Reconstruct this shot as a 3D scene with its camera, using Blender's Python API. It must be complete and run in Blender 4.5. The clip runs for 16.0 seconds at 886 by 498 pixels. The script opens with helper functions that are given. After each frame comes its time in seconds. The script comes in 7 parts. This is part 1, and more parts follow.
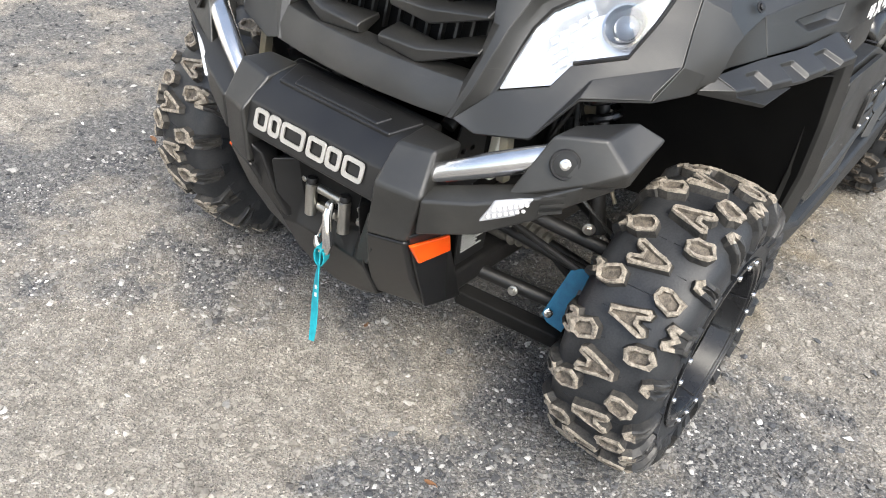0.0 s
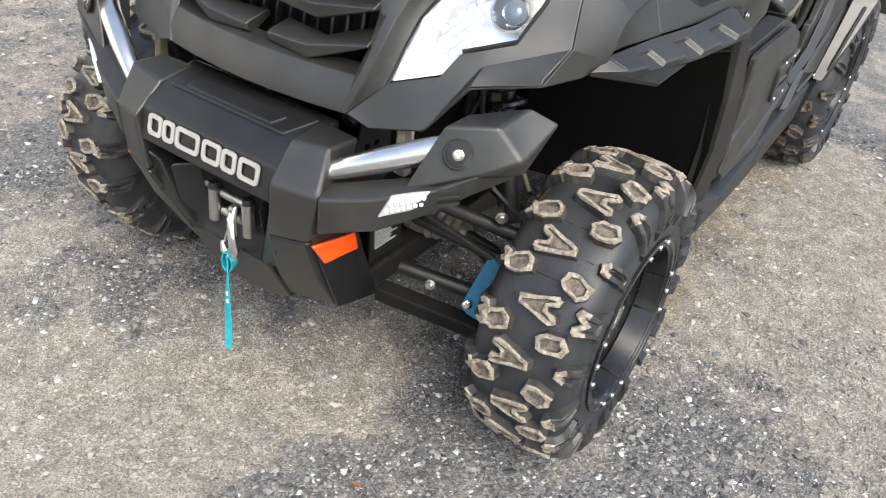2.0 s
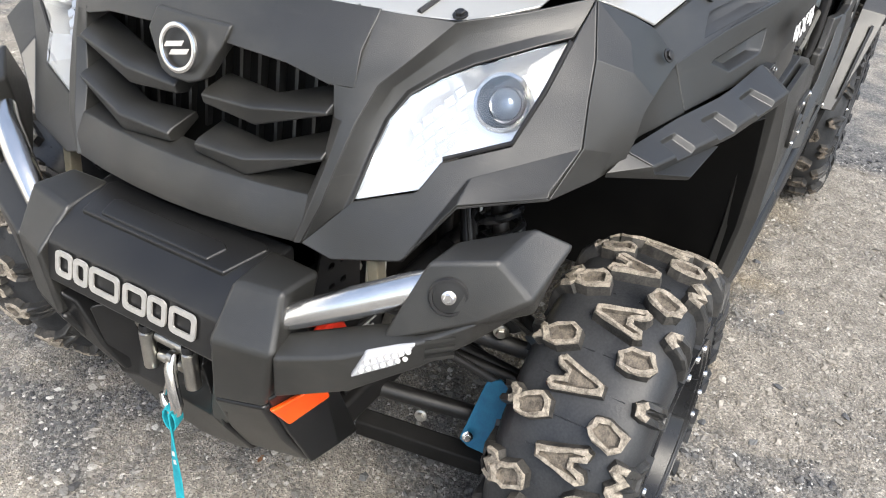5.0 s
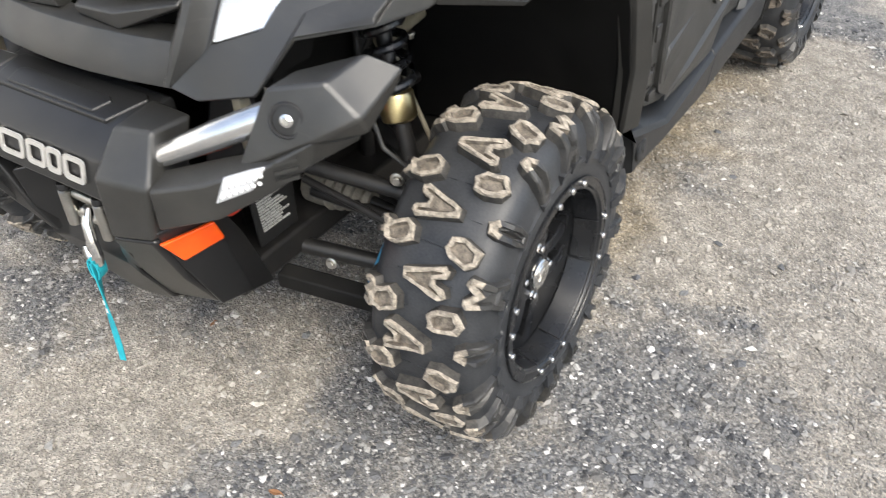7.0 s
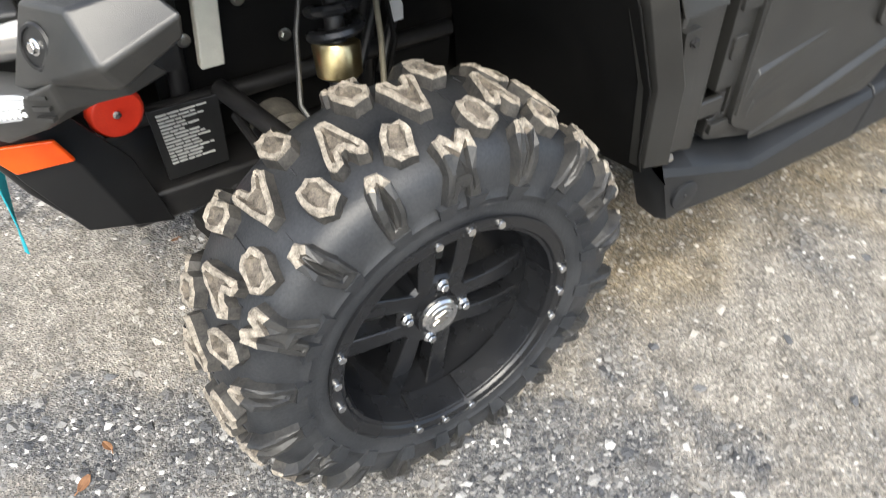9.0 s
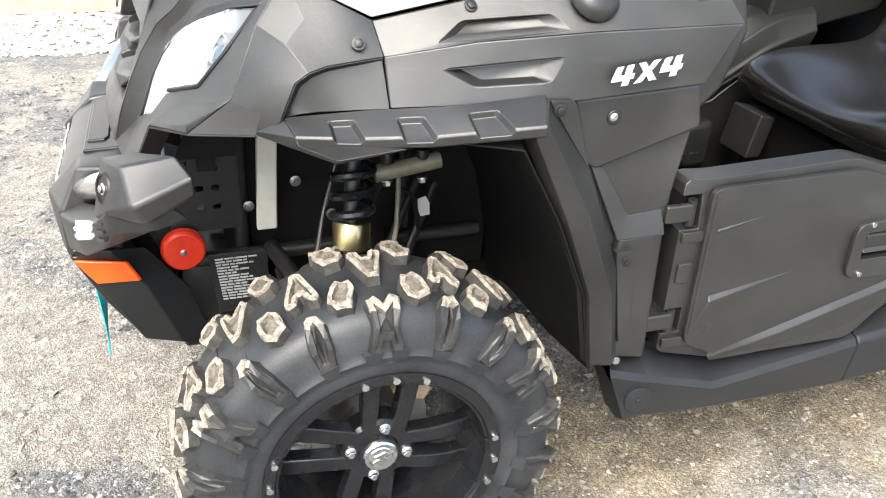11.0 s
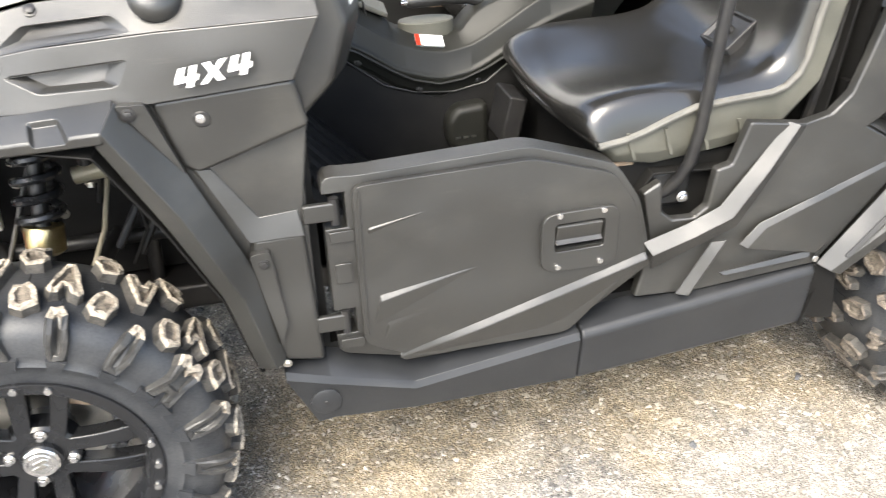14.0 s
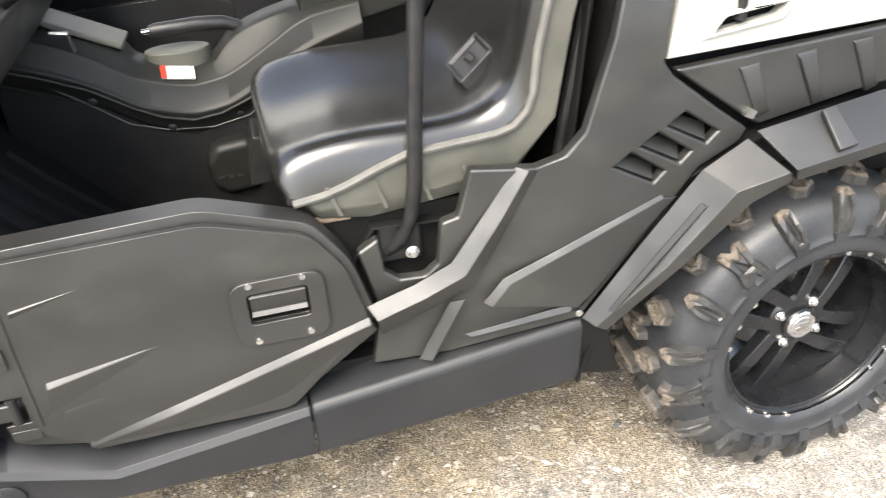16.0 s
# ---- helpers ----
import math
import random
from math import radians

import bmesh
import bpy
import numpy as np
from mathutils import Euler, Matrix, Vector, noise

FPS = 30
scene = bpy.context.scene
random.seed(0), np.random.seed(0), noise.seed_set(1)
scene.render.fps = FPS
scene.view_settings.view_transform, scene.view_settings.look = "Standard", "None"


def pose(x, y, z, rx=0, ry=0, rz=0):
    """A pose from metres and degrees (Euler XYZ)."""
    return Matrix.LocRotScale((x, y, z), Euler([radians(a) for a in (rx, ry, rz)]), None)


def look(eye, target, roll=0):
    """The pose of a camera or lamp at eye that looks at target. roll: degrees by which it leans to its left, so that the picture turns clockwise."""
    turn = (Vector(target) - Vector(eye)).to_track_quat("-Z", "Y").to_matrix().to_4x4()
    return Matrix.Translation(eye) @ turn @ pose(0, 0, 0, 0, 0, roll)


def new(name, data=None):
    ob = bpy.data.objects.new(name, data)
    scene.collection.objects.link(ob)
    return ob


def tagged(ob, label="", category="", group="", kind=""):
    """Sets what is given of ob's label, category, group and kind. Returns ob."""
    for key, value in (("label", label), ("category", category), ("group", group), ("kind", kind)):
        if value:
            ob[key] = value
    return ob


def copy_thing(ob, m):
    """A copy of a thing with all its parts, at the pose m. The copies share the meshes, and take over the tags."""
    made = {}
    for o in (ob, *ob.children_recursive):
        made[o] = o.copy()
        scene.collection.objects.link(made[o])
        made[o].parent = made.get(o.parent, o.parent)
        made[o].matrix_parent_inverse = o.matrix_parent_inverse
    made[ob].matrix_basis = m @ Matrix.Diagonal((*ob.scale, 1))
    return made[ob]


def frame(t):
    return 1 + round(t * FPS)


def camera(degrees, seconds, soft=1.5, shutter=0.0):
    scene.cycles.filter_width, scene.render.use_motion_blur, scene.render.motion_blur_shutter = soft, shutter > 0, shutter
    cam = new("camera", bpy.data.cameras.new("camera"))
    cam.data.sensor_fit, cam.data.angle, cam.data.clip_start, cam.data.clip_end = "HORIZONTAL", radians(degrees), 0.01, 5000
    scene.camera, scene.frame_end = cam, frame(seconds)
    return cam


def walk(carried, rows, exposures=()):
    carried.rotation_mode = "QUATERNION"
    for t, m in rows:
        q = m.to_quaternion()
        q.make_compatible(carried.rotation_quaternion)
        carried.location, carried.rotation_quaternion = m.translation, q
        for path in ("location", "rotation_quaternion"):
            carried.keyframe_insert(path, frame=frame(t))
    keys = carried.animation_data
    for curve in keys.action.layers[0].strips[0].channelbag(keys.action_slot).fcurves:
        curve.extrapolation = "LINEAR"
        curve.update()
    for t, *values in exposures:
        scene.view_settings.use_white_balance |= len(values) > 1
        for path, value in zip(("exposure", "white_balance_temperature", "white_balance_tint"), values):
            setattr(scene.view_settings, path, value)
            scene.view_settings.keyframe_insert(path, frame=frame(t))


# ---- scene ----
cam = camera(56.8, 16.0, soft=1.0, shutter=0.35)
PATH = [
    (0, (-1.443, -0.314, 1.34), (-0.062, 0.618, 0.233), 9.1),
    (0.5, (-1.441, -0.311, 1.338), (-0.045, 0.6, 0.233), 9.3),
    (1, (-1.429, -0.327, 1.339), (-0.024, 0.567, 0.231), 8.6),
    (1.5, (-1.41, -0.351, 1.339), (0.009, 0.518, 0.228), 7.8),
    (2, (-1.359, -0.385, 1.343), (0.066, 0.472, 0.231), 7.3),
    (2.5, (-1.254, -0.419, 1.351), (0.159, 0.471, 0.249), 7.1),
    (3, (-1.157, -0.443, 1.353), (0.22, 0.502, 0.253), 6.7),
    (3.5, (-1.128, -0.418, 1.346), (0.222, 0.561, 0.242), 6.0),
    (4, (-1.091, -0.272, 1.346), (0.329, 0.645, 0.276), 5.0),
    (4.2, (-1.073, -0.179, 1.349), (0.388, 0.692, 0.297), 4.5),
    (6.3, (-1.096, -0.209, 1.308), (0.366, 0.571, 0.187), 4.3),
    (6.5, (-1.098, -0.299, 1.304), (0.308, 0.526, 0.145), 2.4),
    (7, (-1.06, -0.507, 1.274), (0.254, 0.382, 0.057), -1.8),
    (7.5, (-0.931, -0.563, 1.213), (0.353, 0.306, -0.051), -2.5),
    (8, (-0.725, -0.558, 1.176), (0.486, 0.326, -0.148), -0.6),
    (8.5, (-0.583, -0.578, 1.17), (0.465, 0.44, -0.196), 0.5),
    (9, (-0.437, -0.662, 1.183), (0.377, 0.558, -0.177), 1.3),
    (9.5, (-0.374, -0.69, 1.229), (0.344, 0.715, 0.0), 1.8),
    (9.7, (-0.37, -0.721, 1.235), (0.336, 0.741, 0.067), 2.1),
    (11.8, (-0.136, -1.121, 1.301), (0.326, 0.574, 0.345), 0.4),
    (12, (-0.118, -1.13, 1.302), (0.326, 0.567, 0.342), -0.2),
    (12.5, (-0.049, -1.125, 1.295), (0.356, 0.571, 0.316), -1.5),
    (13, (0.104, -1.089, 1.293), (0.5, 0.588, 0.279), -2.7),
    (13.5, (0.238, -1.09, 1.311), (0.651, 0.573, 0.28), -2.8),
    (14, (0.429, -1.123, 1.308), (0.826, 0.542, 0.274), -1.8),
    (14.5, (0.554, -1.137, 1.307), (0.916, 0.53, 0.262), -3.1),
    (15, (0.656, -1.115, 1.308), (1.018, 0.561, 0.278), -3.8),
    (15.5, (0.799, -1.043, 1.295), (1.168, 0.617, 0.244), -3.5),
    (16, (0.947, -1.035, 1.306), (1.342, 0.613, 0.244), -3.6),
]
walk(cam, [(t, look(eye, target, roll)) for t, eye, target, roll in PATH], exposures=[(0.0, 1.09, 6390, 9.0), (2.5, 1.06, 6400, 9.0), (4.2, 1.06, 6380, 9.5), (7.0, 1.15, 6440, 9.0), (8.5, 1.26, 6340, 7.5), (9.0, 1.28, 6380, 8.0), (9.7, 1.72, 6450, 8.0), (12.0, 1.78, 6450, 8.0), (13.0, 1.98, 6550, 8.5), (14.0, 2.22, 6600, 9.0), (15.0, 2.04, 6650, 9.5), (16.0, 2.08, 6650, 10.0)])

# ---- world, sun, exposure ----
world = bpy.data.worlds.new("sky")
scene.world = world
world.use_nodes = True
wn = world.node_tree
sky = wn.nodes.new("ShaderNodeTexSky")
sky.sky_type = "NISHITA"
sky.sun_disc = False
sky.sun_elevation = radians(50)
sky.sun_rotation = radians(215)
sky.air_density, sky.dust_density, sky.ozone_density = 1.0, 2.5, 1.0
haze = wn.nodes.new("ShaderNodeHueSaturation")
haze.inputs["Saturation"].default_value = 0.74
wn.links.new(sky.outputs[0], haze.inputs["Color"])
wn.links.new(haze.outputs[0], wn.nodes["Background"].inputs[0])
wn.nodes["Background"].inputs[1].default_value = 0.15
sun_data = bpy.data.lights.new("sun", "SUN")
sun_data.energy = 1.85
sun_data.angle = radians(38)
sun_data.color = (1.0, 0.935, 0.81)
sun = new("sun", sun_data)
sun.matrix_world = look((-1.25, -2.05, 3.4), (0.3, 0.4, 0.0))

CY = 0.665          # the vehicle's middle plane, y
WB = 1.884          # wheelbase


# ---- materials ----
def tree(name):
    m = bpy.data.materials.new(name)
    m.use_nodes = True
    nt = m.node_tree
    return m, nt, nt.nodes["Principled BSDF"]


def node(nt, kind, **vals):
    n = nt.nodes.new(kind)
    for k, v in vals.items():
        n.inputs[k].default_value = v
    return n


def surface(name, dark, light, rough=0.5, metal=0.0, scale=30.0, fine=400.0, bump=0.15, rvar=0.1, coat=0.0, spec=0.5, wave=0.0, scuff=0.0):
    """A two-scale grained surface: blotches at scale, grain at fine (per metre)."""
    m, nt, b = tree(name)
    co = nt.nodes.new("ShaderNodeTexCoord")
    n1 = node(nt, "ShaderNodeTexNoise", Scale=scale, Detail=4.0)
    n2 = node(nt, "ShaderNodeTexNoise", Scale=fine, Detail=2.0)
    for n in (n1, n2):
        nt.links.new(co.outputs["Object"], n.inputs["Vector"])
    mix = nt.nodes.new("ShaderNodeMix")
    mix.data_type = "RGBA"
    mix.inputs["A"].default_value, mix.inputs["B"].default_value = (*dark, 1), (*light, 1)
    add = nt.nodes.new("ShaderNodeMath")
    add.operation = "MULTIPLY_ADD"
    add.inputs[1].default_value = 0.35
    nt.links.new(n2.outputs[0], add.inputs[0])
    mul = nt.nodes.new("ShaderNodeMath")
    mul.operation = "MULTIPLY"
    mul.inputs[1].default_value = 0.65
    nt.links.new(n1.outputs[0], mul.inputs[0])
    nt.links.new(mul.outputs[0], add.inputs[2])
    ramp = nt.nodes.new("ShaderNodeMapRange")
    ramp.inputs["From Min"].default_value, ramp.inputs["From Max"].default_value = 0.32, 0.68
    nt.links.new(add.outputs[0], ramp.inputs["Value"])
    nt.links.new(ramp.outputs[0], mix.inputs["Factor"])
    colour = mix.outputs["Result"]
    if scuff:
        # thin dust film in cloudy patches, and faint rubbed streaks
        for size, stretch, lo, hi, k in ((2.4, (1.0, 1.0, 1.6), 0.50, 0.78, scuff), (1.0, (7.0, 7.0, 85.0), 0.62, 0.80, scuff * 0.7)):
            mp = nt.nodes.new("ShaderNodeMapping")
            mp.inputs["Scale"].default_value = stretch
            mp.inputs["Rotation"].default_value = (0.0, 0.30, 0.0)
            nz = node(nt, "ShaderNodeTexNoise", Scale=size, Detail=7.0, Roughness=0.68)
            nt.links.new(co.outputs["Object"], mp.inputs["Vector"])
            nt.links.new(mp.outputs[0], nz.inputs["Vector"])
            mr = nt.nodes.new("ShaderNodeMapRange")
            mr.inputs["From Min"].default_value, mr.inputs["From Max"].default_value, mr.inputs["To Max"].default_value = lo, hi, k
            nt.links.new(nz.outputs[0], mr.inputs["Value"])
            film = nt.nodes.new("ShaderNodeMix")
            film.data_type = "RGBA"
            film.inputs["B"].default_value = (0.150, 0.142, 0.122, 1)
            nt.links.new(mr.outputs[0], film.inputs["Factor"])
            nt.links.new(colour, film.inputs["A"])
            colour = film.outputs["Result"]
    nt.links.new(colour, b.inputs["Base Color"])
    r = nt.nodes.new("ShaderNodeMapRange")
    r.inputs["To Min"].default_value, r.inputs["To Max"].default_value = rough - rvar, rough + rvar
    nt.links.new(n1.outputs[0], r.inputs["Value"])
    nt.links.new(r.outputs[0], b.inputs["Roughness"])
    b.inputs["Metallic"].default_value = metal
    b.inputs["Coat Weight"].default_value = coat
    b.inputs["Coat Roughness"].default_value = 0.06
    b.inputs["Specular IOR Level"].default_value = spec
    if bump:
        bp = node(nt, "ShaderNodeBump", Strength=bump, Distance=0.001)
        nt.links.new(n2.outputs[0], bp.inputs["Height"])
        nt.links.new(bp.outputs[0], b.inputs["Normal"])
        if wave:
            # the slow unevenness of a moulded panel
            n3 = node(nt, "ShaderNodeTexNoise", Scale=5.5, Detail=1.0)
            nt.links.new(co.outputs["Object"], n3.inputs["Vector"])
            bw = node(nt, "ShaderNodeBump", Strength=wave, Distance=0.03)
            nt.links.new(n3.outputs[0], bw.inputs["Height"])
            nt.links.new(bw.outputs[0], bp.inputs["Normal"])
    return m


PLASTIC = surface("textured_black_plastic", (0.012, 0.0118, 0.0108), (0.022, 0.0215, 0.0196), 0.42, 0.0, 5.0, 900.0, 0.30, 0.06, spec=0.85, wave=0.7, scuff=0.24)
CONSOLE = surface("smooth_black_console", (0.011, 0.0112, 0.0096), (0.019, 0.0192, 0.0163), 0.46, 0.0, 8.0, 900.0, 0.12, 0.06, spec=0.30, scuff=0.03)
SILL = surface("blue_black_sill_plastic", (0.011, 0.0120, 0.0135), (0.019, 0.0200, 0.0220), 0.46, 0.0, 12.0, 800.0, 0.25, 0.08, spec=0.45, scuff=0.05)
DECK = surface("glossy_black_deck", (0.010, 0.010, 0.0105), (0.018, 0.018, 0.018), 0.32, 0.0, 12.0, 900.0, 0.15, 0.06)
BOOT = surface("dusty_boot_rubber", (0.10, 0.094, 0.080), (0.24, 0.22, 0.185), 0.75, 0.0, 60.0, 400.0, 0.4)
# black plastic, taken darker in colour for shaded wells, recesses and cab
PLASTIC_SHADED = surface("shaded_recess_plastic", (0.005, 0.005, 0.005), (0.011, 0.0107, 0.0102), 0.6, 0.0, 14.0, 600.0, 0.25, spec=0.18, scuff=0.03)
PAINT = surface("silver_gloss_paint", (0.50, 0.49, 0.455), (0.56, 0.55, 0.51), 0.25, 0.45, 4.0, 1500.0, 0.0, 0.03, 0.8)
FRAME = surface("black_powder_coat", (0.010, 0.010, 0.011), (0.022, 0.021, 0.020), 0.42, 0.0, 40.0, 900.0, 0.2)
RUBBER = surface("tyre_rubber", (0.010, 0.0118, 0.015), (0.043, 0.0445, 0.047), 0.46, 0.0, 14.0, 260.0, 0.4, 0.14)
DUST = surface("dusty_tread_rubber", (0.10, 0.088, 0.070), (0.46, 0.405, 0.33), 0.9, 0.0, 110.0, 420.0, 0.9, 0.05)
MUD = surface("muddy_tread_rubber", (0.030, 0.027, 0.024), (0.17, 0.14, 0.11), 0.85, 0.0, 60.0, 350.0, 0.9, 0.05)
LUGSIDE = surface("lug_side_rubber", (0.014, 0.014, 0.0145), (0.078, 0.072, 0.063), 0.7, 0.0, 50.0, 300.0, 0.6, 0.08)
PIT = surface("tread_hollow_rubber", (0.030, 0.027, 0.023), (0.23, 0.195, 0.155), 0.85, 0.0, 90.0, 400.0, 0.8, 0.05)
SIDELUG = surface("shoulder_lug_rubber", (0.012, 0.013, 0.015), (0.050, 0.048, 0.044), 0.40, 0.0, 30.0, 260.0, 0.5, 0.10)
RIM = surface("satin_black_alloy", (0.0075, 0.008, 0.0092), (0.014, 0.0145, 0.016), 0.27, 0.0, 20.0, 500.0, 0.05, 0.06)
CHROME = surface("bright_steel", (0.72, 0.71, 0.69), (0.82, 0.81, 0.79), 0.16, 1.0, 30.0, 700.0, 0.05, 0.06)
ZINC = surface("dull_zinc_steel", (0.42, 0.41, 0.38), (0.60, 0.58, 0.53), 0.34, 1.0, 40.0, 500.0, 0.15, 0.08)
BRASS = surface("yellow_zinc_collar", (0.55, 0.43, 0.20), (0.72, 0.60, 0.34), 0.3, 1.0, 40.0, 300.0, 0.1, 0.05)
ORANGE = surface("orange_reflector", (0.95, 0.085, 0.006), (1.0, 0.125, 0.010), 0.3, 0.0, 30.0, 900.0, 0.1, 0.05, 0.3)
RED = surface("red_plastic", (0.55, 0.025, 0.01), (0.72, 0.05, 0.02), 0.35, 0.0, 30.0, 500.0, 0.1, 0.05)
BLUE = surface("blue_painted_steel", (0.012, 0.12, 0.24), (0.02, 0.19, 0.34), 0.4, 0.0, 60.0, 500.0, 0.1, 0.08)
TEAL = surface("teal_webbing", (0.01, 0.30, 0.38), (0.02, 0.46, 0.54), 0.75, 0.0, 60.0, 1200.0, 0.6, 0.05)
VINYL = surface("black_seat_vinyl", (0.010, 0.0098, 0.0092), (0.015, 0.0143, 0.0132), 0.25, 0.0, 5.0, 700.0, 0.05, 0.03, spec=0.80)
SEATBASE = surface("grey_seat_shell", (0.060, 0.0595, 0.049), (0.11, 0.108, 0.089), 0.55, 0.0, 14.0, 600.0, 0.2)
PIPING = surface("grey_piping", (0.085, 0.083, 0.074), (0.14, 0.135, 0.12), 0.6, 0.0, 40.0, 900.0, 0.2)
WHITE = surface("white_film", (0.72, 0.72, 0.70), (0.80, 0.80, 0.78), 0.4, 0.0, 40.0, 800.0, 0.0, 0.05)
PRINT = surface("grey_white_print", (0.42, 0.42, 0.40), (0.52, 0.52, 0.50), 0.5, 0.0, 40.0, 800.0, 0.0, 0.05)
# black for film and plates, also painted as shade in cup and notch
BLACK_FILM_SHADE = surface("black_film_and_shade", (0.012, 0.012, 0.012), (0.02, 0.02, 0.02), 0.4, 0.0, 40.0, 800.0, 0.0, 0.05)
LETTER = surface("brushed_silver_inlay", (0.55, 0.54, 0.51), (0.68, 0.66, 0.62), 0.38, 0.6, 60.0, 600.0, 0.1, 0.05)
BROWN = surface("rusty_cast_iron", (0.26, 0.18, 0.115), (0.50, 0.38, 0.27), 0.7, 0.0, 50.0, 300.0, 0.5)
PALEBAR = surface("pale_coated_bar", (0.58, 0.56, 0.48), (0.72, 0.70, 0.60), 0.5, 0.0, 30.0, 400.0, 0.2)
OLIVE = surface("tan_coated_tube", (0.20, 0.18, 0.13), (0.30, 0.27, 0.20), 0.45, 0.2, 40.0, 400.0, 0.2)
WALLPAINT = surface("white_wall_boards", (0.70, 0.69, 0.66), (0.80, 0.79, 0.77), 0.7, 0.0, 3.0, 80.0, 0.2, 0.05)
TIMBER = surface("weathered_timber", (0.30, 0.24, 0.15), (0.46, 0.38, 0.25), 0.8, 0.0, 12.0, 120.0, 0.5, 0.05)
MIRROR = surface("lamp_reflector", (0.84, 0.86, 0.89), (0.92, 0.93, 0.95), 0.24, 0.55, 30.0, 300.0, 0.0, 0.04)


def glass_material(name, tint):
    """A thin clear pane: see-through with Fresnel gloss."""
    m, nt, p = tree(name)
    nt.nodes.remove(p)
    out = nt.nodes["Material Output"]
    clear, gloss = nt.nodes.new("ShaderNodeBsdfTransparent"), nt.nodes.new("ShaderNodeBsdfGlossy")
    mix, fr = nt.nodes.new("ShaderNodeMixShader"), node(nt, "ShaderNodeFresnel", IOR=1.6)
    clear.inputs["Color"].default_value = (*tint, 1)
    gloss.inputs["Roughness"].default_value = 0.02
    nt.links.new(fr.outputs[0], mix.inputs[0])
    nt.links.new(clear.outputs[0], mix.inputs[1])
    nt.links.new(gloss.outputs[0], mix.inputs[2])
    nt.links.new(mix.outputs[0], out.inputs["Surface"])
    return m


SATIN = surface("brushed_steel_tube", (0.82, 0.81, 0.79), (0.90, 0.89, 0.87), 0.23, 1.0, 30.0, 700.0, 0.05, 0.05)
EYE = surface("projector_glass", (0.10, 0.135, 0.19), (0.19, 0.24, 0.31), 0.08, 0.35, 30.0, 300.0, 0.0, 0.02, coat=0.6)
LENS = glass_material("clear_lamp_lens", (0.96, 0.98, 1.0))


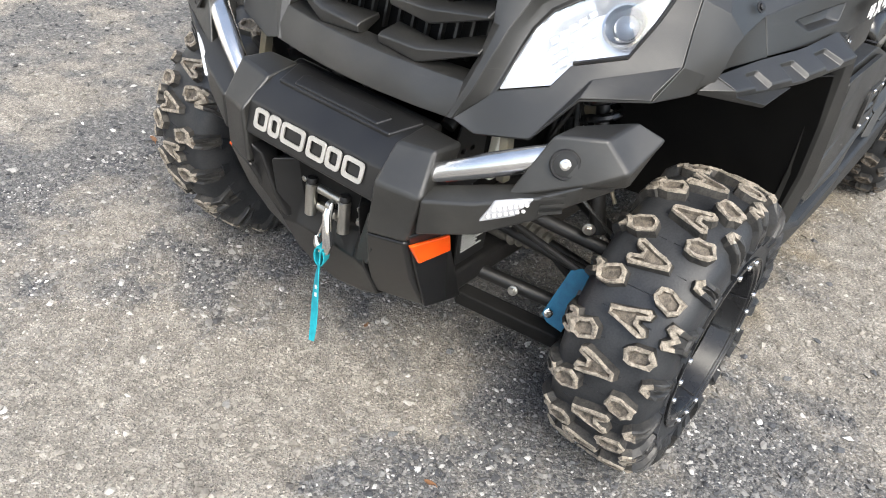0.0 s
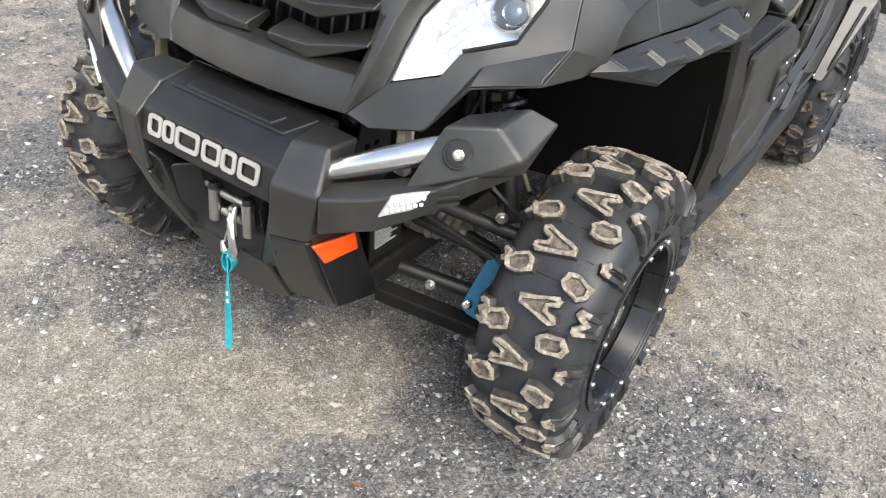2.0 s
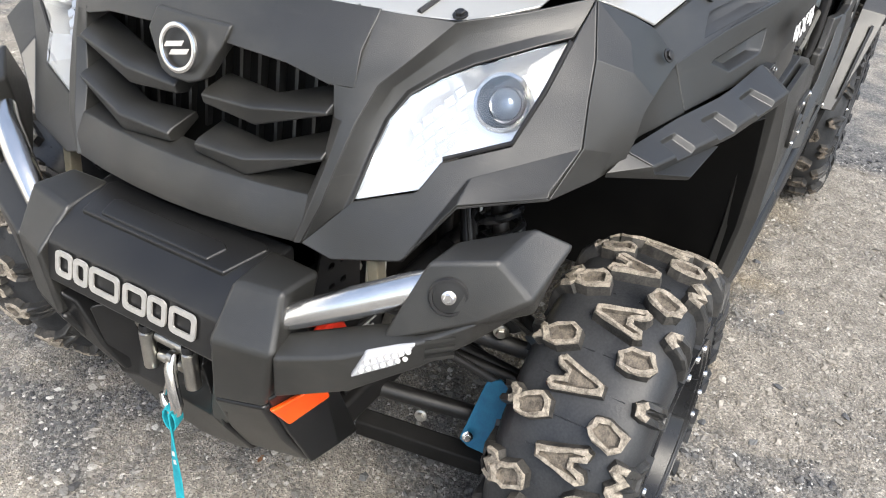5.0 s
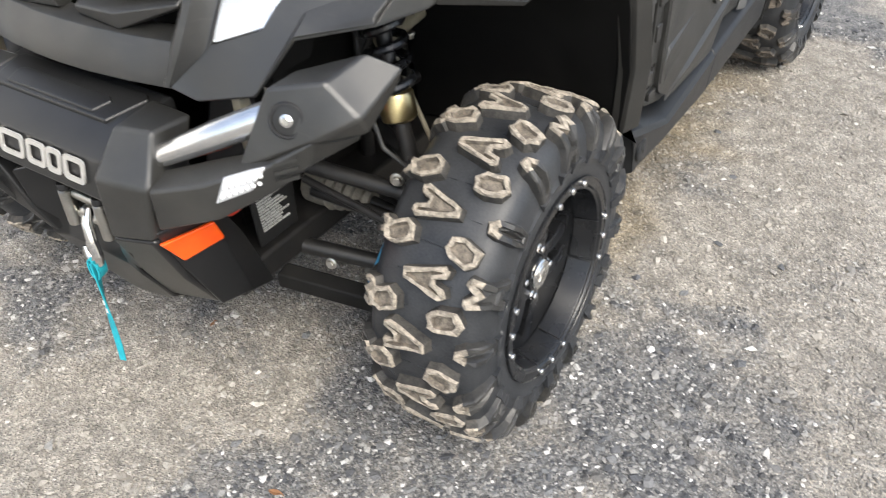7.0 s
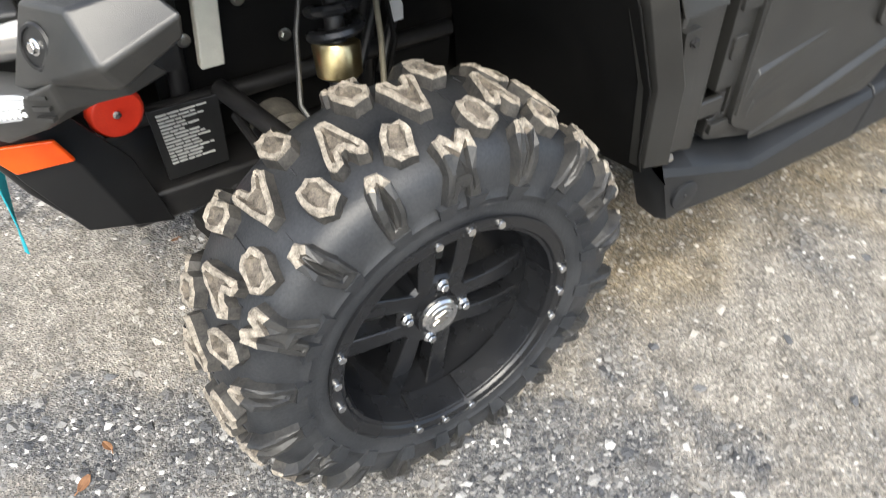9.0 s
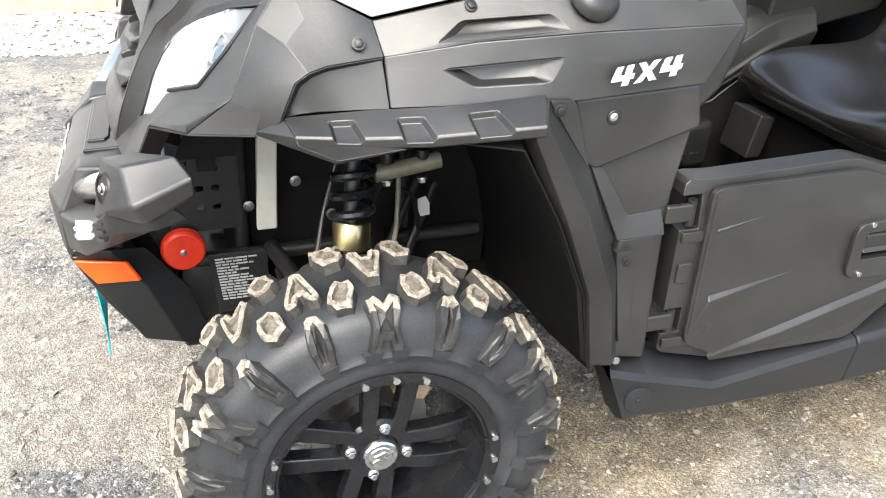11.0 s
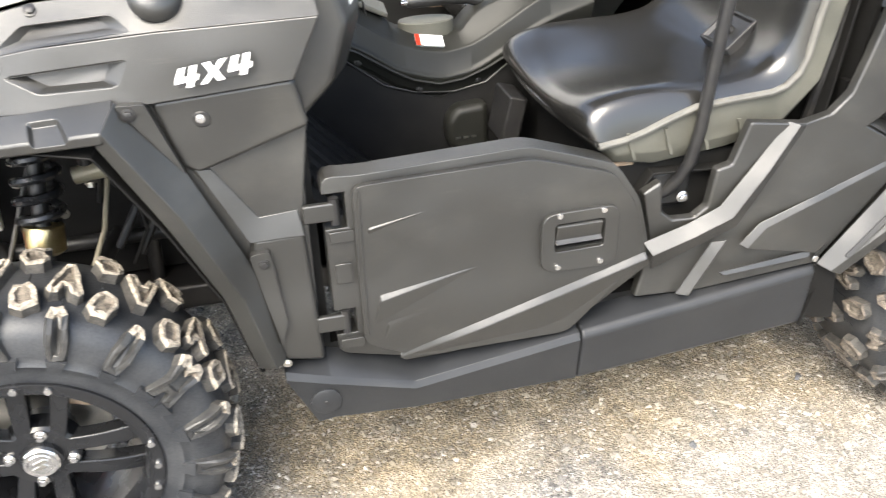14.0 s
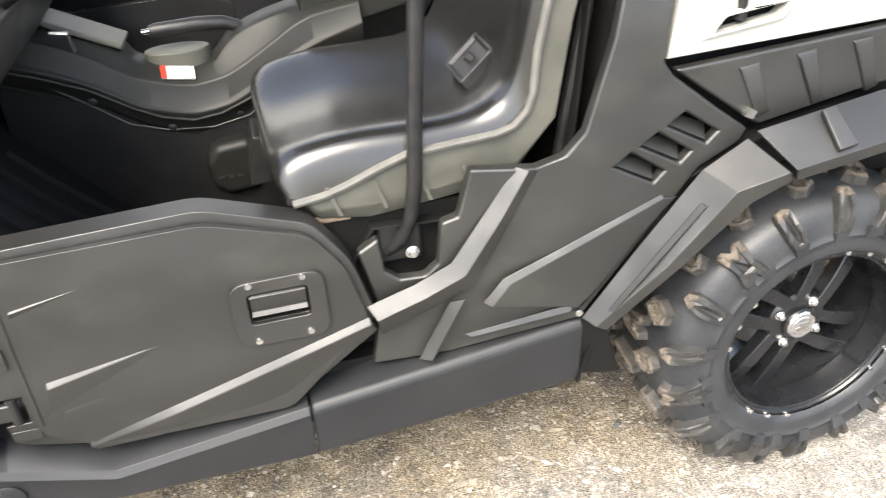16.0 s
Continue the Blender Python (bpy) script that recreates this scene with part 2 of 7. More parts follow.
def gravel_material(name, per_island):
    """Crushed stone with dust between; the meshes carry where the dust and the ochre soil lie."""
    m, nt, b = tree(name)
    co = nt.nodes.new("ShaderNodeTexCoord")
    pos = co.outputs["Object"]
    mid = node(nt, "ShaderNodeTexNoise", Scale=16.0, Detail=5.0, Roughness=0.65)
    fine = node(nt, "ShaderNodeTexNoise", Scale=170.0, Detail=3.0)
    vor = node(nt, "ShaderNodeTexVoronoi", Scale=95.0)
    vor2 = node(nt, "ShaderNodeTexVoronoi", Scale=240.0)
    for n in (mid, fine, vor, vor2):
        nt.links.new(pos, n.inputs["Vector"])

    def ramp(src, stops):
        r = nt.nodes.new("ShaderNodeValToRGB")
        while len(r.color_ramp.elements) < len(stops):
            r.color_ramp.elements.new(0.5)
        for e, (p, c) in zip(r.color_ramp.elements, stops):
            e.position, e.color = p, (*c, 1)
        nt.links.new(src, r.inputs[0])
        return r.outputs[0]

    def blend(a, c, f, mode="MIX"):
        x = nt.nodes.new("ShaderNodeMix")
        x.data_type, x.blend_type = "RGBA", mode
        if isinstance(f, float):
            x.inputs["Factor"].default_value = f
        else:
            nt.links.new(f, x.inputs["Factor"])
        nt.links.new(a, x.inputs["A"])
        nt.links.new(c, x.inputs["B"])
        return x.outputs["Result"]

    def maths(op, a, c):
        x = nt.nodes.new("ShaderNodeMath")
        x.operation = op
        x.use_clamp = True
        for k, v in ((0, a), (1, c)):
            if isinstance(v, float):
                x.inputs[k].default_value = v
            else:
                nt.links.new(v, x.inputs[k])
        return x.outputs[0]

    def spread(key):
        a = nt.nodes.new("ShaderNodeAttribute")
        a.attribute_name = key
        return a.outputs["Fac"]
    dusty, soil = spread("dust"), spread("soil")
    stone_src = vor.outputs["Color"]
    if per_island:
        g = nt.nodes.new("ShaderNodeNewGeometry")
        stone_src = g.outputs["Random Per Island"]
    stones = ramp(stone_src, [(0.0, (0.044, 0.046, 0.052)), (0.28, (0.108, 0.112, 0.121)), (0.60, (0.208, 0.209, 0.210)), (0.90, (0.37, 0.36, 0.34)), (1.0, (0.78, 0.77, 0.75))])
    dirt = ramp(mid.outputs[0], [(0.30, (0.30, 0.268, 0.218)), (0.5, (0.50, 0.450, 0.372)), (0.70, (0.74, 0.68, 0.585))])
    ochre = ramp(mid.outputs[0], [(0.30, (0.135, 0.108, 0.066)), (0.5, (0.28, 0.222, 0.134)), (0.70, (0.45, 0.37, 0.245))])
    if per_island:
        base = blend(stones, dirt, maths("MULTIPLY", dusty, 0.58))
        base = blend(base, ochre, maths("MULTIPLY", soil, 0.55))
    else:
        small = ramp(vor2.outputs["Color"], [(0.0, (0.05, 0.05, 0.053)), (0.4, (0.15, 0.148, 0.146)), (0.75, (0.32, 0.31, 0.29)), (1.0, (0.72, 0.70, 0.67))])
        base = blend(stones, small, 0.55)
        gaps = ramp(vor.outputs["Distance"], [(0.35, (1.0, 1.0, 1.0)), (0.75, (0.42, 0.41, 0.40))])
        base = blend(base, gaps, 0.45, "MULTIPLY")
        speck = ramp(vor2.outputs["Color"], [(0.0, (0.22, 0.22, 0.23)), (0.35, (0.74, 0.74, 0.75)), (0.7, (1.12, 1.11, 1.10)), (1.0, (1.95, 1.94, 1.92))])
        dirt = blend(dirt, speck, 0.9, "MULTIPLY")
        edge = maths("SUBTRACT", maths("ADD", maths("MULTIPLY", dusty, 1.25), maths("MULTIPLY", mid.outputs[0], 0.7)), 0.38)
        base = blend(base, dirt, maths("MULTIPLY", edge, 0.90))
        ochre = blend(ochre, speck, 0.9, "MULTIPLY")
        base = blend(base, ochre, maths("MULTIPLY", soil, 0.80))
    tone = nt.nodes.new("ShaderNodeRGB")
    tone.outputs[0].default_value = (0.78, 0.78, 0.78, 1)
    base = blend(base, tone.outputs[0], 1.0, "MULTIPLY")
    nt.links.new(base, b.inputs["Base Color"])
    b.inputs["Roughness"].default_value = 0.8
    h = nt.nodes.new("ShaderNodeMath")
    h.operation = "ADD"
    nt.links.new(fine.outputs[0], h.inputs[0])
    nt.links.new((mid.outputs[0] if per_island else vor2.outputs["Distance"]), h.inputs[1])
    bp = node(nt, "ShaderNodeBump", Strength=0.8, Distance=0.004)
    nt.links.new(h.outputs[0], bp.inputs["Height"])
    nt.links.new(bp.outputs[0], b.inputs["Normal"])
    return m


GRAVEL = gravel_material("packed_gravel", False)
STONE = gravel_material("loose_stones", True)


# ---- mesh helpers ----
def part(name, bm, material, parent=None, label="", bevel=0.0, seg=2, thick=0.0, smooth=True, sub=0, angle=28):
    """Links a bmesh as one mesh object under a thing or a part."""
    if thick and not bevel and not sub:
        bevel, seg = thick * 0.25, 1
    bmesh.ops.recalc_face_normals(bm, faces=bm.faces)
    me = bpy.data.meshes.new(name)
    bm.to_mesh(me)
    bm.free()
    for mt in material if isinstance(material, (list, tuple)) else [material]:
        me.materials.append(mt)
    if smooth:
        me.shade_smooth()
        if not (bevel or thick or sub):
            me.set_sharp_from_angle(angle=radians(35))
    ob = new(name, me)
    if parent:
        ob.parent = parent
    if thick:
        s = ob.modifiers.new("thickness", "SOLIDIFY")
        s.thickness, s.offset = thick, 0.0
    if bevel:
        b = ob.modifiers.new("edges", "BEVEL")
        b.width, b.segments, b.limit_method, b.angle_limit, b.harden_normals = bevel, seg, "ANGLE", radians(angle), True
    if sub:
        s = ob.modifiers.new("round", "SUBSURF")
        s.levels = s.render_levels = sub
    if label:
        tagged(ob, label)
    return ob


def facets(verts, faces):
    bm = bmesh.new()
    vs = [bm.verts.new(v) for v in verts]
    for f in faces:
        bm.faces.new([vs[i] for i in f])
    return bm


def slab(pts, d):
    """A closed solid: the polygon pts pushed along d."""
    bm = bmesh.new()
    d = Vector(d)
    a = [bm.verts.new(p) for p in pts]
    b = [bm.verts.new(Vector(p) + d) for p in pts]
    n = len(pts)
    bm.faces.new(a)
    bm.faces.new(list(reversed(b)))
    for i in range(n):
        bm.faces.new([a[i], a[(i + 1) % n], b[(i + 1) % n], b[i]])
    return bm


def loft(rings, closed=True, cap=True):
    """Skin between rings of equally many points."""
    bm = bmesh.new()
    rr = [[bm.verts.new(p) for p in r] for r in rings]
    n = len(rings[0])
    for a, b in zip(rr, rr[1:]):
        for i in range(n if closed else n - 1):
            j = (i + 1) % n
            bm.faces.new([a[i], a[j], b[j], b[i]])
    if closed and cap:
        bm.faces.new(list(reversed(rr[0])))
        bm.faces.new(rr[-1])
    return bm


def tube(pts, r, seg=10, flat=1.0, cap=True):
    """A round rod along pts; r one radius or one for each point."""
    P = [Vector(p) for p in pts]
    rs = r if isinstance(r, (list, tuple)) else [r] * len(P)
    rings = []
    up = None
    for i, p in enumerate(P):
        t = (P[min(i + 1, len(P) - 1)] - P[max(i - 1, 0)]).normalized()
        if up is None:
            up = t.orthogonal().normalized()
        up = (up - t * up.dot(t)).normalized()
        w = t.cross(up)
        rings.append([p + (up * math.cos(2 * math.pi * k / seg) + w * flat * math.sin(2 * math.pi * k / seg)) * rs[i] for k in range(seg)])
    return loft(rings, True, cap)


def lathe(profile, seg=64, cap=False):
    """A turned body about the y axis: profile of (y, radius)."""
    rings = [[(r * math.cos(2 * math.pi * k / seg), y, r * math.sin(2 * math.pi * k / seg)) for k in range(seg)] for y, r in profile]
    return loft(rings, True, cap)


def moved(bm, m):
    bmesh.ops.transform(bm, matrix=m, verts=bm.verts)
    return bm


def merged(*bms):
    out = bmesh.new()
    me = bpy.data.meshes.new("tmp")
    for b in bms:
        b.to_mesh(me)
        out.from_mesh(me)
        b.free()
    bpy.data.meshes.remove(me)
    return out


def mirrored(bm):
    out = bm.copy()
    for v in out.verts:
        v.co.y = 2 * CY - v.co.y
    bmesh.ops.reverse_faces(out, faces=out.faces)
    return out


def both(name, bm, material, parent, label="", **kw):
    """A part and its twin on the other side of the vehicle."""
    twin = mirrored(bm)
    a = part(name, bm, material, parent, label, **kw)
    b = part(name, twin, material, parent, label, **kw)
    return a, b


def sheet(outline, holes=(), y=0.0, depth=0.02):
    """A plate in the xz plane with holes through it, from y to y + depth. y may be a function of (x, z)."""
    bm = bmesh.new()
    edges = []
    for loop in (outline, *holes):
        vs = [bm.verts.new((p[0], 0.0, p[1])) for p in loop]
        edges += [bm.edges.new((vs[i], vs[(i + 1) % len(vs)])) for i in range(len(vs))]
    bmesh.ops.triangle_fill(bm, use_beauty=True, use_dissolve=False, edges=edges)
    f = y if callable(y) else (lambda x, z: y)
    for v in bm.verts:
        v.co.y = f(v.co.x, v.co.z)
    g = bmesh.ops.extrude_face_region(bm, geom=bm.faces[:])
    for v in g["geom"]:
        if isinstance(v, bmesh.types.BMVert):
            v.co.y += depth
    return bm


def rounded(pts, r, n=3):
    """A polygon of (a, b) with its corners rounded."""
    out = []
    k = len(pts)
    for i in range(k):
        p, a, b = Vector(pts[i]), Vector(pts[i - 1]), Vector(pts[(i + 1) % k])
        u, w = (a - p), (b - p)
        d = min(r, u.length * 0.45, w.length * 0.45)
        s, e = p + u.normalized() * d, p + w.normalized() * d
        for j in range(n + 1):
            t = j / n
            out.append(tuple((1 - t) ** 2 * s + 2 * t * (1 - t) * p + t * t * e))
    return out


def wedge(p0, p1, w, h, y, drop):
    """A moulded crease on a side panel that runs out to a point: from p0 to p1 in (x, z)."""
    (x0, z0), (x1, z1) = p0, p1
    return facets([(x0, y + 0.004, z0 + w), (x0, y - h, z0), (x0 - 0.3 * drop, y + 0.004, z0 - drop), (x1, y + 0.003, z1)],
                  [(0, 1, 3), (1, 2, 3), (0, 2, 1), (0, 3, 2)])


def bolt(center, r, h, axis=(0, -1, 0), sides=6):
    """A washer with a hexagon head; axis points out of the surface."""
    q = Vector((0, -1, 0)).rotation_difference(Vector(axis).normalized()).to_matrix().to_4x4()
    w = lathe([(0.0, r * 1.25), (-h * 0.3, r * 1.25), (-h * 0.35, r * 1.15)], 14, True)
    x = lathe([(-h * 0.3, r * 0.85), (-h * 0.9, r * 0.85), (-h, r * 0.72)], sides, True)
    return moved(merged(w, x), Matrix.Translation(center) @ q)


def disc(center, r, h, axis=(0, -1, 0), seg=20):
    q = Vector((0, -1, 0)).rotation_difference(Vector(axis).normalized()).to_matrix().to_4x4()
    return moved(lathe([(0.0, r), (-h * 0.7, r), (-h, r * 0.88)], seg, True), Matrix.Translation(center) @ q)


# ---- ground and surroundings ----
def spaced(a, b, step, reach):
    mid = np.arange(a, b + step / 2, step)
    out = [b]
    g = step
    while out[-1] < reach:
        g *= 1.08
        out.append(out[-1] + g)
    lo = [a]
    g = step
    while lo[-1] > -reach:
        g *= 1.08
        lo.append(lo[-1] - g)
    return np.concatenate([np.array(lo[:0:-1]), mid, np.array(out[1:])])


def height(x, y):
    return 0.008 * noise.noise((x * 2.1, y * 2.1, 3.0)) + 0.004 * noise.noise((x * 9.0, y * 9.0, 7.0))


# spots of pale dust; those past x 0.9 whiten the strip beside the vehicle
PALE_SPOTS = [(-0.74, 1.09, 0.24), (-0.56, 0.72, 0.22), (-0.24, 0.47, 0.12), (0.90, -0.36, 0.30), (0.46, -0.58, 0.20), (1.20, -0.16, 0.22), (1.80, -0.22, 0.34), (1.35, -0.35, 0.25), (0.72, -0.15, 0.12), (-0.75, 0.1, 0.2), (-1.1, 1.9, 0.4), (-0.80, 0.86, 0.22), (-0.78, 0.60, 0.12), (0.05, -0.62, 0.18), (0.62, -0.12, 0.14)]
STONY = [(-0.25, 0.30, 0.14), (0.24, -0.22, 0.13), (0.02, -0.20, 0.16), (-0.58, 0.46, 0.10), (0.42, -0.28, 0.12), (-0.37, 1.9, 0.3), (-0.3, 0.0, 0.16), (0.1, -0.5, 0.16)]


def spots(x, y, places):
    return sum(math.exp(-((x - a) ** 2 + (y - b) ** 2) / (r * r)) for a, b, r in places)


def dust(x, y):
    """Where pale dust fills the gravel, 0 to 1."""
    wx, wy = x + 0.10 * noise.noise((x * 5.0, y * 5.0, 1.0)), y + 0.10 * noise.noise((x * 5.0, y * 5.0, 9.0))
    v = 0.26 + 0.80 * noise.noise((wx * 2.3, wy * 2.3, 5.0)) + 0.55 * noise.noise((wx * 7.0, wy * 7.0, 2.0)) + 0.40 * noise.noise((wx * 17.0, wy * 17.0, 4.0))
    v += 0.8 * spots(wx, wy, PALE_SPOTS) - 0.55 * spots(wx, wy, STONY)
    return min(1.0, max(0.0, v))


def soil(x, y):
    """Ochre soil along the side, under the sill, 0 to 1."""
    wy = y + 0.12 * noise.noise((x * 4.0, y * 4.0, 6.0))
    v = 1.25 - abs(wy - 0.28) / 0.28 + 0.5 * noise.noise((x * 11.0, y * 11.0, 8.0))
    return min(1.0, max(0.0, v)) * min(1.0, max(0.0, (x - 0.12) / 0.25)) * min(1.0, max(0.0, (1.95 - x) / 0.4))


def spread_attributes(me, places, repeat=1):
    for key, f in (("dust", dust), ("soil", soil)):
        at = me.attributes.new(key, "FLOAT", "POINT")
        vals = np.array([f(x, y) if abs(x) < 12 and abs(y) < 12 else 0.4 * (key == "dust") for x, y in places], np.float32)
        at.data.foreach_set("value", np.repeat(vals, repeat))


def build_ground():
    xs, ys = spaced(-2.0, 3.0, 0.03, 600.0), spaced(-1.2, 4.4, 0.03, 600.0)
    verts = [(x, y, height(x, y) if abs(x) < 12 and abs(y) < 12 else 0.0) for y in ys for x in xs]
    n, k = len(xs), len(ys)
    faces = [(j * n + i, j * n + i + 1, (j + 1) * n + i + 1, (j + 1) * n + i) for j in range(k - 1) for i in range(n - 1)]
    me = bpy.data.meshes.new("ground")
    me.from_pydata(verts, [], faces)
    me.materials.append(GRAVEL)
    spread_attributes(me, [v[:2] for v in verts])
    me.shade_smooth()
    return tagged(new("ground", me), "grey and tan packed gravel yard", "gravel ground", kind="structure")


build_ground()


def scatter(name, count, box, small, large, power, seed, keep_out, material=None):
    """Loose crushed stones lying on the ground, in one mesh."""
    rng = np.random.default_rng(seed)
    material = material or STONE
    base = np.array([(1, 0.1, -.2), (.3, .9, .25), (-.5, .8, -.1), (-1, -.1, .2), (-.3, -.9, -.15), (.6, -.7, .2), (.1, .2, .85), (0, 0, -.7)], float)
    tri = np.array([(0, 1, 6), (1, 2, 6), (2, 3, 6), (3, 4, 6), (4, 5, 6), (5, 0, 6)] + ([(1, 0, 7), (2, 1, 7), (3, 2, 7), (4, 3, 7), (5, 4, 7), (0, 5, 7)]))
    nv = len(base)
    x = rng.uniform(box[0], box[1], count)
    y = rng.uniform(box[2], box[3], count)
    keep = np.array([rng.random() > keep_out * dust(a, c) for a, c in zip(x, y)])
    x, y = x[keep], y[keep]
    count = len(x)
    r = small + (large - small) * rng.random(count) ** power
    z = np.array([height(a, c) for a, c in zip(x, y)]) + r * rng.uniform(-0.15, 0.35, count)
    V = np.repeat(base[None], count, 0) * rng.uniform(0.6, 1.3, (count, nv, 1))
    V *= np.stack([rng.uniform(.8, 1.4, count), rng.uniform(.7, 1.1, count), rng.uniform(.45, .85, count)], 1)[:, None]
    a = rng.uniform(0, 6.283, count)
    t = rng.uniform(-.5, .5, count)
    c, s = np.cos(t), np.sin(t)
    yy, zz = V[..., 1] * c[:, None] - V[..., 2] * s[:, None], V[..., 1] * s[:, None] + V[..., 2] * c[:, None]
    c, s = np.cos(a), np.sin(a)
    xx, yy = V[..., 0] * c[:, None] - yy * s[:, None], V[..., 0] * s[:, None] + yy * c[:, None]
    V = np.stack([xx, yy, zz], 2) * r[:, None, None] + np.stack([x, y, z], 1)[:, None]
    T = (tri[None] + (np.arange(count) * nv)[:, None, None]).reshape(-1, 3)
    me = bpy.data.meshes.new(name)
    me.vertices.add(count * nv)
    me.vertices.foreach_set("co", V.reshape(-1).astype(np.float32))
    me.loops.add(T.size)
    me.loops.foreach_set("vertex_index", T.reshape(-1).astype(np.int32))
    me.polygons.add(len(T))
    me.polygons.foreach_set("loop_start", (np.arange(len(T)) * 3).astype(np.int32))
    me.update(calc_edges=True)
    me.shade_flat()
    me.materials.append(material)
    spread_attributes(me, list(zip(x, y)), nv)
    return tagged(new(name, me), "loose grey and tan crushed stones on the yard", "gravel", kind="stuff")


scatter("gravel_chips", 200000, (-1.15, 2.25, -0.8, 1.85), 0.0013, 0.0062, 1.9, 3, 0.66)
scatter("gravel_stones", 26000, (-1.3, 2.4, -0.95, 3.4), 0.0038, 0.0125, 1.9, 4, 0.55)
PALESTONE = surface("pale_crushed_stone", (0.30, 0.285, 0.26), (0.68, 0.66, 0.62), 0.8, 0.0, 45.0, 300.0, 0.4, 0.05)
scatter("pale_gravel", 9000, (-4.5, 0.6, 3.75, 4.74), 0.010, 0.030, 1.6, 8, 0.0, PALESTONE)


# ---- wheels ----
TYRE_R, CARCASS_R = 0.329, 0.308


def tyre(width):
    """Knobbly tyre about the y axis; the outer side faces -y. Slots: rubber, dusty lug rims, lug hollows."""
    w = width / 2
    prof = [(-w * 0.90, 0.186), (-w * 0.965, 0.193), (-w * 0.972, 0.199), (-w * 0.978, 0.203), (-w * 0.982, 0.208), (-w * 0.986, 0.213), (-w * 0.990, 0.226), (-w * 1.003, 0.227), (-w * 1.003, 0.229), (-w * 0.989, 0.230), (-w * 0.985, 0.245), (-w * 0.945, 0.272), (-w * 0.86, 0.291), (-w * 0.70, 0.302),
            (-w * 0.35, 0.308), (0, CARCASS_R), (w * 0.35, 0.308), (w * 0.70, 0.302), (w * 0.86, 0.291), (w * 0.945, 0.272), (w * 0.985, 0.245), (w * 0.995, 0.210),
            (w * 0.965, 0.193), (w * 0.90, 0.186)]
    bm = lathe(prof, 96)
    rng = random.Random(5)
    # arc length across the carcass, outer side negative
    pts = [Vector((p[0], p[1])) for p in prof[1:-1]]
    arc = [0.0]
    for p, q in zip(pts, pts[1:]):
        arc.append(arc[-1] + (q - p).length)
    half = arc[-1] / 2
    arc = [d - half for d in arc]

    def spot(u, s, up):
        """Tread point: u along the circumference, s across the carcass, up from it."""
        def at(d):
            return Vector((float(np.interp(d, arc, [p.x for p in pts])), float(np.interp(d, arc, [p.y for p in pts]))))
        p, t = at(s), (at(s + 0.008) - at(s - 0.008)).normalized()
        n = Vector((-t.y, t.x))
        p = p + n * up * float(np.interp(abs(s), (0.100 * w / 0.1175, 0.150 * w / 0.1175), (1.0, 0.42)))
        a = u / TYRE_R
        return (p.y * math.cos(a), p.x, p.y * math.sin(a))

    def lug(u0, v0, shape, turn, up, wall=0.010, flip=1, edge=9.0):
        shape = [q for p0, p1 in zip(shape, shape[1:] + shape[:1]) for q in (p0, ((p0[0] + p1[0]) / 2, (p0[1] + p1[1]) / 2))]
        c, s = math.cos(turn), math.sin(turn)
        k0 = len(shape)
        cu, cv = sum(p[0] for p in shape) / k0, sum(p[1] for p in shape) / k0

        def ring(shrink, lift, rough=0.0):
            out = []
            for i, (a, b) in enumerate(shape):
                pa, pb = Vector(shape[i - 1]) - Vector((a, b)), Vector(shape[(i + 1) % k0]) - Vector((a, b))
                na, nb = Vector((pa.y, -pa.x)).normalized(), Vector((-pb.y, pb.x)).normalized()
                m = (na + nb)
                m = m.normalized() / max(0.55, m.length / 2) if m.length > 0.1 else na
                a, b = a * 1.02 + m.x * shrink + rng.uniform(-rough, rough), b * 1.02 + m.y * shrink + rng.uniform(-rough, rough)
                b *= flip
                out.append(bm.verts.new(spot(u0 + a * c - b * s, v0 + a * s + b * c, lift + rng.uniform(-rough, rough))))
            return out
        jit = rng.uniform(-0.0012, 0.0012)
        rows = [ring(-0.004, -0.006), ring(0.0, up * 0.78 + jit, 0.0012), ring(0.0022, up + jit, 0.0017), ring(wall * 0.80, up - 0.001 + jit, 0.0015), ring(wall * 0.80 + 0.0024, up * 0.60, 0.0008)]
        n = len(shape)
        for q, (a, b) in enumerate(zip(rows, rows[1:])):
            for i in range(n):
                f = bm.faces.new([a[i], a[(i + 1) % n], b[(i + 1) % n], b[i]])
                f.material_index = (3, 1, 1, 2)[q]
                if abs(v0 + (shape[i][1] * flip + shape[(i + 1) % n][1] * flip) / 2) > edge:
                    f.material_index = 4
        f = bm.faces.new(rows[-1])
        f.material_index = 2 if edge > 1 else 4

    # lug outlines, counter-clockwise in (along, across)
    A = [(-0.010, -0.041), (0.009, -0.043), (0.019, -0.010), (0.031, 0.032), (0.024, 0.041), (0.010, 0.037), (0.003, 0.020), (-0.004, 0.020), (-0.010, 0.037), (-0.023, 0.041), (-0.031, 0.030), (-0.020, -0.008)]
    D = [(-0.019, -0.025), (0.007, -0.030), (0.023, -0.018), (0.021, 0.012), (0.010, 0.029), (-0.014, 0.029), (-0.024, 0.010)]
    S = [(-0.015, -0.036), (0.015, -0.036), (0.019, -0.006), (0.016, 0.024), (0.009, 0.037), (-0.007, 0.038), (-0.016, 0.026), (-0.019, -0.005)]
    Y = [(-0.035, -0.036), (-0.013, -0.037), (-0.006, -0.017), (0.006, -0.017), (0.013, -0.037), (0.035, -0.036), (0.021, 0.002), (0.026, 0.034), (0.012, 0.039), (0.0, 0.029), (-0.012, 0.039), (-0.026, 0.034), (-0.021, 0.002)]
    A, D = [(a * 0.88, b * 0.92) for a, b in A], [(a * 0.88, b * 0.88) for a, b in D]
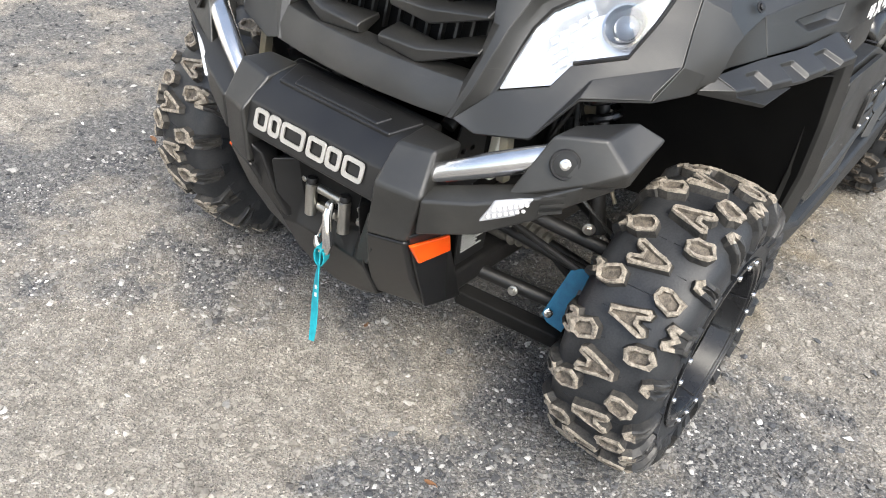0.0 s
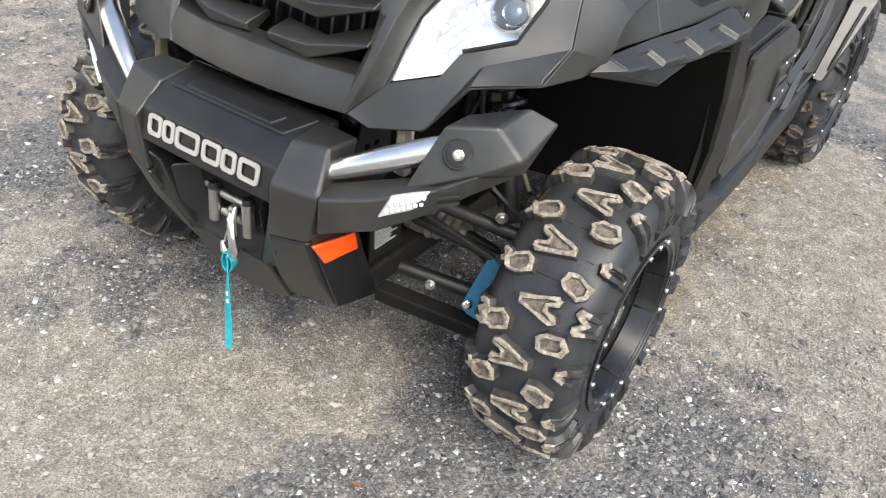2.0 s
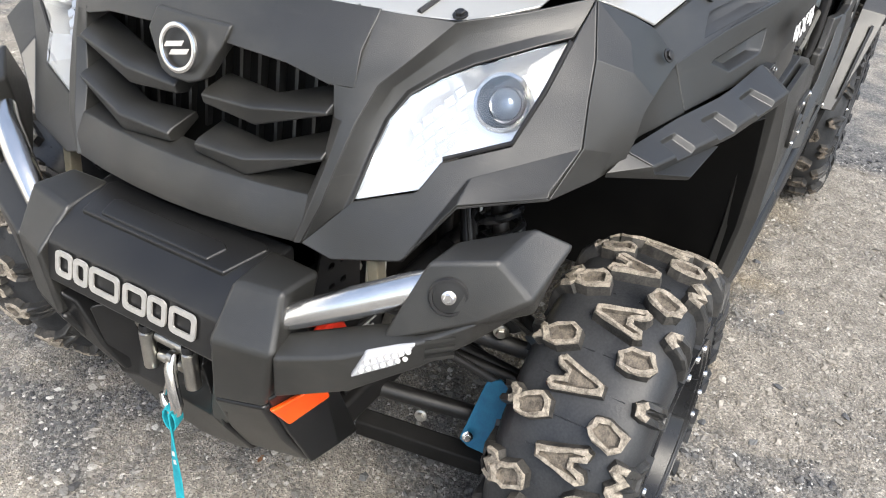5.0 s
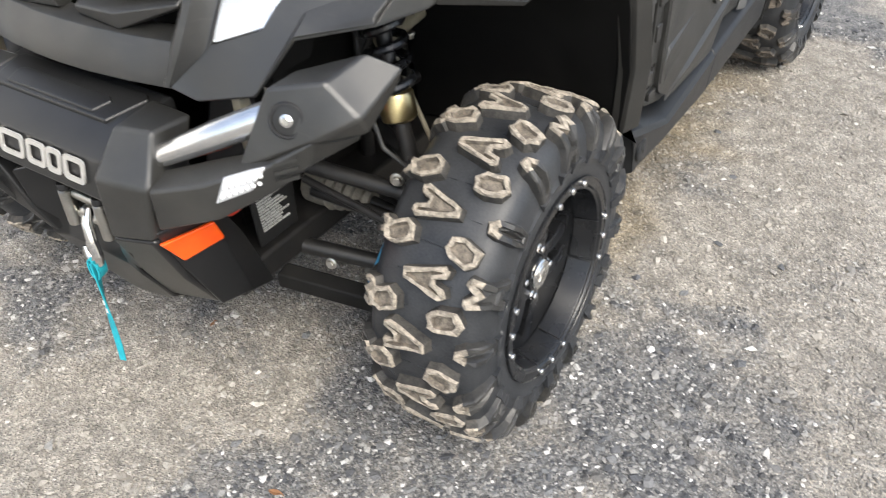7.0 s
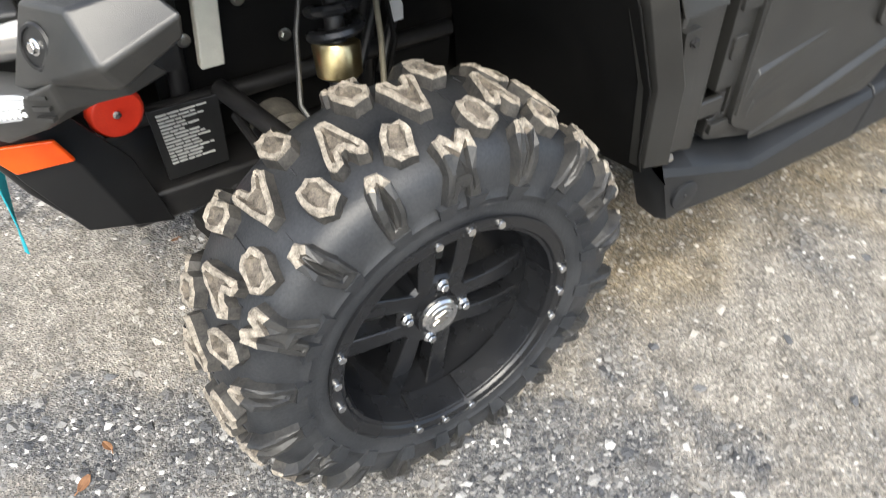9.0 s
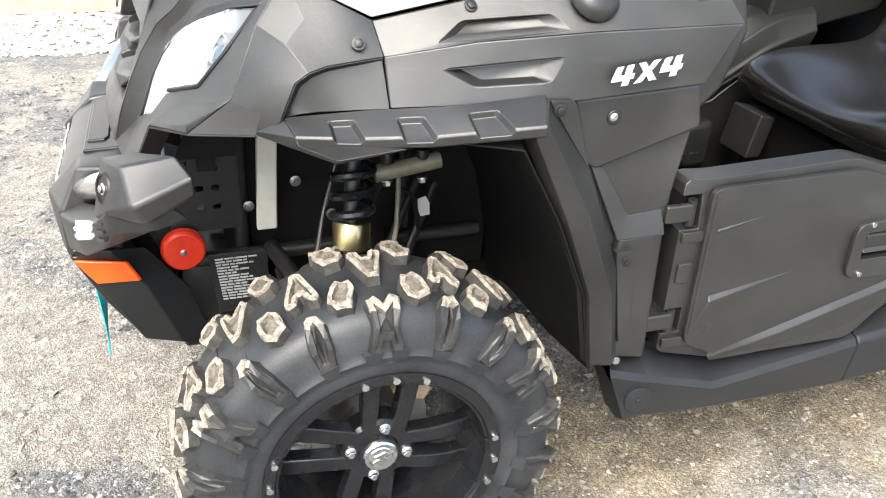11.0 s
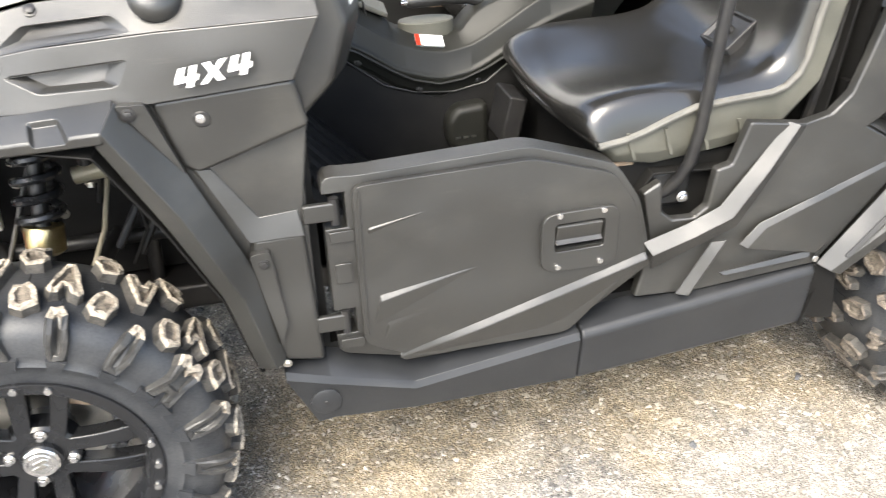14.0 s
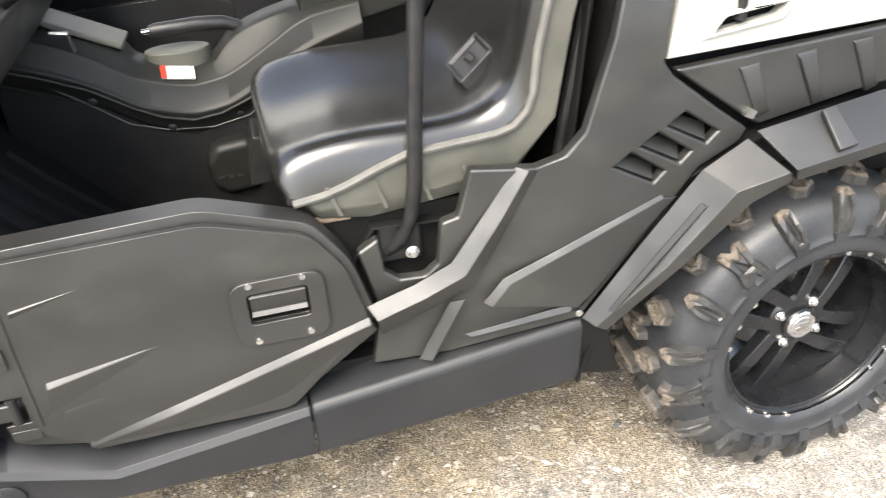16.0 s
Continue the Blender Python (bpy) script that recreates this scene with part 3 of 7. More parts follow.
    girth = 2 * math.pi * TYRE_R
    k = w / 0.1175
    H = 0.0205
    phase = -girth * 18 / 360
    for i in range(18):
        u = phase + girth * i / 18
        lug(u, (-0.010 if i % 2 else 0.010) * k, A, (math.pi if i % 2 else 0.0) + rng.uniform(-0.06, 0.06), H, 0.0100)
        lug(u + girth * 0.50 / 18, -0.058 * k, D, 0.30 * (-1) ** i, H, 0.0098)
        lug(u + girth * 0.50 / 18, 0.058 * k, D, 2.8, H, 0.0098, -1)
    for i in range(18):
        u = phase + girth * i / 18
        for side in (-1, 1):
            uu = u + (0.0 if side < 0 else girth * 0.5 / 18)
            double = i % 3 == 0
            lug(uu, side * 0.119 * k, Y if double else S, (0.0, 0.16, -0.16)[i % 3], H * 0.98, 0.0125, -side, 0.098 * k)
            # foot blocks below the lug, two under a double one
            for du in ((-0.029, 0.029) if double else (0.005 * (1 if i % 3 == 1 else -1),)):
                a = (uu + du) / TYRE_R
                ring1, ring2 = [], []
                for dd, rr in ((-0.0145, 0.246), (0.0145, 0.246), (0.0105, 0.223), (-0.0105, 0.223)):
                    b = a + dd / 0.25
                    v = side * (w * float(np.interp(rr, (0.215, 0.245, 0.272), (0.99, 0.985, 0.945))) - 0.003)
                    ring1.append(bm.verts.new((rr * math.cos(b), v, rr * math.sin(b))))
                    ring2.append(bm.verts.new((rr * math.cos(b), v + side * (0.0135 if rr > 0.24 else 0.0065), rr * math.sin(b))))
                for j in range(4):
                    bm.faces.new([ring1[j], ring1[(j + 1) % 4], ring2[(j + 1) % 4], ring2[j]])
                bm.faces.new(ring2)
    # thin raised bars across the crown, and the maker's marks on the sidewall as small studs
    for i in range(36):
        a = 2 * math.pi * (i + 0.25) / 36
        for side in (-1, 1):
            s0 = side * (0.018 + 0.012 * (i % 3)) * k
            quad = [spot(a * TYRE_R + du, s0 + ds, up) for du, ds, up in ((-0.0012, -0.022, 0.0), (0.0012, -0.022, 0.0), (0.0012, 0.022, 0.0), (-0.0012, 0.022, 0.0))]
            top = [spot(a * TYRE_R + du, s0 + ds, 0.0016) for du, ds in ((-0.0006, -0.021), (0.0006, -0.021), (0.0006, 0.021), (-0.0006, 0.021))]
            q0, q1 = [bm.verts.new(p) for p in quad], [bm.verts.new(p) for p in top]
            for j in range(4):
                bm.faces.new([q0[j], q0[(j + 1) % 4], q1[(j + 1) % 4], q1[j]])
            bm.faces.new(q1)
    return bm


def build_wheel(vehicle, width, offset, dust):
    """wheel > tyre, spokes, cap, bolts. The hub cap's face is at local y 0, the lip at -0.04; the tyre's middle at offset."""
    w = width / 2
    back = offset + w * 0.72
    rim = lathe([(offset - w * 0.74, 0.186), (-0.040, 0.1975), (-0.0450, 0.1970), (-0.0455, 0.1945), (-0.0440, 0.1938), (-0.0440, 0.1795), (-0.041, 0.1770), (-0.026, 0.1715), (0.012, 0.1655), (0.024, 0.166), (0.040, 0.160),
                 (back - 0.02, 0.152), (back, 0.172), (back + 0.008, 0.186)], 72)
    wheel = part("wheel", rim, RIM, vehicle, "knobbly off-road wheel with a satin black alloy rim", smooth=True)
    t = part("tyre", moved(tyre(width), Matrix.Translation((0, offset, 0))), [RUBBER, dust, PIT, LUGSIDE, SIDELUG], wheel, "black rubber tyre with dusty tan lug tops" if dust == DUST else "black rubber tyre with mud on its lugs", smooth=False)
    for p in t.data.polygons:
        p.use_smooth = p.material_index == 0 and p.index < 96 * 22
    # four pairs of bent spokes
    for q in range(4):
        for sgn in (-1, 1):
            a0 = math.pi / 2 * q
            rows = []
            for s in range(8):
                f = s / 7
                r = 0.030 + (0.168 - 0.030) * f
                a = a0 + math.asin(min(0.9, (0.0235 + 0.013 * f) / r)) * sgn + 0.05 * f * f
                hw = 0.0140 + 0.0025 * f
                y = 0.010 - 0.004 * math.sin(f * math.pi) + 0.012 * f
                ca, sa = math.cos(a), math.sin(a)
                ct, st = -sa, ca
                rows.append([(r * ca + ct * e, yy, r * sa + st * e) for e, yy in ((-hw, y + 0.0025), (-hw * 0.84, y), (hw * 0.84, y), (hw, y + 0.0025), (hw * 0.9, y + 0.030), (-hw * 0.9, y + 0.030))])
            part("spoke", loft(rows), RIM, wheel, bevel=0.0015, seg=1)
    part("hub", lathe([(0.045, 0.066), (0.016, 0.062), (0.010, 0.056), (0.008, 0.036), (0.0, 0.034), (0.0, 0.001)], 40), RIM, wheel)
    cap = part("hub_cap", lathe([(0.004, 0.031), (-0.004, 0.030), (-0.007, 0.027), (-0.0065, 0.021), (-0.008, 0.019), (-0.008, 0.001)], 40), CHROME, wheel, "polished silver hub cap")
    mark = merged(slab([(-0.012, -0.008, 0.002), (0.004, -0.008, 0.012), (0.012, -0.008, 0.010), (-0.003, -0.008, -0.002)], (0, -0.0015, 0)),
                  slab([(0.012, -0.008, -0.002), (-0.004, -0.008, -0.012), (-0.012, -0.008, -0.010), (0.003, -0.008, 0.002)], (0, -0.0015, 0)))
    part("cap_mark", mark, ZINC, wheel)
    for q in range(4):
        a = math.pi / 2 * q
        part("lug_nut", bolt((0.049 * math.cos(a), 0.010, 0.049 * math.sin(a)), 0.008, 0.012), CHROME, wheel)
        for d in (-0.26, 0.0, 0.26):
            a = math.pi / 2 * q + d + 0.13
            part("rim_bolt", disc((0.1868 * math.cos(a), -0.0435, 0.1868 * math.sin(a)), 0.0064, 0.0065, seg=14), CHROME, wheel)
    # raised panels round the dish, wide between the bolt groups and narrow behind them
    for q in range(4):
        for mid, span, lift in ((math.pi / 4 + 0.09, 0.50, 0.0055), (0.09, 0.265, 0.0050)):
            a0 = math.pi / 2 * q + mid
            rows = []
            for s in range(9):
                a = a0 - span + 2 * span * s / 8
                rows.append([(r * math.cos(a), y, r * math.sin(a)) for y, r in ((-0.0405, 0.1775), (-0.0385, 0.1772 - lift), (0.008, 0.1668 - lift), (0.0115, 0.1668))])
            part("dish_panel", loft(rows), RIM, wheel, bevel=0.0015, seg=1)
    return wheel


def brake(vehicle, x, y, side):
    d = lathe([(0.0, 0.03), (0.0, 0.105), (0.005, 0.105), (0.005, 0.03)], 40, True)
    part("brake_disc", moved(d, Matrix.Translation((x, y + side * 0.085, 0.32))), ZINC, vehicle, "worn steel brake disc")
    c = slab([(x + 0.035, y + side * 0.05, 0.395), (x + 0.090, y + side * 0.05, 0.375), (x + 0.118, y + side * 0.05, 0.425), (x + 0.085, y + side * 0.05, 0.455), (x + 0.045, y + side * 0.05, 0.462)], (0, side * 0.07, 0))
    part("brake_caliper", c, BROWN, vehicle, "rusty brown brake caliper", bevel=0.006)
    k = lathe([(0.0, 0.05), (0.05, 0.045), (0.06, 0.03), (0.12, 0.03)], 24, True)
    k = moved(k, Matrix.Translation((x, y + side * 0.06, 0.32)) @ pose(0, 0, 0, 0, 0, 0 if side > 0 else 180))
    part("wheel_carrier", k, FRAME, vehicle)


vehicle = tagged(new("utility_vehicle"), "charcoal black side-by-side off-road utility vehicle parked on gravel", "utility vehicle")
front_wheel = build_wheel(vehicle, 0.222, 0.068, DUST)
front_wheel.matrix_basis = pose(0.0, 0.0, 0.32, 0, 12, 0.5)
rear_wheel = build_wheel(vehicle, 0.28, 0.08, MUD)
rear_wheel.matrix_basis = pose(WB, 0.0, 0.32, 0, 30, 0)
copy_thing(front_wheel, pose(-0.01, 2 * CY + 0.01, 0.32, 0, 25, 173))
copy_thing(rear_wheel, pose(WB, 2 * CY, 0.32, 0, 55, 180))
for wx in (0.0, WB):
    brake(vehicle, wx, 0.0, 1)
    brake(vehicle, wx, 2 * CY, -1)


# ---- sills, doors, side panels ----
def build_sill(parent):
    """Long moulded step guard under the door, of a front and a rear length."""
    for xa, xb, zt in ((0.414, 0.953, ((0.414, 0.412), (0.490, 0.386), (0.638, 0.340), (0.953, 0.382))), (0.957, 1.436, ((0.957, 0.384), (1.20, 0.413), (1.436, 0.443)))):
        rows = []
        for x, z in zt:
            zb = float(np.interp(x, (0.414, 0.46, 0.81, 1.441), (0.40, 0.272, 0.243, 0.287)))
            zt_in = z + float(np.interp(x, (0.41, 0.5, 0.95, 1.43), (0.005, 0.03, 0.012, 0.012)))
            rows.append([(x, 0.030, zb), (x, 0.006, zb + 0.02), (x, -0.004, z - 0.012), (x, 0.004, z), (x, 0.052, zt_in), (x, 0.075, zt_in), (x, 0.075, zb)])
        if xa < 0.5:
            x, z = 0.460, 0.396
            rows.insert(1, [(x, 0.030, 0.272), (x, 0.006, 0.285), (x, -0.004, z - 0.012), (x, 0.004, z), (x, 0.052, z + 0.012), (x, 0.075, z + 0.012), (x, 0.075, 0.272)])
            rows[0] = [(p[0], p[1], max(p[2], 0.400)) for p in rows[0]]
        both("sill_guard", loft(rows), SILL, parent, bevel=0.006, seg=3)
    both("end_plug", disc((0.477, -0.001, 0.338), 0.027, 0.006), SILL, parent)
    both("screw", disc((0.477, -0.007, 0.338), 0.004, 0.002), FRAME, parent)
    both("screw", bolt((0.421, 0.002, 0.432), 0.006, 0.006), ZINC, parent)


def build_door(parent):
    """Half door with a moulded face, latch plate and hinges."""
    out = rounded([(0.510, 0.420), (0.510, 0.757), (0.566, 0.752), (0.852, 0.762), (1.005, 0.713), (1.055, 0.640), (1.086, 0.527), (0.935, 0.374), (0.646, 0.378)], 0.022, 3)
    # slots for the two hinges at the front edge
    out = [p for p in out if not (p[0] < 0.511 and 0.43 < p[1] < 0.745)]
    first = min(range(len(out)), key=lambda i: (abs(out[i][0] - 0.510) + abs(out[i][1] - 0.437)))
    slots = [(0.510, 0.462), (0.546, 0.462), (0.546, 0.512), (0.510, 0.512), (0.510, 0.668), (0.546, 0.668), (0.546, 0.728), (0.510, 0.728)]
    out = out[:first + 1] + slots + out[first + 1:]
    hole = rounded([(0.893, 0.570), (0.983, 0.570), (0.983, 0.624), (0.893, 0.624)], 0.006, 2)
    door, twin = both("door", sheet(out, [hole], lambda x, z: 0.016 + 0.010 * max(0.0, (z - 0.68) / 0.08) + 0.012 * max(0.0, (0.45 - z) / 0.08), 0.045), PLASTIC, parent,
                      "moulded black plastic half door, closed", bevel=0.010, seg=4)
    # upper skin that stands proud behind the hinge strip
    skin = rounded([(0.556, 0.440), (0.556, 0.742), (0.852, 0.748), (0.998, 0.702), (1.044, 0.636), (1.072, 0.530), (0.930, 0.388), (0.650, 0.392)], 0.02, 3)
    part("face_panel", sheet(skin, [hole], 0.006, 0.011), PLASTIC, door, bevel=0.0045, seg=3)
    low = wedge((0.588, 0.526), (0.830, 0.578), 0.014, 0.005, 0.005, 0.075)
    part("crease", low, PLASTIC, door, bevel=0.002)
    low = wedge((0.598, 0.468), (0.805, 0.524), 0.020, 0.0022, 0.005, 0.055)
    part("crease", low, PLASTIC, door, bevel=0.002)
    part("hinge_boss", sheet(rounded([(0.519, 0.566), (0.547, 0.566), (0.547, 0.604), (0.519, 0.604)], 0.005, 2), (), 0.0115, 0.008), PLASTIC, door, bevel=0.002)
    part("panel_step", tube([(0.566, 0.0062, 0.735), (0.563, 0.0058, 0.60), (0.563, 0.0058, 0.46)], 0.0028, 8), PLASTIC, door)
    part("crease", wedge((0.578, 0.664), (0.760, 0.700), 0.006, 0.0018, 0.005, 0.018), PLASTIC, door, bevel=0.001)
    # long crease along the foot, and the folded underside below it
    rows = [[(x - 0.002, 0.007, z + 0.013), (x, 0.0065 if x < 0.63 else (0.001 if x < 0.7 else -0.003), z), (x + 0.01, 0.010, z - dz)] for x, z, dz in ((0.615, 0.396, 0.010), (0.69, 0.415, 0.030), (0.76, 0.434, 0.045), (0.92, 0.480, 0.085), (1.073, 0.525, 0.02))]
    part("crease", loft(rows), PLASTIC, door, bevel=0.003)
    # latch plate: frame, flap, tray
    fr = rounded([(0.868, 0.531), (1.010, 0.527), (1.010, 0.647), (0.868, 0.645)], 0.028, 4)
    latch = part("latch_plate", sheet(fr, [hole], -0.003, 0.010), PLASTIC, door, bevel=0.002)
    part("latch_tray", slab([(0.885, 0.024, 0.562), (0.990, 0.024, 0.562), (0.990, 0.024, 0.632), (0.885, 0.024, 0.632)], (0, 0.006, 0)), PLASTIC_SHADED, door)
    flap = loft([[(x, 0.004, 0.621), (x, -0.002, 0.617), (x, 0.003, 0.590), (x, -0.004, 0.584), (x, 0.004, 0.581), (x, 0.014, 0.590), (x, 0.012, 0.621)] for x in (0.896, 0.980)])
    part("latch_flap", flap, PLASTIC, door, bevel=0.0015)
    for p in ((0.899, 0.641), (0.978, 0.641), (0.899, 0.540), (0.978, 0.540)):
        part("bolt", disc((p[0], -0.002, p[1]), 0.0055, 0.0045), CHROME, door, "bright dome-head bolt")
    for z in (0.700, 0.488):
        h = part("hinge", slab([(0.478, 0.012, z - 0.016), (0.530, 0.012, z - 0.016), (0.530, 0.012, z + 0.016), (0.478, 0.012, z + 0.016)], (0, 0.012, 0)), PLASTIC, parent, bevel=0.004)
        part("hinge_pin", tube([(0.528, 0.020, z - 0.024), (0.528, 0.020, z + 0.022)], 0.008), FRAME, h)
        part("hinge_lip", sheet(rounded([(0.515, z - 0.055), (0.556, z - 0.055), (0.556, z - 0.035), (0.515, z - 0.035)], 0.004, 2), (), 0.010, 0.02), PLASTIC, h, bevel=0.003)
    return door


def build_fender(parent):
    """Front side panel: sloped upper skin with two moulded pockets, the leg behind the wheel, the arch flare."""
    # upper skin from the seam to the cab edge: top row, shoulder row, foot row
    T = [(0.022, 0.128, 1.003), (0.157, 0.104, 1.034), (0.320, 0.066, 1.052), (0.530, 0.030, 1.042)]
    M = [(0.030, 0.092, 0.962), (0.157, 0.060, 0.985), (0.320, 0.020, 1.002), (0.534, -0.012, 1.012)]
    L = [(0.033, 0.066, 0.895), (0.157, 0.032, 0.902), (0.290, 0.008, 0.907), (0.490, -0.008, 0.926)]
    def skin(x, z):
        """The upper skin's y."""
        foot = float(np.interp(x, (0.033, 0.157, 0.29, 0.49), (0.066, 0.032, 0.008, -0.008)))
        mid = float(np.interp(x, (0.03, 0.157, 0.32, 0.534), (0.092, 0.060, 0.020, -0.012)))
        top = float(np.interp(x, (0.022, 0.157, 0.32, 0.53), (0.128, 0.104, 0.066, 0.03)))
        zf = float(np.interp(x, (0.033, 0.157, 0.29, 0.49), (0.895, 0.902, 0.907, 0.926)))
        zm = float(np.interp(x, (0.03, 0.157, 0.32, 0.534), (0.962, 0.985, 1.002, 1.012)))
        zt = float(np.interp(x, (0.022, 0.157, 0.32, 0.53), (1.003, 1.034, 1.052, 1.042)))
        return float(np.interp(z, (zf, zm, zt), (foot, mid, top)))

    upper_hole = rounded([(0.104, 0.981), (0.140, 1.008), (0.262, 1.020), (0.284, 1.002)], 0.006, 2)
    lower_hole = rounded([(0.108, 0.947), (0.148, 0.927), (0.254, 0.934), (0.273, 0.966)], 0.006, 2)
    flat = [[(p[0], p[2]) for p in row] for row in (T, M, L)]
    both("fender", sheet(flat[0] + flat[1][::-1], [upper_hole], skin, 0.006), PLASTIC, parent, "charcoal moulded front fender panel", bevel=0.003, seg=2)
    both("fender", sheet(flat[1] + flat[2][::-1], [lower_hole], skin, 0.006), PLASTIC, parent, bevel=0.003, seg=2)

    def pocket(pts, deep, inset):
        """A sunk moulding behind an opening of the skin; pts in (x, z)."""
        cx, cz = sum(p[0] for p in pts) / len(pts), sum(p[1] for p in pts) / len(pts)
        rings = []
        for k, up in ((1.03, -0.001), (1.0, -0.001), (1.0 - inset, -deep)):
            rings.append([(cx + (x - cx) * k, skin(cx + (x - cx) * k, cz + (z - cz) * k) - up, cz + (z - cz) * k) for x, z in pts])
        bm = loft(rings, True, False)
        bm.faces.new([vv for vv in bm.verts][-len(pts):])
        return bm
    both("pocket", pocket(upper_hole, 0.016, 0.30), PLASTIC, parent)
    both("pocket", pocket(lower_hole, 0.016, 0.30), PLASTIC, parent)
    both("moulded_boss", moved(lathe([(0.012, 0.036), (0.0, 0.034), (-0.008, 0.028), (-0.013, 0.016), (-0.015, 0.001)], 28, True), Matrix.Translation((0.325, 0.046, 1.046)) @ Vector((0, -1, 0)).rotation_difference(Vector((0.1, -0.6, 0.7))).to_matrix().to_4x4()), PLASTIC, parent)
    # leg behind the wheel: upper face, sunk pocket, lower face
    up = [(0.290, 0.016, 0.908), (0.490, 0.000, 0.926), (0.505, 0.002, 0.852), (0.340, 0.016, 0.792), (0.318, 0.012, 0.805)]
    both("fender_leg", slab(up, (0, 0.02, 0)), PLASTIC, parent, bevel=0.009, seg=4)
    mid = [(0.325, 0.022, 0.80), (0.503, 0.020, 0.856), (0.488, 0.022, 0.753), (0.478, 0.020, 0.675), (0.400, 0.022, 0.675)]
    both("fender_leg", slab(mid, (0, 0.02, 0)), PLASTIC, parent, bevel=0.004)
    rib = facets([(0.332, 0.018, 0.80), (0.356, 0.022, 0.795), (0.412, 0.022, 0.706), (0.392, 0.010, 0.668), (0.478, 0.009, 0.668), (0.472, 0.022, 0.710)],
                 [(0, 1, 2, 3), (3, 2, 5, 4)])
    both("fender_leg", rib, PLASTIC, parent, thick=0.004, bevel=0.004, seg=3)
    low = [(0.396, 0.009, 0.674), (0.478, 0.008, 0.676), (0.486, 0.011, 0.415), (0.415, 0.010, 0.430), (0.385, 0.009, 0.62)]
    both("fender_leg", slab(low, (0, 0.03, 0)), PLASTIC, parent, bevel=0.010, seg=4)
    back = [(0.262, 0.026, 0.900), (0.490, 0.026, 0.915), (0.482, 0.026, 0.425), (0.385, 0.026, 0.425), (0.352, 0.022, 0.60), (0.292, 0.022, 0.74)]
    both("fender_leg", slab(back, (0, 0.008, 0)), PLASTIC, parent)
    # bolt plates on the flare
    tri = rounded([(0.246, 0.913), (0.286, 0.912), (0.322, 0.800)], 0.006, 2)
    both("bolt_plate", sheet(tri, (), 0.000, 0.014), PLASTIC, parent, bevel=0.003)
    tri = rounded([(0.388, 0.652), (0.420, 0.655), (0.432, 0.52), (0.418, 0.470)], 0.006, 2)
    both("bolt_plate", sheet(tri, (), -0.002, 0.014), PLASTIC, parent, bevel=0.003)
    both("bolt", bolt((0.263, 0.000, 0.899), 0.008, 0.006), FRAME, parent)
    both("bolt", bolt((0.409, -0.002, 0.634), 0.007, 0.006), FRAME, parent)
    both("bolt", disc((0.357, 0.012, 0.878), 0.012, 0.004), FRAME, parent)
    both("bolt", bolt((0.355, 0.010, 0.879), 0.0055, 0.006), CHROME, parent, "bright steel bolt")
    both("bolt", bolt((-0.004, 0.096, 0.981), 0.008, 0.006, (-0.2, -0.8, 0.5)), FRAME, parent)
    both("bolt", bolt((0.157, 0.097, 1.026), 0.008, 0.006, (0, -0.7, 0.7)), FRAME, parent)
    # arch flare behind the wheel: rows from the panel side over the outer edge to the return
    flare = [
        [(0.246, 0.010, 0.916), (0.227, -0.037, 0.892), (0.218, -0.028, 0.872), (0.210, 0.000, 0.868)],
        [(0.322, 0.004, 0.800), (0.306, -0.038, 0.752), (0.284, -0.022, 0.734), (0.276, 0.010, 0.730)],
        [(0.394, 0.004, 0.620), (0.371, -0.032, 0.594), (0.344, -0.012, 0.587), (0.338, 0.020, 0.584)],
        [(0.420, 0.006, 0.434), (0.402, -0.012, 0.436), (0.376, 0.008, 0.427), (0.372, 0.035, 0.422)],
    ]
    both("arch_flare", loft(flare, closed=False), PLASTIC, parent, "thick moulded wheel-arch flare", thick=0.005, bevel=0.005, seg=3)
    # top of the flare: a sloped shelf with a lip, three trapezoid notches cut through its outer edge
    def shelf(x, k):
        a = Vector((x, float(np.interp(x, (-0.112, 0.0, 0.11, 0.246), (0.095, 0.066, 0.030, 0.010))), float(np.interp(x, (-0.112, 0.0, 0.11, 0.246), (0.881, 0.893, 0.903, 0.916)))))
        b = Vector((x, float(np.interp(x, (-0.102, -0.016, 0.079, 0.225), (0.060, 0.033, 0.000, -0.038))), float(np.interp(x, (-0.102, -0.016, 0.079, 0.225), (0.867, 0.868, 0.875, 0.892)))))
        return a.lerp(b, k)
    notches = ((-0.052, -0.050, -0.026, -0.013), (0.038, 0.041, 0.066, 0.081), (0.132, 0.137, 0.165, 0.184))
    columns = [(-0.112, -0.102, 0), (-0.080, -0.077, 0)]
    for f0, f1, r0, r1 in notches:
        columns += [(f0 - 0.003, f1 - 0.003, 0), (f0 + 0.002, f1 + 0.002, 1), (r0 - 0.003, r1 - 0.004, 1), (r0 + 0.002, r1 + 0.002, 0)]
        columns += [(r0 + 0.030, r1 + 0.024, 0)]
    columns += [(0.246, 0.228, 0)]
    rings = []
    for x0, x1, cut in columns:
        ring = []
        for k in (-0.10, 0.0, 0.27, 0.37, 0.75, 0.97):
            p = shelf(x0 + (x1 - x0) * max(k, 0.0), k)
            ring.append(p - Vector((0, -0.45, 0.89)) * (0.0075 if cut and k > 0.3 else 0.0))
        edge = shelf(x1, 1.0)
        ring.append(edge + Vector((0, -0.001, -0.0085 if cut else -0.003)))
        ring += [edge + Vector((0, 0.0, -0.015)), edge + Vector((0, 0.004, -0.018)), edge + Vector((0, 0.030, -0.016))]
        rings.append(ring)
    both("flare_shelf", loft(rings), PLASTIC, parent, bevel=0.0016, seg=2, angle=18)
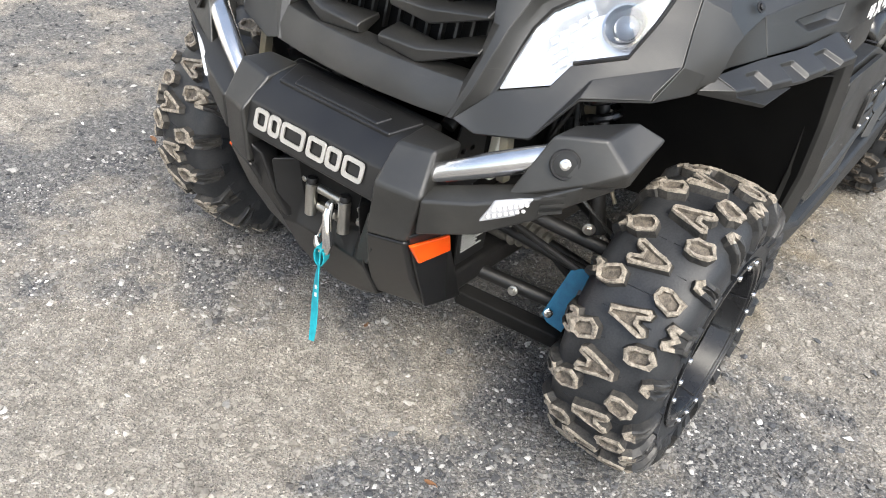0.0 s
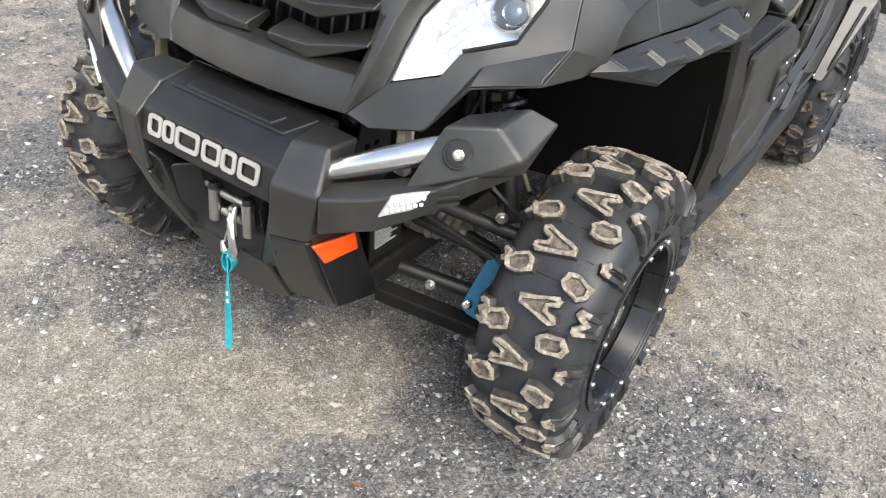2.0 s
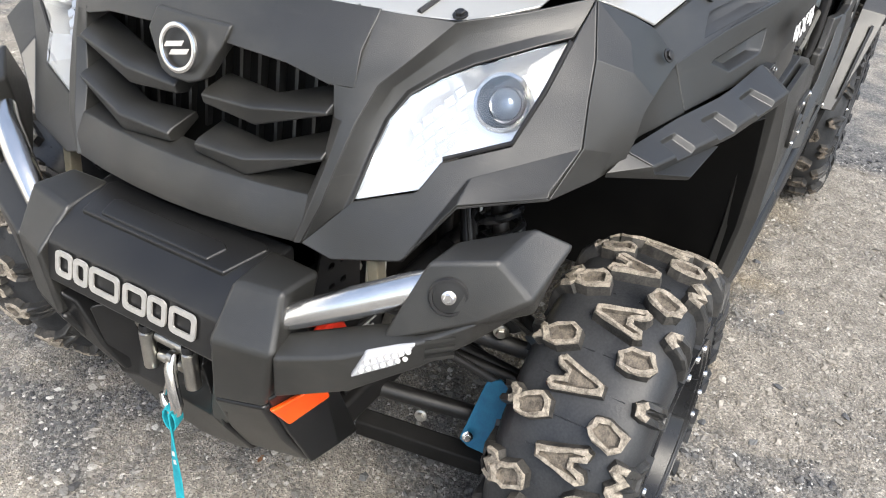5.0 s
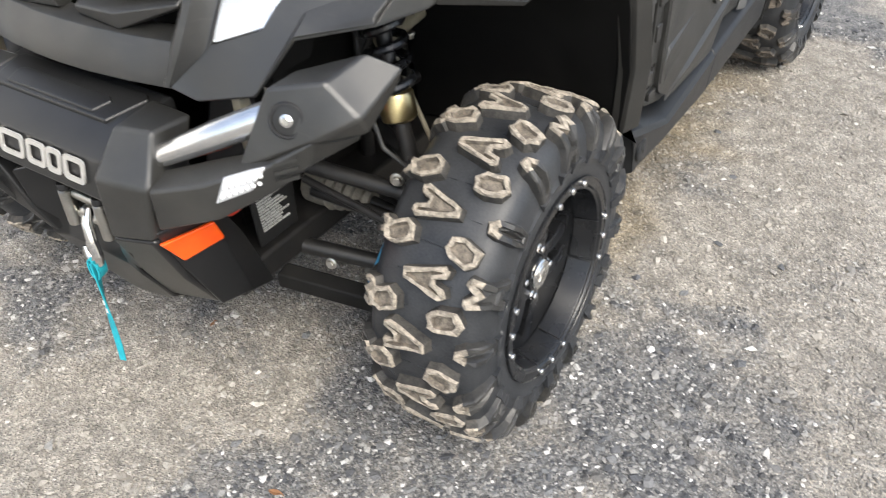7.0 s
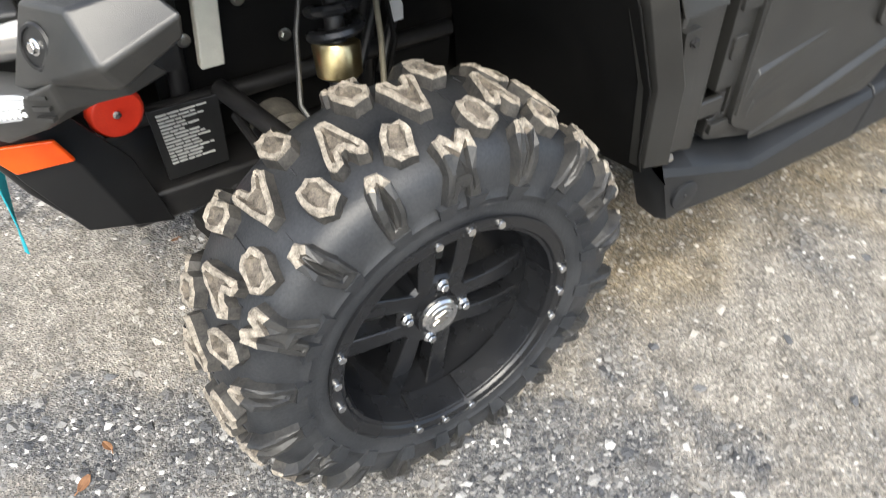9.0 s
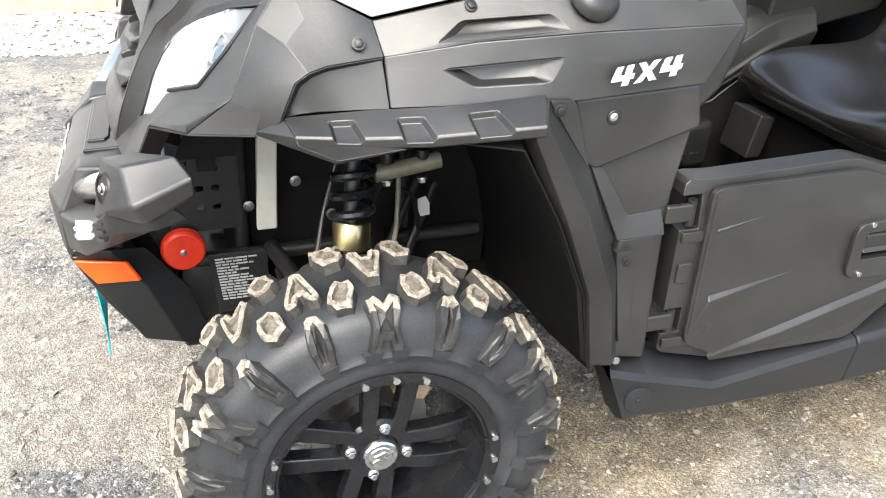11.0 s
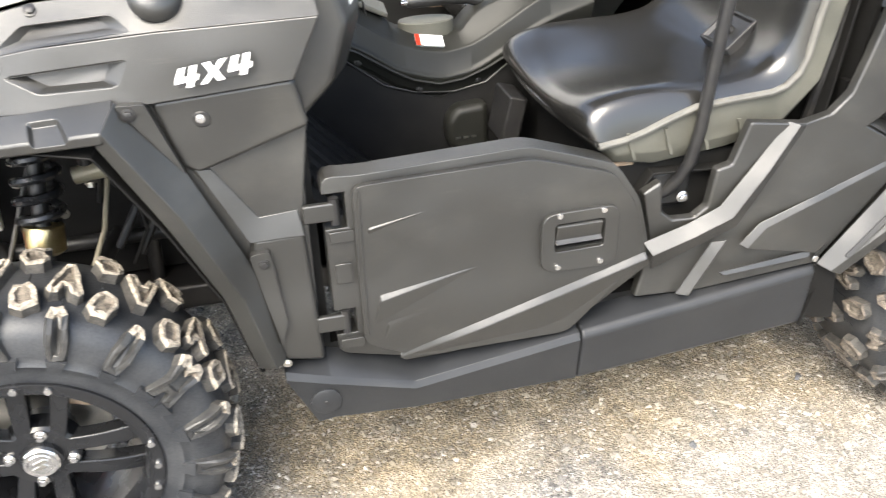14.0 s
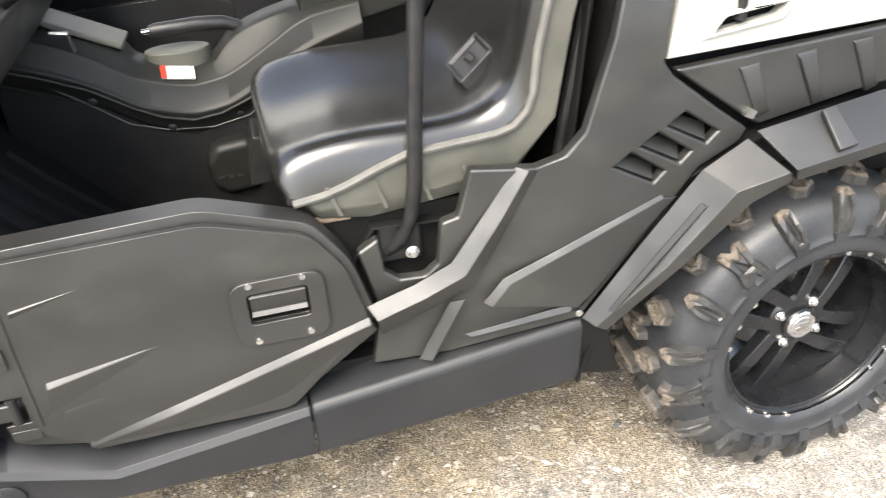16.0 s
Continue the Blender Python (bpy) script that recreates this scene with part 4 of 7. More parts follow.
    # wedge nose of the flare and the flat tab under its lip
    lip = facets([(-0.151, 0.106, 0.862), (-0.112, 0.095, 0.880), (-0.102, 0.060, 0.866), (-0.098, 0.056, 0.854), (-0.052, 0.019, 0.843), (0.042, 0.010, 0.856),
                  (0.000, 0.060, 0.854), (-0.149, 0.108, 0.854), (-0.052, 0.023, 0.836), (0.046, 0.018, 0.851), (-0.02, 0.085, 0.848)],
                 [(0, 1, 2), (0, 2, 3), (3, 4, 5, 6), (0, 3, 4, 8, 7), (4, 5, 9, 8), (7, 8, 9, 10), (0, 7, 10, 1), (1, 10, 6, 3, 2), (5, 6, 10, 9)])
    both("flare_lip", lip, PLASTIC, parent, bevel=0.0015)
    # wheel-well liner, in the shade-darkened plastic
    prof = [(-0.02, 0.862), (0.10, 0.862), (0.205, 0.850), (0.275, 0.724), (0.338, 0.580), (0.366, 0.445), (0.376, 0.335)]
    rows = [[(x + dx, float(np.interp(x, (-0.02, 0.10, 0.205, 0.275, 0.338, 0.366), (0.052, 0.008, -0.020, -0.016, -0.006, 0.012))) if y < 0 else max(y, 0.056 - 0.3 * max(x, -0.02)), max(z + dz, float(np.interp(y, (-0.012, 0.02, 0.20, 0.52), (0.415, 0.408, 0.365, 0.320))))) for x, z in prof] for y, dx, dz in ((-0.012, 0.0, 0.0), (0.02, 0.004, 0.002), (0.20, 0.012, 0.012), (0.40, 0.012, 0.012), (0.52, 0.0, 0.0))]
    both("wheel_well_liner", loft(rows, closed=False), PLASTIC_SHADED, parent, "dusty black wheel-well liner", thick=0.004, bevel=0.01)


def build_rear_side(parent):
    """Side panel behind the door, with pillar, vents, belt notch, crease, rear flare and mudguard."""
    out = [(1.072, 0.420), (1.092, 0.535), (1.068, 0.640), (1.101, 0.659), (1.108, 0.598), (1.130, 0.580), (1.170, 0.580), (1.192, 0.600), (1.200, 0.672), (1.226, 0.680), (1.248, 0.757), (1.348, 0.747), (1.392, 0.760),
           (1.424, 0.795), (1.440, 0.850), (1.466, 0.930), (1.500, 1.060), (1.585, 1.060), (1.560, 0.970), (1.545, 0.884), (1.562, 0.862), (1.640, 0.800), (1.700, 0.755), (1.690, 0.735), (1.622, 0.700), (1.428, 0.452), (1.200, 0.420)]
    vents = []
    for k in range(3):
        x, z = 1.474 + 0.043 * k, 0.727 + 0.027 * k
        vents.append([(x, z), (x + 0.028, z + 0.020), (x + 0.088, z - 0.022), (x + 0.070, z - 0.040)])
    panel, twin = both("rear_side_panel", sheet(out, vents, lambda x, z: 0.030 - 0.032 * min(1.0, max(0.0, (x - 1.10) / 0.30)) + 0.02 * max(0.0, (z - 0.9) / 0.1), 0.022), PLASTIC, parent,
                       "charcoal moulded side panel with three vent slots", bevel=0.005, seg=3)
    # box behind the vents, in the shade-darkened plastic
    part("vent_box", slab([(1.46, 0.045, 0.66), (1.66, 0.045, 0.66), (1.66, 0.060, 0.79), (1.46, 0.060, 0.79)], (0, 0.02, 0)), PLASTIC_SHADED, panel)
    for k in range(3):
        x, z = 1.474 + 0.043 * k, 0.727 + 0.027 * k
        sl = facets([(x + 0.003, 0.003, z + 0.001), (x + 0.068, 0.003, z - 0.035), (x + 0.080, 0.030, z - 0.018), (x + 0.020, 0.018, z + 0.010)], [(0, 1, 2, 3)])
        part("vent_slat", sl, PLASTIC, panel, thick=0.004)
    bk = [(1.10, 0.42), (1.43, 0.45), (1.62, 0.70), (1.60, 0.77), (1.46, 0.70), (1.25, 0.70), (1.20, 0.56), (1.10, 0.55)]
    part("panel_backing", sheet(bk, (), 0.034, 0.006), PLASTIC, panel)
    # raised band from the door's end up to the seat
    band = [[(1.070, 0.018, 0.548), (1.082, 0.000, 0.528), (1.090, 0.016, 0.490)], [(1.150, 0.014, 0.575), (1.160, -0.004, 0.556), (1.165, 0.010, 0.525)],
            [(1.210, 0.010, 0.604), (1.226, -0.010, 0.588), (1.244, 0.004, 0.560)], [(1.268, 0.010, 0.685), (1.286, -0.008, 0.674), (1.302, 0.004, 0.660)],
            [(1.318, 0.012, 0.752), (1.335, 0.000, 0.748), (1.352, 0.006, 0.744)]]
    part("crease", loft(band, closed=False), PLASTIC, panel, thick=0.004, bevel=0.003)
    part("crease", facets([(1.146, 0.014, 0.424), (1.165, -0.004, 0.428), (1.228, -0.004, 0.540), (1.205, 0.012, 0.530), (1.228, 0.01, 0.54)], [(0, 1, 2, 3)]), PLASTIC, panel, thick=0.006, bevel=0.002)
    part("crease", facets([(x, y, z) for (x, z), y in zip(((1.222, 0.468), (1.415, 0.484), (1.408, 0.470), (1.232, 0.461)), (0.0, 0.0, -0.006, -0.006))], [(0, 1, 2, 3)]), PLASTIC, panel, thick=0.004, bevel=0.002)
    emb = [[(1.258, 0.003, 0.520), (1.270, -0.006, 0.514), (1.420, -0.006, 0.480), (1.430, 0.002, 0.470)], [(1.292, 0.002, 0.560), (1.302, -0.006, 0.552), (1.450, -0.006, 0.506), (1.456, 0.002, 0.500)],
           [(1.430, 0.000, 0.614), (1.436, -0.006, 0.606), (1.520, -0.006, 0.592), (1.526, 0.002, 0.590)], [(1.560, 0.000, 0.664), (1.564, -0.004, 0.658), (1.582, -0.004, 0.656), (1.588, 0.002, 0.656)]]
    part("crease", loft(emb, closed=False), PLASTIC, panel, thick=0.004, bevel=0.003)
    part("screw", disc((1.422, -0.006, 0.467), 0.007, 0.005), CHROME, panel)
    # rear flare
    flare = [
        [(1.430, -0.004, 0.452), (1.444, -0.030, 0.447), (1.458, -0.038, 0.444), (1.480, -0.010, 0.440)],
        [(1.520, -0.010, 0.575), (1.550, -0.058, 0.562), (1.572, -0.058, 0.556), (1.590, -0.015, 0.556)],
        [(1.621, -0.014, 0.702), (1.642, -0.082, 0.692), (1.672, -0.078, 0.668), (1.690, -0.020, 0.666)],
        [(1.692, -0.018, 0.746), (1.728, -0.086, 0.712), (1.735, -0.080, 0.694), (1.74, -0.020, 0.692)],
    ]
    both("arch_flare", loft(flare, closed=False), PLASTIC, parent, "thick moulded rear wheel-arch flare", thick=0.005, bevel=0.005, seg=3)
    flare = [
        [(1.706, -0.018, 0.756), (1.738, -0.086, 0.714), (1.745, -0.080, 0.694), (1.75, -0.020, 0.692)],
        [(1.922, -0.022, 0.792), (1.910, -0.092, 0.742), (1.910, -0.086, 0.722), (1.91, -0.020, 0.720)],
        [(2.060, -0.018, 0.770), (2.080, -0.088, 0.725), (2.076, -0.080, 0.705), (2.06, -0.020, 0.700)],
        [(2.260, -0.010, 0.540), (2.290, -0.070, 0.520), (2.275, -0.060, 0.505), (2.25, -0.010, 0.510)],
    ]
    both("arch_flare", loft(flare, closed=False), PLASTIC, parent, "thick moulded rear wheel-arch flare", thick=0.005, bevel=0.005, seg=3)
    both("flare_rib", slab([(1.806, -0.030, 0.777), (1.830, -0.028, 0.781), (1.838, -0.086, 0.738), (1.806, -0.086, 0.732)], (0, -0.005, 0.006)), PLASTIC, parent, bevel=0.002)
    # flat black strip, its colour standing in for a sunk groove's shade
    g = facets([(1.462, -0.036, 0.482), (1.470, -0.042, 0.480), (1.606, -0.062, 0.664), (1.599, -0.054, 0.668)], [(0, 1, 2, 3)])
    both("flare_groove_strip", g, FRAME, parent, thick=0.004)
    mud = [(1.432, 0.008, 0.446), (1.470, -0.020, 0.440), (1.512, 0.004, 0.300), (1.415, 0.016, 0.312), (1.405, 0.010, 0.40)]
    both("mudguard", slab(mud, (0, 0.05, 0)), PLASTIC_SHADED, parent, "scuffed black mudguard", bevel=0.006)
    prof = [(1.43, 0.30), (1.47, 0.46), (1.60, 0.68), (1.75, 0.74), (1.93, 0.765), (2.10, 0.72), (2.25, 0.55)]
    rows = [[(x, y, z) for x, z in prof] for y in (0.0, 0.25, 0.45)]
    both("wheel_well_liner", loft(rows, closed=False), PLASTIC_SHADED, parent, "dusty black wheel-well liner", thick=0.004)


build_sill(vehicle)
build_door(vehicle)
build_fender(vehicle)
build_rear_side(vehicle)


# ---- nose: hood, grille, headlights, bumper ----
def nose_x(z, y):
    """The fascia's front surface."""
    xc = float(np.interp(z, (0.70, 0.736, 0.80, 0.85, 0.92, 0.96, 0.99, 1.03), (-0.392, -0.386, -0.362, -0.34, -0.325, -0.318, -0.30, -0.262)))
    return xc + 0.5 * (CY - y) ** 2


def build_nose(parent):
    # painted hood
    rows = []
    for y, x0, z0 in ((0.235, -0.128, 1.044), (0.30, -0.186, 1.026), (0.355, -0.208, 1.024), (0.42, -0.224, 1.026), (0.55, -0.250, 1.028), (CY, -0.256, 1.026)):
        s = (CY - y) ** 2
        rows.append([(x0, y, z0), (-0.10 + 0.04 * s, y, 1.062 - 0.06 * s), (0.05, y, 1.094 - 0.07 * s), (0.30, y, 1.130 - 0.08 * s), (0.50, y, 1.140 - 0.08 * s)])
    rows += [[(p[0], 2 * CY - p[1], p[2]) for p in r] for r in rows[-2::-1]]
    part("hood", loft(rows, closed=False), PAINT, parent, "glossy silver painted hood", thick=0.006, bevel=0.004)
    both("hood_seam", tube([(-0.205, 0.365, 1.030), (-0.10, 0.350, 1.060), (0.05, 0.325, 1.090), (0.20, 0.31, 1.110)], 0.004, 6), FRAME, parent)
    side = [[(-0.070, 0.172, 1.050), (-0.030, 0.146, 1.032), (0.022, 0.130, 1.008), (0.160, 0.106, 1.040), (0.320, 0.068, 1.057), (0.520, 0.032, 1.047)],
            [(-0.080, 0.200, 1.056), (-0.020, 0.190, 1.062), (0.050, 0.185, 1.072), (0.160, 0.180, 1.086), (0.320, 0.160, 1.104), (0.500, 0.140, 1.110)],
            [(-0.110, 0.240, 1.052), (-0.02, 0.24, 1.072), (0.060, 0.24, 1.086), (0.160, 0.24, 1.100), (0.320, 0.24, 1.118), (0.500, 0.24, 1.126)]]
    both("hood_side", loft(side, closed=False), PAINT, parent, "glossy silver painted side panel", thick=0.005, bevel=0.004)
    st = part("hood_label", slab([(-0.020, 0.205, 1.0705), (0.020, 0.205, 1.0785), (0.020, 0.275, 1.083), (-0.020, 0.275, 1.076)], (0, 0, 0.002)), WHITE, parent, "white and teal label on the hood")
    part("label_band", slab([(-0.018, 0.207, 1.0735), (-0.006, 0.207, 1.0760), (-0.006, 0.273, 1.0808), (-0.018, 0.273, 1.0784)], (0, 0, 0.0006)), TEAL, st)
    # fascia: brow above the grille
    def on(y, z, out=0.0):
        return (nose_x(z, y) - out, y, z)
    brow = []
    for y in (0.405, 0.440, 0.500, 0.590, CY):
        zt = float(np.interp(y, (0.355, 0.5, CY), (1.030, 1.032, 1.026)))
        zb = float(np.interp(y, (0.355, 0.425, 0.44, 0.457, 0.595, CY), (0.96, 0.940, 0.945, 0.958, 0.968, 0.972)))
        brow.append([on(y, zt), on(y, (zt + zb) / 2, 0.004), on(y, zb), (nose_x(zb, y) + 0.03, y, zb - 0.004)])
    brow += [[(p[0], 2 * CY - p[1], p[2]) for p in r] for r in brow[-2::-1]]
    part("grille_brow", loft(brow, closed=False), PLASTIC, parent, thick=0.006, bevel=0.004)
    tab = [(0.728, 0.990), (0.590, 0.990), (0.597, 0.962), (0.628, 0.912), (0.650, 0.904), (0.685, 0.904), (0.704, 0.912), (0.733, 0.962)]
    tabpts = [on(y, z, 0.010) for y, z in tab]
    part("emblem_tab", slab(tabpts, (0.03, 0, 0)), PLASTIC, parent, bevel=0.005, seg=3)
    nrm = Vector((-0.98, 0, 0.22)).normalized()
    ec = Vector((-0.332, CY, 0.950))
    q = Vector((0, -1, 0)).rotation_difference(nrm).to_matrix().to_4x4()
    ring = moved(lathe([(0.0, 0.034), (-0.004, 0.034), (-0.005, 0.032), (-0.005, 0.028), (-0.004, 0.0265), (0.0, 0.0265)], 40), Matrix.Translation(ec) @ q)
    em = part("emblem", ring, CHROME, parent, "round silver badge")
    bar = merged(slab([(-0.024, -0.003, 0.002), (0.010, -0.003, 0.002), (0.016, -0.003, 0.009), (-0.018, -0.003, 0.009)], (0, -0.002, 0)),
                 slab([(-0.016, -0.003, -0.009), (0.018, -0.003, -0.009), (0.024, -0.003, -0.002), (-0.010, -0.003, -0.002)], (0, -0.002, 0)))
    part("emblem_bar", moved(bar, Matrix.Translation(ec) @ q), CHROME, em)
    # side posts of the grille, out to the ridge beside the lamp
    def ridge(z):
        zs = (0.738, 0.796, 0.845, 0.903, 0.950, 0.980, 1.030)
        return Vector((float(np.interp(z, zs, (-0.362, -0.346, -0.327, -0.299, -0.269, -0.240, -0.205))), float(np.interp(z, zs, (0.442, 0.419, 0.409, 0.397, 0.382, 0.355, 0.310))), z))
    post = []
    for z, yi in ((0.738, 0.452), (0.796, 0.444), (0.845, 0.434), (0.903, 0.427), (0.950, 0.432), (0.980, 0.440), (1.030, 0.44)):
        a, r = Vector(on(yi, z)), ridge(z)
        post.append([(a.x + 0.045, yi + 0.004, z), tuple(a), tuple((a + r) / 2 + Vector((-0.004, 0, 0))), tuple(r), tuple(r + Vector((0.014, 0.002, 0.0)))])
    both("grille_post", loft(post, closed=False), PLASTIC, parent, thick=0.005, bevel=0.006, seg=3)
    # hollowed cheek between the ridge and the lamp's inner and upper edge
    cheek = []
    for r, e, d in (((-0.362, 0.440, 0.740), (-0.330, 0.398, 0.764), 0.004), ((-0.346, 0.419, 0.796), (-0.312, 0.386, 0.803), 0.006), ((-0.327, 0.409, 0.845), (-0.288, 0.372, 0.868), 0.008),
                    ((-0.299, 0.397, 0.903), (-0.267, 0.363, 0.908), 0.010), ((-0.269, 0.382, 0.950), (-0.246, 0.346, 0.938), 0.010), ((-0.240, 0.355, 0.980), (-0.224, 0.314, 0.962), 0.010),
                    ((-0.205, 0.310, 1.030), (-0.202, 0.281, 0.980), 0.008), ((-0.150, 0.244, 1.042), (-0.162, 0.215, 1.008), 0.006), ((-0.086, 0.178, 1.060), (-0.126, 0.186, 1.016), 0.003)):
        r, e = Vector(r), Vector(e)
        back = Vector((d * 1.2, 0, -d * 0.3))
        cheek.append([r + Vector((0.001, 0, 0)), r.lerp(e, 0.30) + back, r.lerp(e, 0.72) + back, e])
    both("lamp_cheek", loft(cheek, closed=False), PLASTIC, parent, thick=0.004, bevel=0.004, seg=2)
    # lower grille panel
    low = []
    for y in (0.440, 0.52, 0.60, CY):
        low.append([(nose_x(0.80, y) + 0.04, y, 0.806), on(y, 0.798, 0.0), on(y, 0.765, 0.006), on(y, 0.738), (nose_x(0.738, y) + 0.05, y, 0.730)])
    low += [[(p[0], 2 * CY - p[1], p[2]) for p in r] for r in low[-2::-1]]
    part("grille_lower_panel", loft(low, closed=False), PLASTIC, parent, thick=0.006, bevel=0.006, seg=3)
    # louvres: two on each side, swept back from the middle
    for zi, zo, back in ((0.878, 0.912, 0.0), (0.812, 0.852, 0.0)):
        pts = []
        for k, y in enumerate((0.640, 0.545, 0.430)):
            z = (zi, zi - 0.006, zo)[k]
            d = (0.010, 0.002, -0.012)[k]
            x = nose_x(z, y) + d
            h = (0.016, 0.028, 0.006)[k]
            pts.append([(x + 0.055, y, z + 0.026), (x + 0.006, y, z + h), (x - 0.004, y, z + h - 0.006), (x, y, z - 0.004), (x + 0.020, y, z - 0.008), (x + 0.060, y, z + 0.014)])
        both("louvre", loft(pts), PLASTIC, parent, bevel=0.0045, seg=3)
    # radiator and ribs behind the louvres, the block in the shade-darkened plastic
    part("radiator", slab([(-0.235, 0.36, 0.70), (-0.235, 0.97, 0.70), (-0.20, 0.97, 1.0), (-0.20, 0.36, 1.0)], (0.03, 0, 0)), PLASTIC_SHADED, parent)
    for k in range(15):
        y = 0.43 + 0.034 * k
        part("radiator_fin", slab([(-0.262, y, 0.80), (-0.252, y, 0.80), (-0.215, y, 0.985), (-0.235, y, 0.985)], (0, 0.006, 0)), PLASTIC, parent)
    # headlights
    shape = [(-0.312, 0.385, 0.802), (-0.290, 0.302, 0.834), (-0.262, 0.285, 0.871), (-0.218, 0.211, 0.899), (-0.172, 0.197, 0.955), (-0.129, 0.187, 1.012), (-0.163, 0.214, 1.006), (-0.203, 0.280, 0.978),
             (-0.225, 0.313, 0.960), (-0.247, 0.345, 0.936), (-0.268, 0.362, 0.907), (-0.288, 0.371, 0.867)]
    c = sum((Vector(p) for p in shape), Vector()) / len(shape)
    n = (Vector(shape[1]) - Vector(shape[0])).cross(Vector(shape[7]) - Vector(shape[0])).normalized()
    if n.x > 0:
        n = -n
    P = [Vector(p) for p in shape]
    lensrings = [[p - n * 0.004 for p in P], [p + n * 0.002 for p in P], [c + (p - c) * 0.80 + n * 0.006 for p in P], [c + (p - c) * 0.4 + n * 0.010 for p in P]]
    bm = loft(lensrings, True, False)
    bm.faces.new([v for v in bm.verts][-len(P):])
    lamp, lamp2 = both("headlight", bm, LENS, parent, "large clear headlight with a bright chrome reflector")
    for ob in (lamp, lamp2):
        ob.visible_shadow = False
    bowl = [[p - n * 0.003 for p in P], [c + (p - c) * 0.94 - n * 0.020 for p in P], [c + (p - c) * 0.8 - n * 0.05 for p in P]]
    bm = loft(bowl, True, False)
    bm.faces.new([v for v in bm.verts][-len(P):])
    twin = mirrored(bm)
    q = Vector((0, -1, 0)).rotation_difference(n).to_matrix().to_4x4()
    pc = Vector((-0.196, 0.246, 0.940)) - n * 0.014
    proj = moved(lathe([(0.020, 0.036), (0.0, 0.040), (-0.005, 0.0385), (-0.005, 0.034), (0.004, 0.031), (0.012, 0.022), (0.014, 0.001)], 40), Matrix.Translation(pc) @ q)
    eye = moved(lathe([(0.010, 0.0215), (0.003, 0.0205), (-0.004, 0.015), (-0.007, 0.008), (-0.008, 0.0002)], 28), Matrix.Translation(pc) @ q)
    facet = []
    for k in range(5):
        for j in range(4):
            o = c + (P[0] - c) * (0.02 + 0.11 * k) + (P[9] - P[1]).normalized() * (0.017 * j - 0.022) - n * 0.024
            facet.append(slab([o, o + Vector((0.006, -0.008, 0.008)), o + Vector((0.012, 0.0, 0.014)), o + Vector((0.006, 0.009, 0.006))], n * 0.0025))
    grid = merged(*facet)
    rim = merged(tube([p + n * 0.001 for p in P[2:6]], 0.0035, 6))
    for src, ob in (((bm, proj, eye, grid, rim), lamp), (None, lamp2)):
        if src is None:
            src = twins
        else:
            twins = [twin] + [mirrored(b) for b in src[1:]]
        part("reflector", src[0], MIRROR, ob)
        part("projector_ring", src[1], CHROME, ob, "chrome projector ring")
        part("projector_eye", src[2], EYE, ob, "dark blue projector lens")
        part("reflector_facets", src[3], MIRROR, ob)
        part("lens_seal", src[4], FRAME, ob)
    # cheek below the lamp with its ledge
    v = [(-0.362, 0.440, 0.738), (-0.352, 0.398, 0.722), (-0.330, 0.300, 0.745), (-0.297, 0.242, 0.832), (-0.242, 0.144, 0.852), (-0.244, 0.143, 0.863), (-0.179, 0.133, 0.899), (-0.262, 0.244, 0.856),
         (-0.313, 0.388, 0.798), (-0.292, 0.304, 0.830), (-0.265, 0.287, 0.866), (-0.219, 0.212, 0.894), (-0.171, 0.195, 0.953), (-0.127, 0.184, 1.014), (-0.088, 0.177, 1.058), (-0.134, 0.150, 0.998), (-0.326, 0.330, 0.764), (-0.155, 0.143, 0.951)]
    f = [(0, 1, 8), (1, 2, 16), (1, 16, 8), (16, 9, 8), (16, 2, 7), (16, 7, 9), (9, 7, 10), (7, 11, 10), (2, 3, 7), (3, 4, 5, 7), (7, 5, 6), (7, 6, 11), (11, 6, 17, 12), (12, 17, 15, 13), (13, 15, 14), (5, 4, 6)]
    both("lamp_surround", facets(v, f), PLASTIC, parent, thick=0.005, bevel=0.004, seg=2)
    # underside lip of the surround
    under = [[(-0.350, 0.398, 0.722), (-0.31, 0.41, 0.722)], [(-0.330, 0.300, 0.745), (-0.29, 0.33, 0.752)], [(-0.297, 0.242, 0.830), (-0.26, 0.26, 0.828)], [(-0.242, 0.144, 0.850), (-0.21, 0.17, 0.846)], [(-0.150, 0.116, 0.851), (-0.14, 0.16, 0.846)]]
    both("surround_lip", loft(under, closed=False), PLASTIC, parent, thick=0.004)
    # front wing piece between lamp and fender
    C = [(-0.242, 0.144, 0.852), (-0.179, 0.133, 0.899), (-0.155, 0.143, 0.951), (-0.134, 0.150, 0.998), (-0.088, 0.177, 1.056)]
    B = [(-0.150, 0.116, 0.852), (-0.140, 0.108, 0.886), (-0.125, 0.106, 0.927), (-0.101, 0.110, 0.980), (-0.072, 0.130, 1.008)]
    E = [(-0.120, 0.096, 0.868), (-0.110, 0.090, 0.896), (-0.094, 0.088, 0.933), (-0.076, 0.086, 0.946), (-0.051, 0.086, 0.954), (0.0295, 0.092, 0.961)]
    Tp = [(-0.025, 0.143, 1.026), (0.0215, 0.129, 1.003)]
    v = C + B + E + Tp
    f = [(0, 1, 6, 5), (1, 2, 7, 6), (2, 3, 8, 7), (3, 4, 9, 8), (5, 6, 11, 10), (6, 7, 12, 11), (7, 8, 13, 12), (8, 9, 14, 13), (9, 16, 15, 14), (16, 17, 15), (4, 16, 9)]
    both("front_wing", facets(v, f), PLASTIC, parent, "charcoal moulded front wing panel", thick=0.005, bevel=0.0012, seg=2, angle=12)
